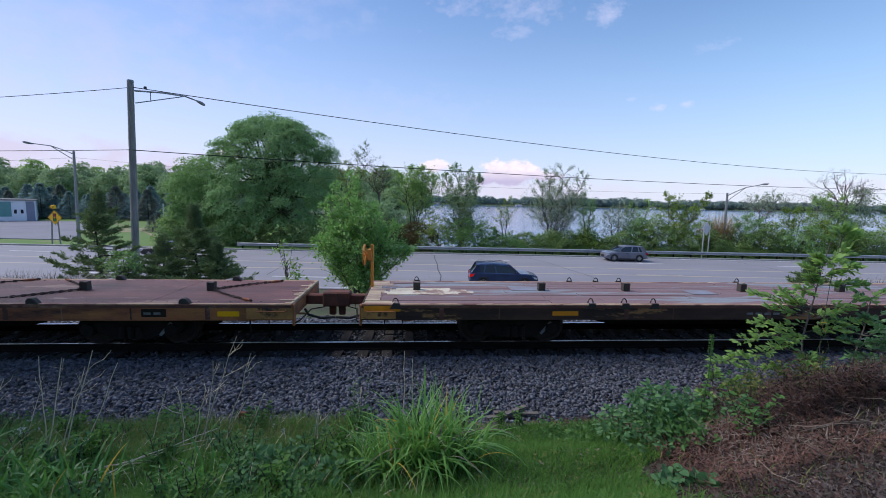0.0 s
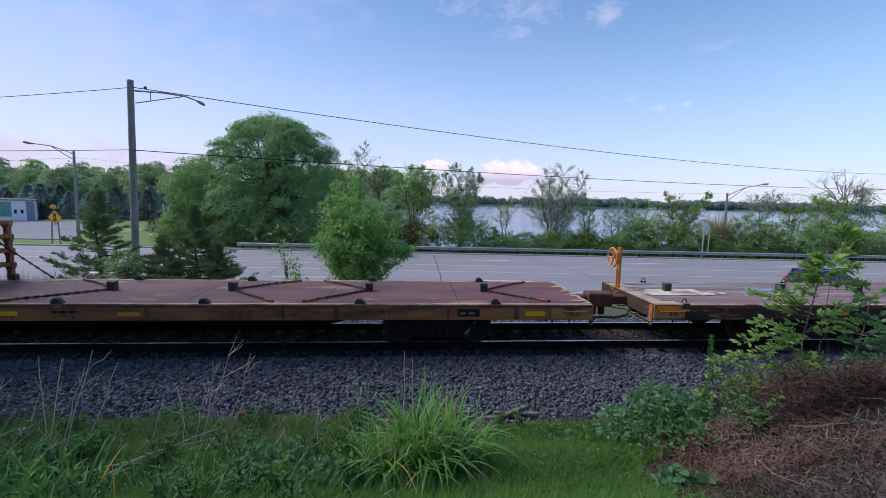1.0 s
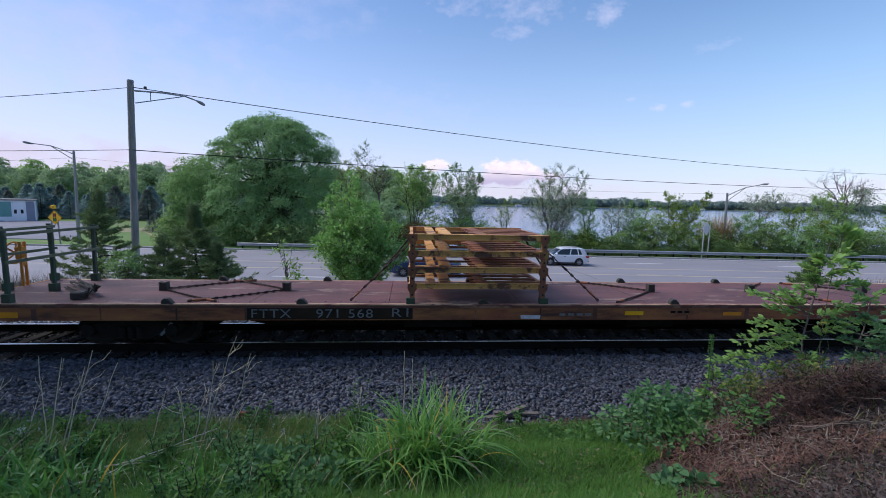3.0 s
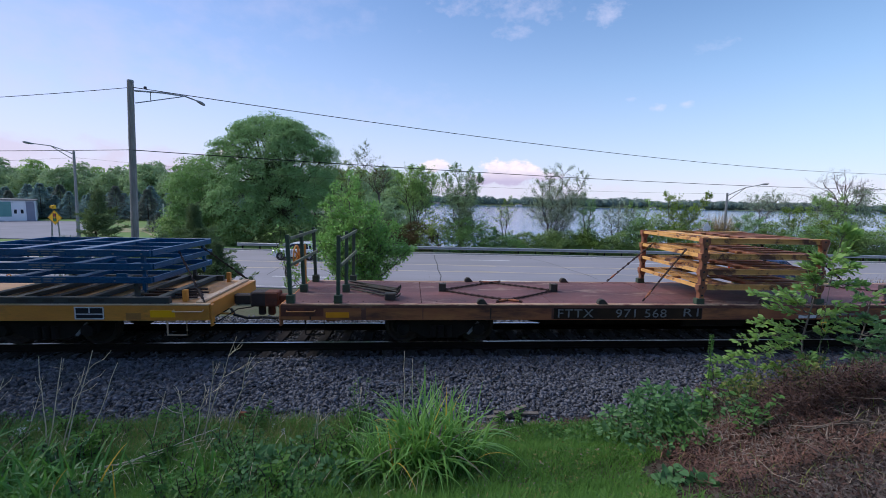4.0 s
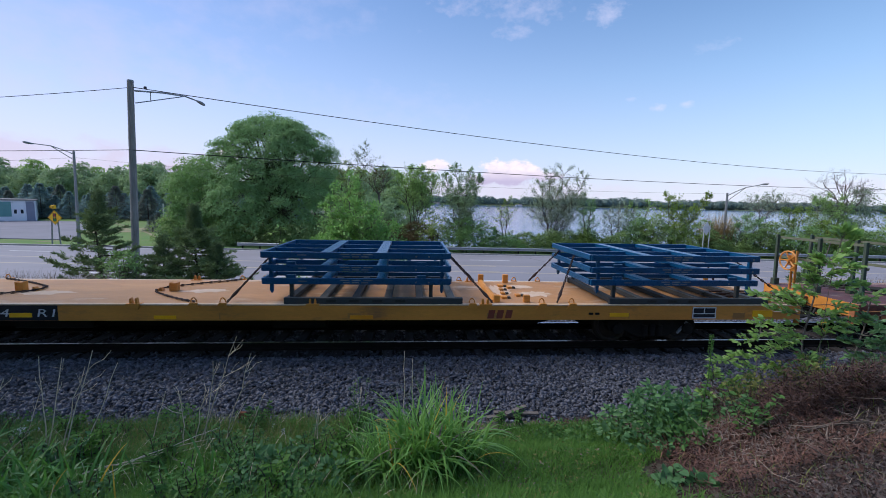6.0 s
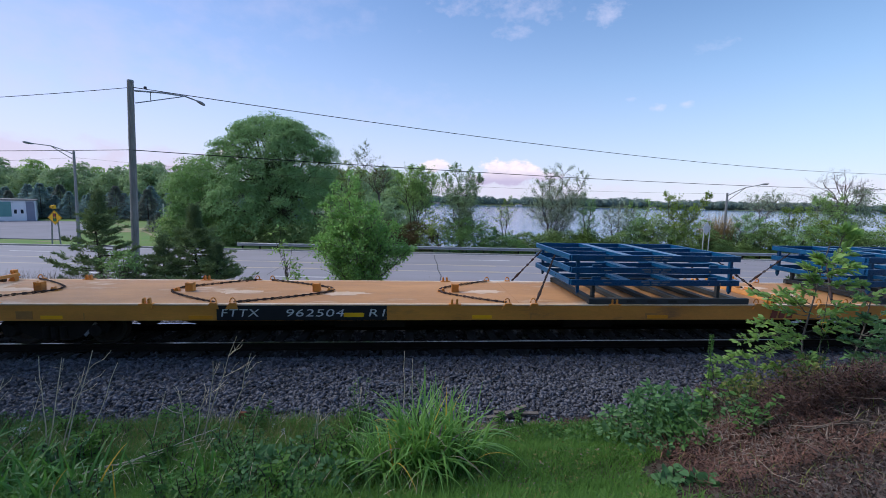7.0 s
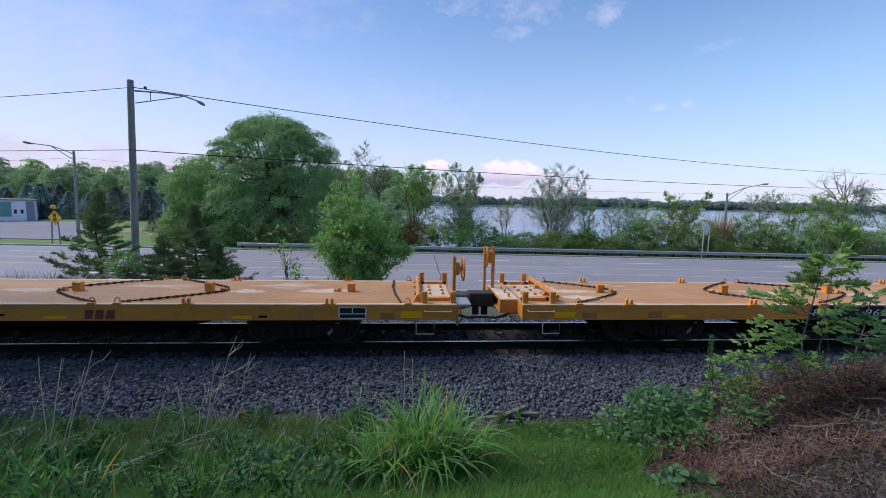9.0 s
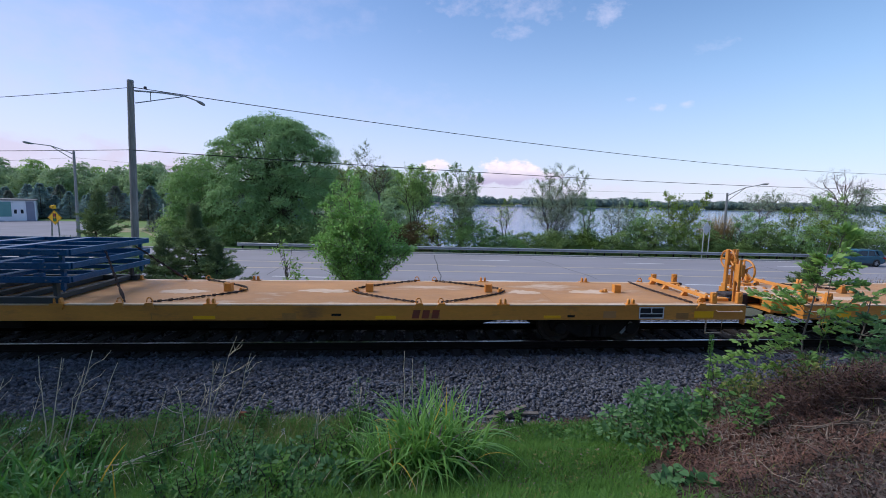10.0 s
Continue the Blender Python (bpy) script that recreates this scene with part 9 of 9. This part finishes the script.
litter("dead_brush", 4.0, 8.2, 4.3, 6.1, 26000, 0.065, "dead", 61, 0.46, "heap of reddish brown dead brush")
litter("dead_brush", 3.2, 6.8, 2.6, 4.5, 15000, 0.06, "grey_litter", 62, 0.05, "greyish dry pulled weeds on the bank")
litter("dead_brush", 1.0, 8.0, -3.0, 2.9, 14000, 0.09, "grey_litter", 72, 0.05, "greyish dry pulled weeds on the bank")
litter("dead_brush", 2.4, 6.4, 2.8, 5.2, 14000, 0.055, "dead", 63, 0.05, "brown dead leaves on the bank")
litter("dead_brush", 3.15, 4.3, 3.75, 4.85, 5000, 0.06, "red_litter", 68, 0.14, "red-brown heap of dead leaves at the brush")
litter("dead_brush", 2.2, 4.2, 6.1, 7.1, 2600, 0.05, "dead", 69, 0.02, "brown dead leaves at the edge of the stones")
brush("dead_brush", 2.9, 4.9, 3.5, 4.7, 5200, 0.10, "red_litter", 74, 0.20, "heap of torn reddish strips on the bank", 1.35)
brush("dead_brush", 3.2, 4.6, 3.7, 4.6, 1300, 0.10, "dead_pale", 75, 0.24, "pale torn strips on the heap", 1.2)
brush("dead_brush", 3.3, 7.0, 2.6, 4.4, 7500, 0.13, "grey_litter", 65, 0.08, "greyish dry grass laid flat on the bank", 0.9)
brush("dead_brush", 3.3, 7.0, 2.6, 4.2, 1500, 0.16, "dead_pale", 76, 0.10, "pale dry grass laid flat on the bank", 0.75)
brush("dead_brush", 4.1, 8.0, 4.2, 5.4, 5200, 0.13, "dead", 77, 0.6, "hanging brown dead leaves in the brush", 1.7)
brush("dead_brush", 4.1, 8.0, 4.2, 5.2, 900, 0.12, "red_litter", 78, 0.55, "hanging reddish dead leaves in the brush", 1.6)
brush("dead_brush", 4.2, 8.0, 4.3, 6.0, 6500, 0.30, "dead", 67, 0.5, "tangle of brown dead stems")
brush("dead_brush", 4.2, 8.0, 4.3, 5.8, 900, 0.42, "grey_litter", 70, 0.5, "pale thin stems in the dead brush")
g = np.random.default_rng(73)
for mt, n, lo, hi, lab in (("olive", 700, 0.08, 0.3, "olive grass coming up through the dead brush"), ("weed", 500, 0.06, 0.2, "green shoots in the dead brush")):
    x, y = on_bank(n, 2.9, 7.0, 2.9, 5.6, g)
    me = blade_mesh("grass", bank_pts(x, y), g.uniform(0, 6.28, n), g.uniform(lo, hi, n), g.uniform(0.004, 0.009, n), g.uniform(0.3, 1.6, n), M[mt], 4, g.uniform(0, 0.7, n))
    tagged(new("grass", me), lab, "grass", kind="stuff")
x, y = on_bank(5000, 3.0, 6.8, 2.8, 5.4, g)
p = bank_pts(x, y)
p[:, 2] += g.uniform(0.02, 0.14, 5000)
me = leaf_mesh("dead_leaves", p, g.normal(0, 1, (5000, 3)) * np.array([[1, 1, 0.4]]), g.normal(0, 0.6, (5000, 3)) + np.array([[0, -0.3, 1]]), 0.042 * g.uniform(0.5, 1.4, 5000), 0.022 * g.uniform(0.5, 1.3, 5000), M["dead"], 0.5)
tagged(new("dead_leaves", me), "curled brown dead leaves on the brush", "dead leaves", kind="stuff")
br = Buf()
for a, c in (((5.0, 3.95), (3.9, 4.2)), ((6.2, 4.2), (4.9, 4.35)), ((5.6, 3.4), (4.6, 3.75)), ((4.6, 4.6), (3.7, 4.75))):
    A, C = (Vector((q[0], q[1], ground_z(*q) + 0.1)) for q in (a, c))
    limb(br, A, C, 0.014, 0.005, g, 6, 0.03, 5)
tagged(part("branches", br, M["bark"]), "dark bare branches lying on the dead brush", "branches", kind="stuff")
g = np.random.default_rng(64)
tw = Buf()
for i in range(60):
    a = Vector((g.uniform(3.2, 7.2), g.uniform(3.4, 5.8), 0))
    a.z = ground_z(a.x, a.y) + g.uniform(0.0, 0.3)
    d = Vector((g.normal(0, 1), g.normal(0, 0.5), g.uniform(0, 0.5))).normalized()
    limb(tw, a, a + d * g.uniform(0.3, 0.9), 0.005, 0.002, g, 4, 0.05, 3)
tagged(part("dead_twigs", tw, M["dead_pale"]), "bare dead twigs lying in the brush", "twigs", kind="stuff")


def stalk(x, y, dx, dy, h, seed, forks=3):
    g = np.random.default_rng(seed)
    z = ground_z(x, y)
    b = Buf()
    pts = limb(b, (0, 0, -0.03), (dx, dy, h), 0.0085, 0.004, g, 5, 0.007, 6)
    for k in range(forks):
        s = pts[4 + k % 2]
        d = Vector((dx * 0.35 + g.normal(0, 0.08), g.normal(0, 0.07), g.uniform(0.1, 0.24)))
        e = limb(b, s, s + d, 0.0042, 0.0022, g, 4, 0.05, 3)
        if g.random() < 0.6:
            limb(b, e[1], e[1] + Vector((g.normal(0, 0.08), g.normal(0, 0.06), g.uniform(0.06, 0.16))), 0.003, 0.0015, g, 4, 0.05, 2)
    ob = part("dry_stalk", b, M["straw"])
    ob.matrix_world = Matrix.Translation((x, y, z))
    tagged(ob, "dry pale weed stalk standing on the bank", "stalk", "dry stalks")


for i, (x, x1, z1, fk) in enumerate(((-4.46, -4.22, 1.36, 2), (-4.45, -4.48, 1.38, 1), (-4.30, -3.86, 1.45, 3), (-4.06, -3.58, 1.29, 1), (-4.36, -3.96, 1.25, 2), (-2.71, -2.15, 1.62, 6), (-2.39, -1.99, 1.39, 4),
                                  (-2.20, -1.84, 0.85, 2), (-2.83, -2.85, 0.91, 4), (-1.24, -1.17, 0.60, 0), (-0.98, -0.73, 0.35, 1), (-0.68, -0.62, 0.93, 3), (-0.07, -0.06, 1.40, 0), (0.06, 0.04, 1.31, 0), (-4.81, -4.50, 0.93, 1),
                                  (-3.29, -3.04, 0.91, 2), (-2.74, -2.55, 0.98, 3), (-2.44, -2.07, 0.77, 1), (-1.19, -1.16, 0.61, 1), (-5.3, -4.9, 1.1, 2), (-2.6, -2.45, 1.3, 5))):
    stalk(x, 5.2, x1 - x, 0.05, z1 - ground_z(x, 5.2), 600 + i, fk)
fl = Buf()
g = np.random.default_rng(66)
for a, c in (((-3.14, 3.86, 0.2), (-2.32, 5.05, 0.4)), ((-3.2, 4.1, 0.2), (-2.42, 4.9, 0.2)), ((-2.95, 4.2, 0.22), (-2.3, 4.95, 0.28))):
    A, C = Vector(a), Vector(c)
    A.z += ground_z(A.x, A.y)
    C.z += ground_z(C.x, C.y)
    limb(fl, A, C, 0.008, 0.004, g, 5, 0.015, 5)
tagged(part("fallen_stalks", fl, M["straw"]), "pale fallen stalks lying in the grass", "stalks", kind="stuff")


def flower_weed(x, y, h, seed, heads, label, mt="stencil"):
    """A thin branching stem with small pale flower heads."""
    g = np.random.default_rng(seed)
    ob = thing("flowering_weed", Matrix.Translation((x, y, ground_z(x, y))), label, "weed", "flowering weeds")
    b = Buf()
    pos = []
    for k in range(heads):
        tip = Vector((g.normal(0, 0.09), g.normal(0, 0.07), h * g.uniform(0.75, 1.05)))
        limb(b, (0, 0, h * 0.3), tip, 0.004, 0.0015, g, 4, 0.05, 3)
        pos += [tuple(tip + Vector(g.normal(0, 0.016, 3))) for _ in range(12)]
    b.tube([(0, 0, -0.03), (0, 0, h * 0.3)], [0.006, 0.004], 5)
    part("stem", b, M["weed"], ob)
    n = len(pos)
    tagged(part("flowers", leaf_mesh("flowers", np.array(pos), g.normal(0, 1, (n, 3)), g.normal(0, 0.4, (n, 3)) + np.array([[0, -0.3, 1]]), 0.014, 0.011, M[mt]), None, ob), kind="stuff")


for i, (x, y, h, k) in enumerate(((-4.75, 5.3, 0.45, 7), (-4.6, 5.1, 0.4, 5), (-1.75, 5.6, 0.3, 3), (0.75, 5.0, 0.55, 4))):
    flower_weed(x, y, h, 900 + i, k, "weed with small white flowers on the bank")
flower_weed(-0.62, 4.9, 0.95, 910, 9, "tall weed with a pale green seed head", "sapling")


def seed_stalk(x, y, h, seed):
    """An upright dark stem with small bracts and a knobbly seed spike at its top."""
    g = np.random.default_rng(seed)
    ob = thing("seed_stalk", Matrix.Translation((x, y, ground_z(x, y))), "upright dark weed stalk with a knobbly seed spike", "stalk", "seed stalks")
    b = Buf()
    limb(b, (0, 0, -0.03), (0.02, 0, h), 0.009, 0.005, g, 6, 0.008, 5)
    part("stem", b, M["weed"], ob)
    n = 90
    zz = h * (1 - 0.22 * g.random(n))
    a = g.uniform(0, 2 * math.pi, n)
    pos = np.stack([0.02 + 0.014 * np.cos(a), 0.014 * np.sin(a), zz], 1)
    d = np.stack([np.cos(a), np.sin(a), np.full(n, 0.7)], 1)
    tagged(part("seed_spike", leaf_mesh("seed_spike", pos, d, g.normal(0, 0.5, (n, 3)) + np.array([[0, -0.4, 1]]), 0.028, 0.018, M["weed"]), None, ob), kind="stuff")
    n = 36
    zz = h * g.uniform(0.12, 0.75, n)
    a = g.uniform(0, 2 * math.pi, n)
    pos = np.stack([0.02 * zz / h, 0 * zz, zz], 1)
    d = np.stack([np.cos(a), np.sin(a), np.full(n, 0.15)], 1)
    part("leaves", oval_leaf_mesh("leaves", pos, d, g.normal(0, 0.3, (n, 3)) + np.array([[0, -0.4, 0.9]]), 0.065 * g.uniform(0.5, 1.1, n), 0.022, M["weed"], 0.14, 0.25), None, ob)


seed_stalk(3.98, 5.1, 1.36, 921)
flower_weed(5.46, 4.99, 1.36, 922, 3, "weed with small yellow flowers in the dead brush", "bright_panel")

# scrap beside the track
scr = thing("scrap_iron", Matrix.Translation((-2.75, 7.25, ballast_z(7.25) + 0.02)), "bent dark scrap metal strip lying on the stones", "scrap metal")
part("strip", Buf().tube([(-0.25, 0, 0.02), (-0.12, 0.02, 0.1), (0.1, 0, 0.12), (0.32, 0.05, 0.09)], 0.025, 6).tube([(-0.05, -0.1, 0.0), (0.2, -0.05, 0.03), (0.36, -0.08, 0.01)], 0.03, 6), M["pocket_dark"], scr)
for i, (x, y, s) in enumerate(((-3.0, 5.2, 0.09), (-3.55, 6.75, 0.07), (-2.9, 7.2, 0.06))):
    bx = thing("rusty_plate", Matrix.Translation((x, y, ground_z(x, y) + 0.02)), "small rusted iron tie plate", "iron plate", "rusted plates")
    part("plate", Buf().box(-s, s, -0.03, 0.03, -0.05, s * 2.6), M["rust_box"], bx, bevel=0.008)
bd = thing("old_boards", Matrix.Translation((1.85, 7.05, ground_z(1.85, 7.05) + 0.05)), "weathered broken boards at the edge of the stones", "boards")
for a, c in (((-0.45, 0.0, 0.0), (0.35, 0.08, 0.03)), ((-0.3, 0.1, 0.04), (0.5, 0.02, 0.05)), ((-0.1, 0.0, 0.06), (0.3, 0.16, 0.12))):
    part("board", Buf().beam(a, c, 0.09, 0.03), M["bark_grey"], bd)


# ---- motion of the train and the traffic ----
def motions():
    marks = [k * 0.5 for k in range(21)]
    for ob, x0 in CARS:
        walk(ob, [(t, pose(x0 + shift(t), TRACK_Y, 0)) for t in marks])
    for ob, x0 in LOADS:
        walk(ob, [(t, pose(x0 + shift(t), TRACK_Y, DECK_Z)) for t in marks])
    steps = [k / 15 for k in range(151)]
    for ob in WHEELSETS:
        x = ob["place"]
        walk(ob, [(t, pose(x, 0, 0.42, 0, math.degrees((shift(t) - shift(0)) / 0.42), 0)) for t in steps])
    for ob, lane, way, places in TRAFFIC:
        turn = -4.467 + (0 if way > 0 else 180)
        walk(ob, [(t, Matrix.Translation(P(u, lane, ROAD_Z + 0.003)) @ pose(0, 0, 0, 0, 0, turn)) for t, u in places])
    for ob in ROAD_WHEELS:
        x, y, z = ob["place"]
        walk(ob, [(t, pose(x, y, z, 0, 85 * 15 * t, 0)) for t in steps])


motions()
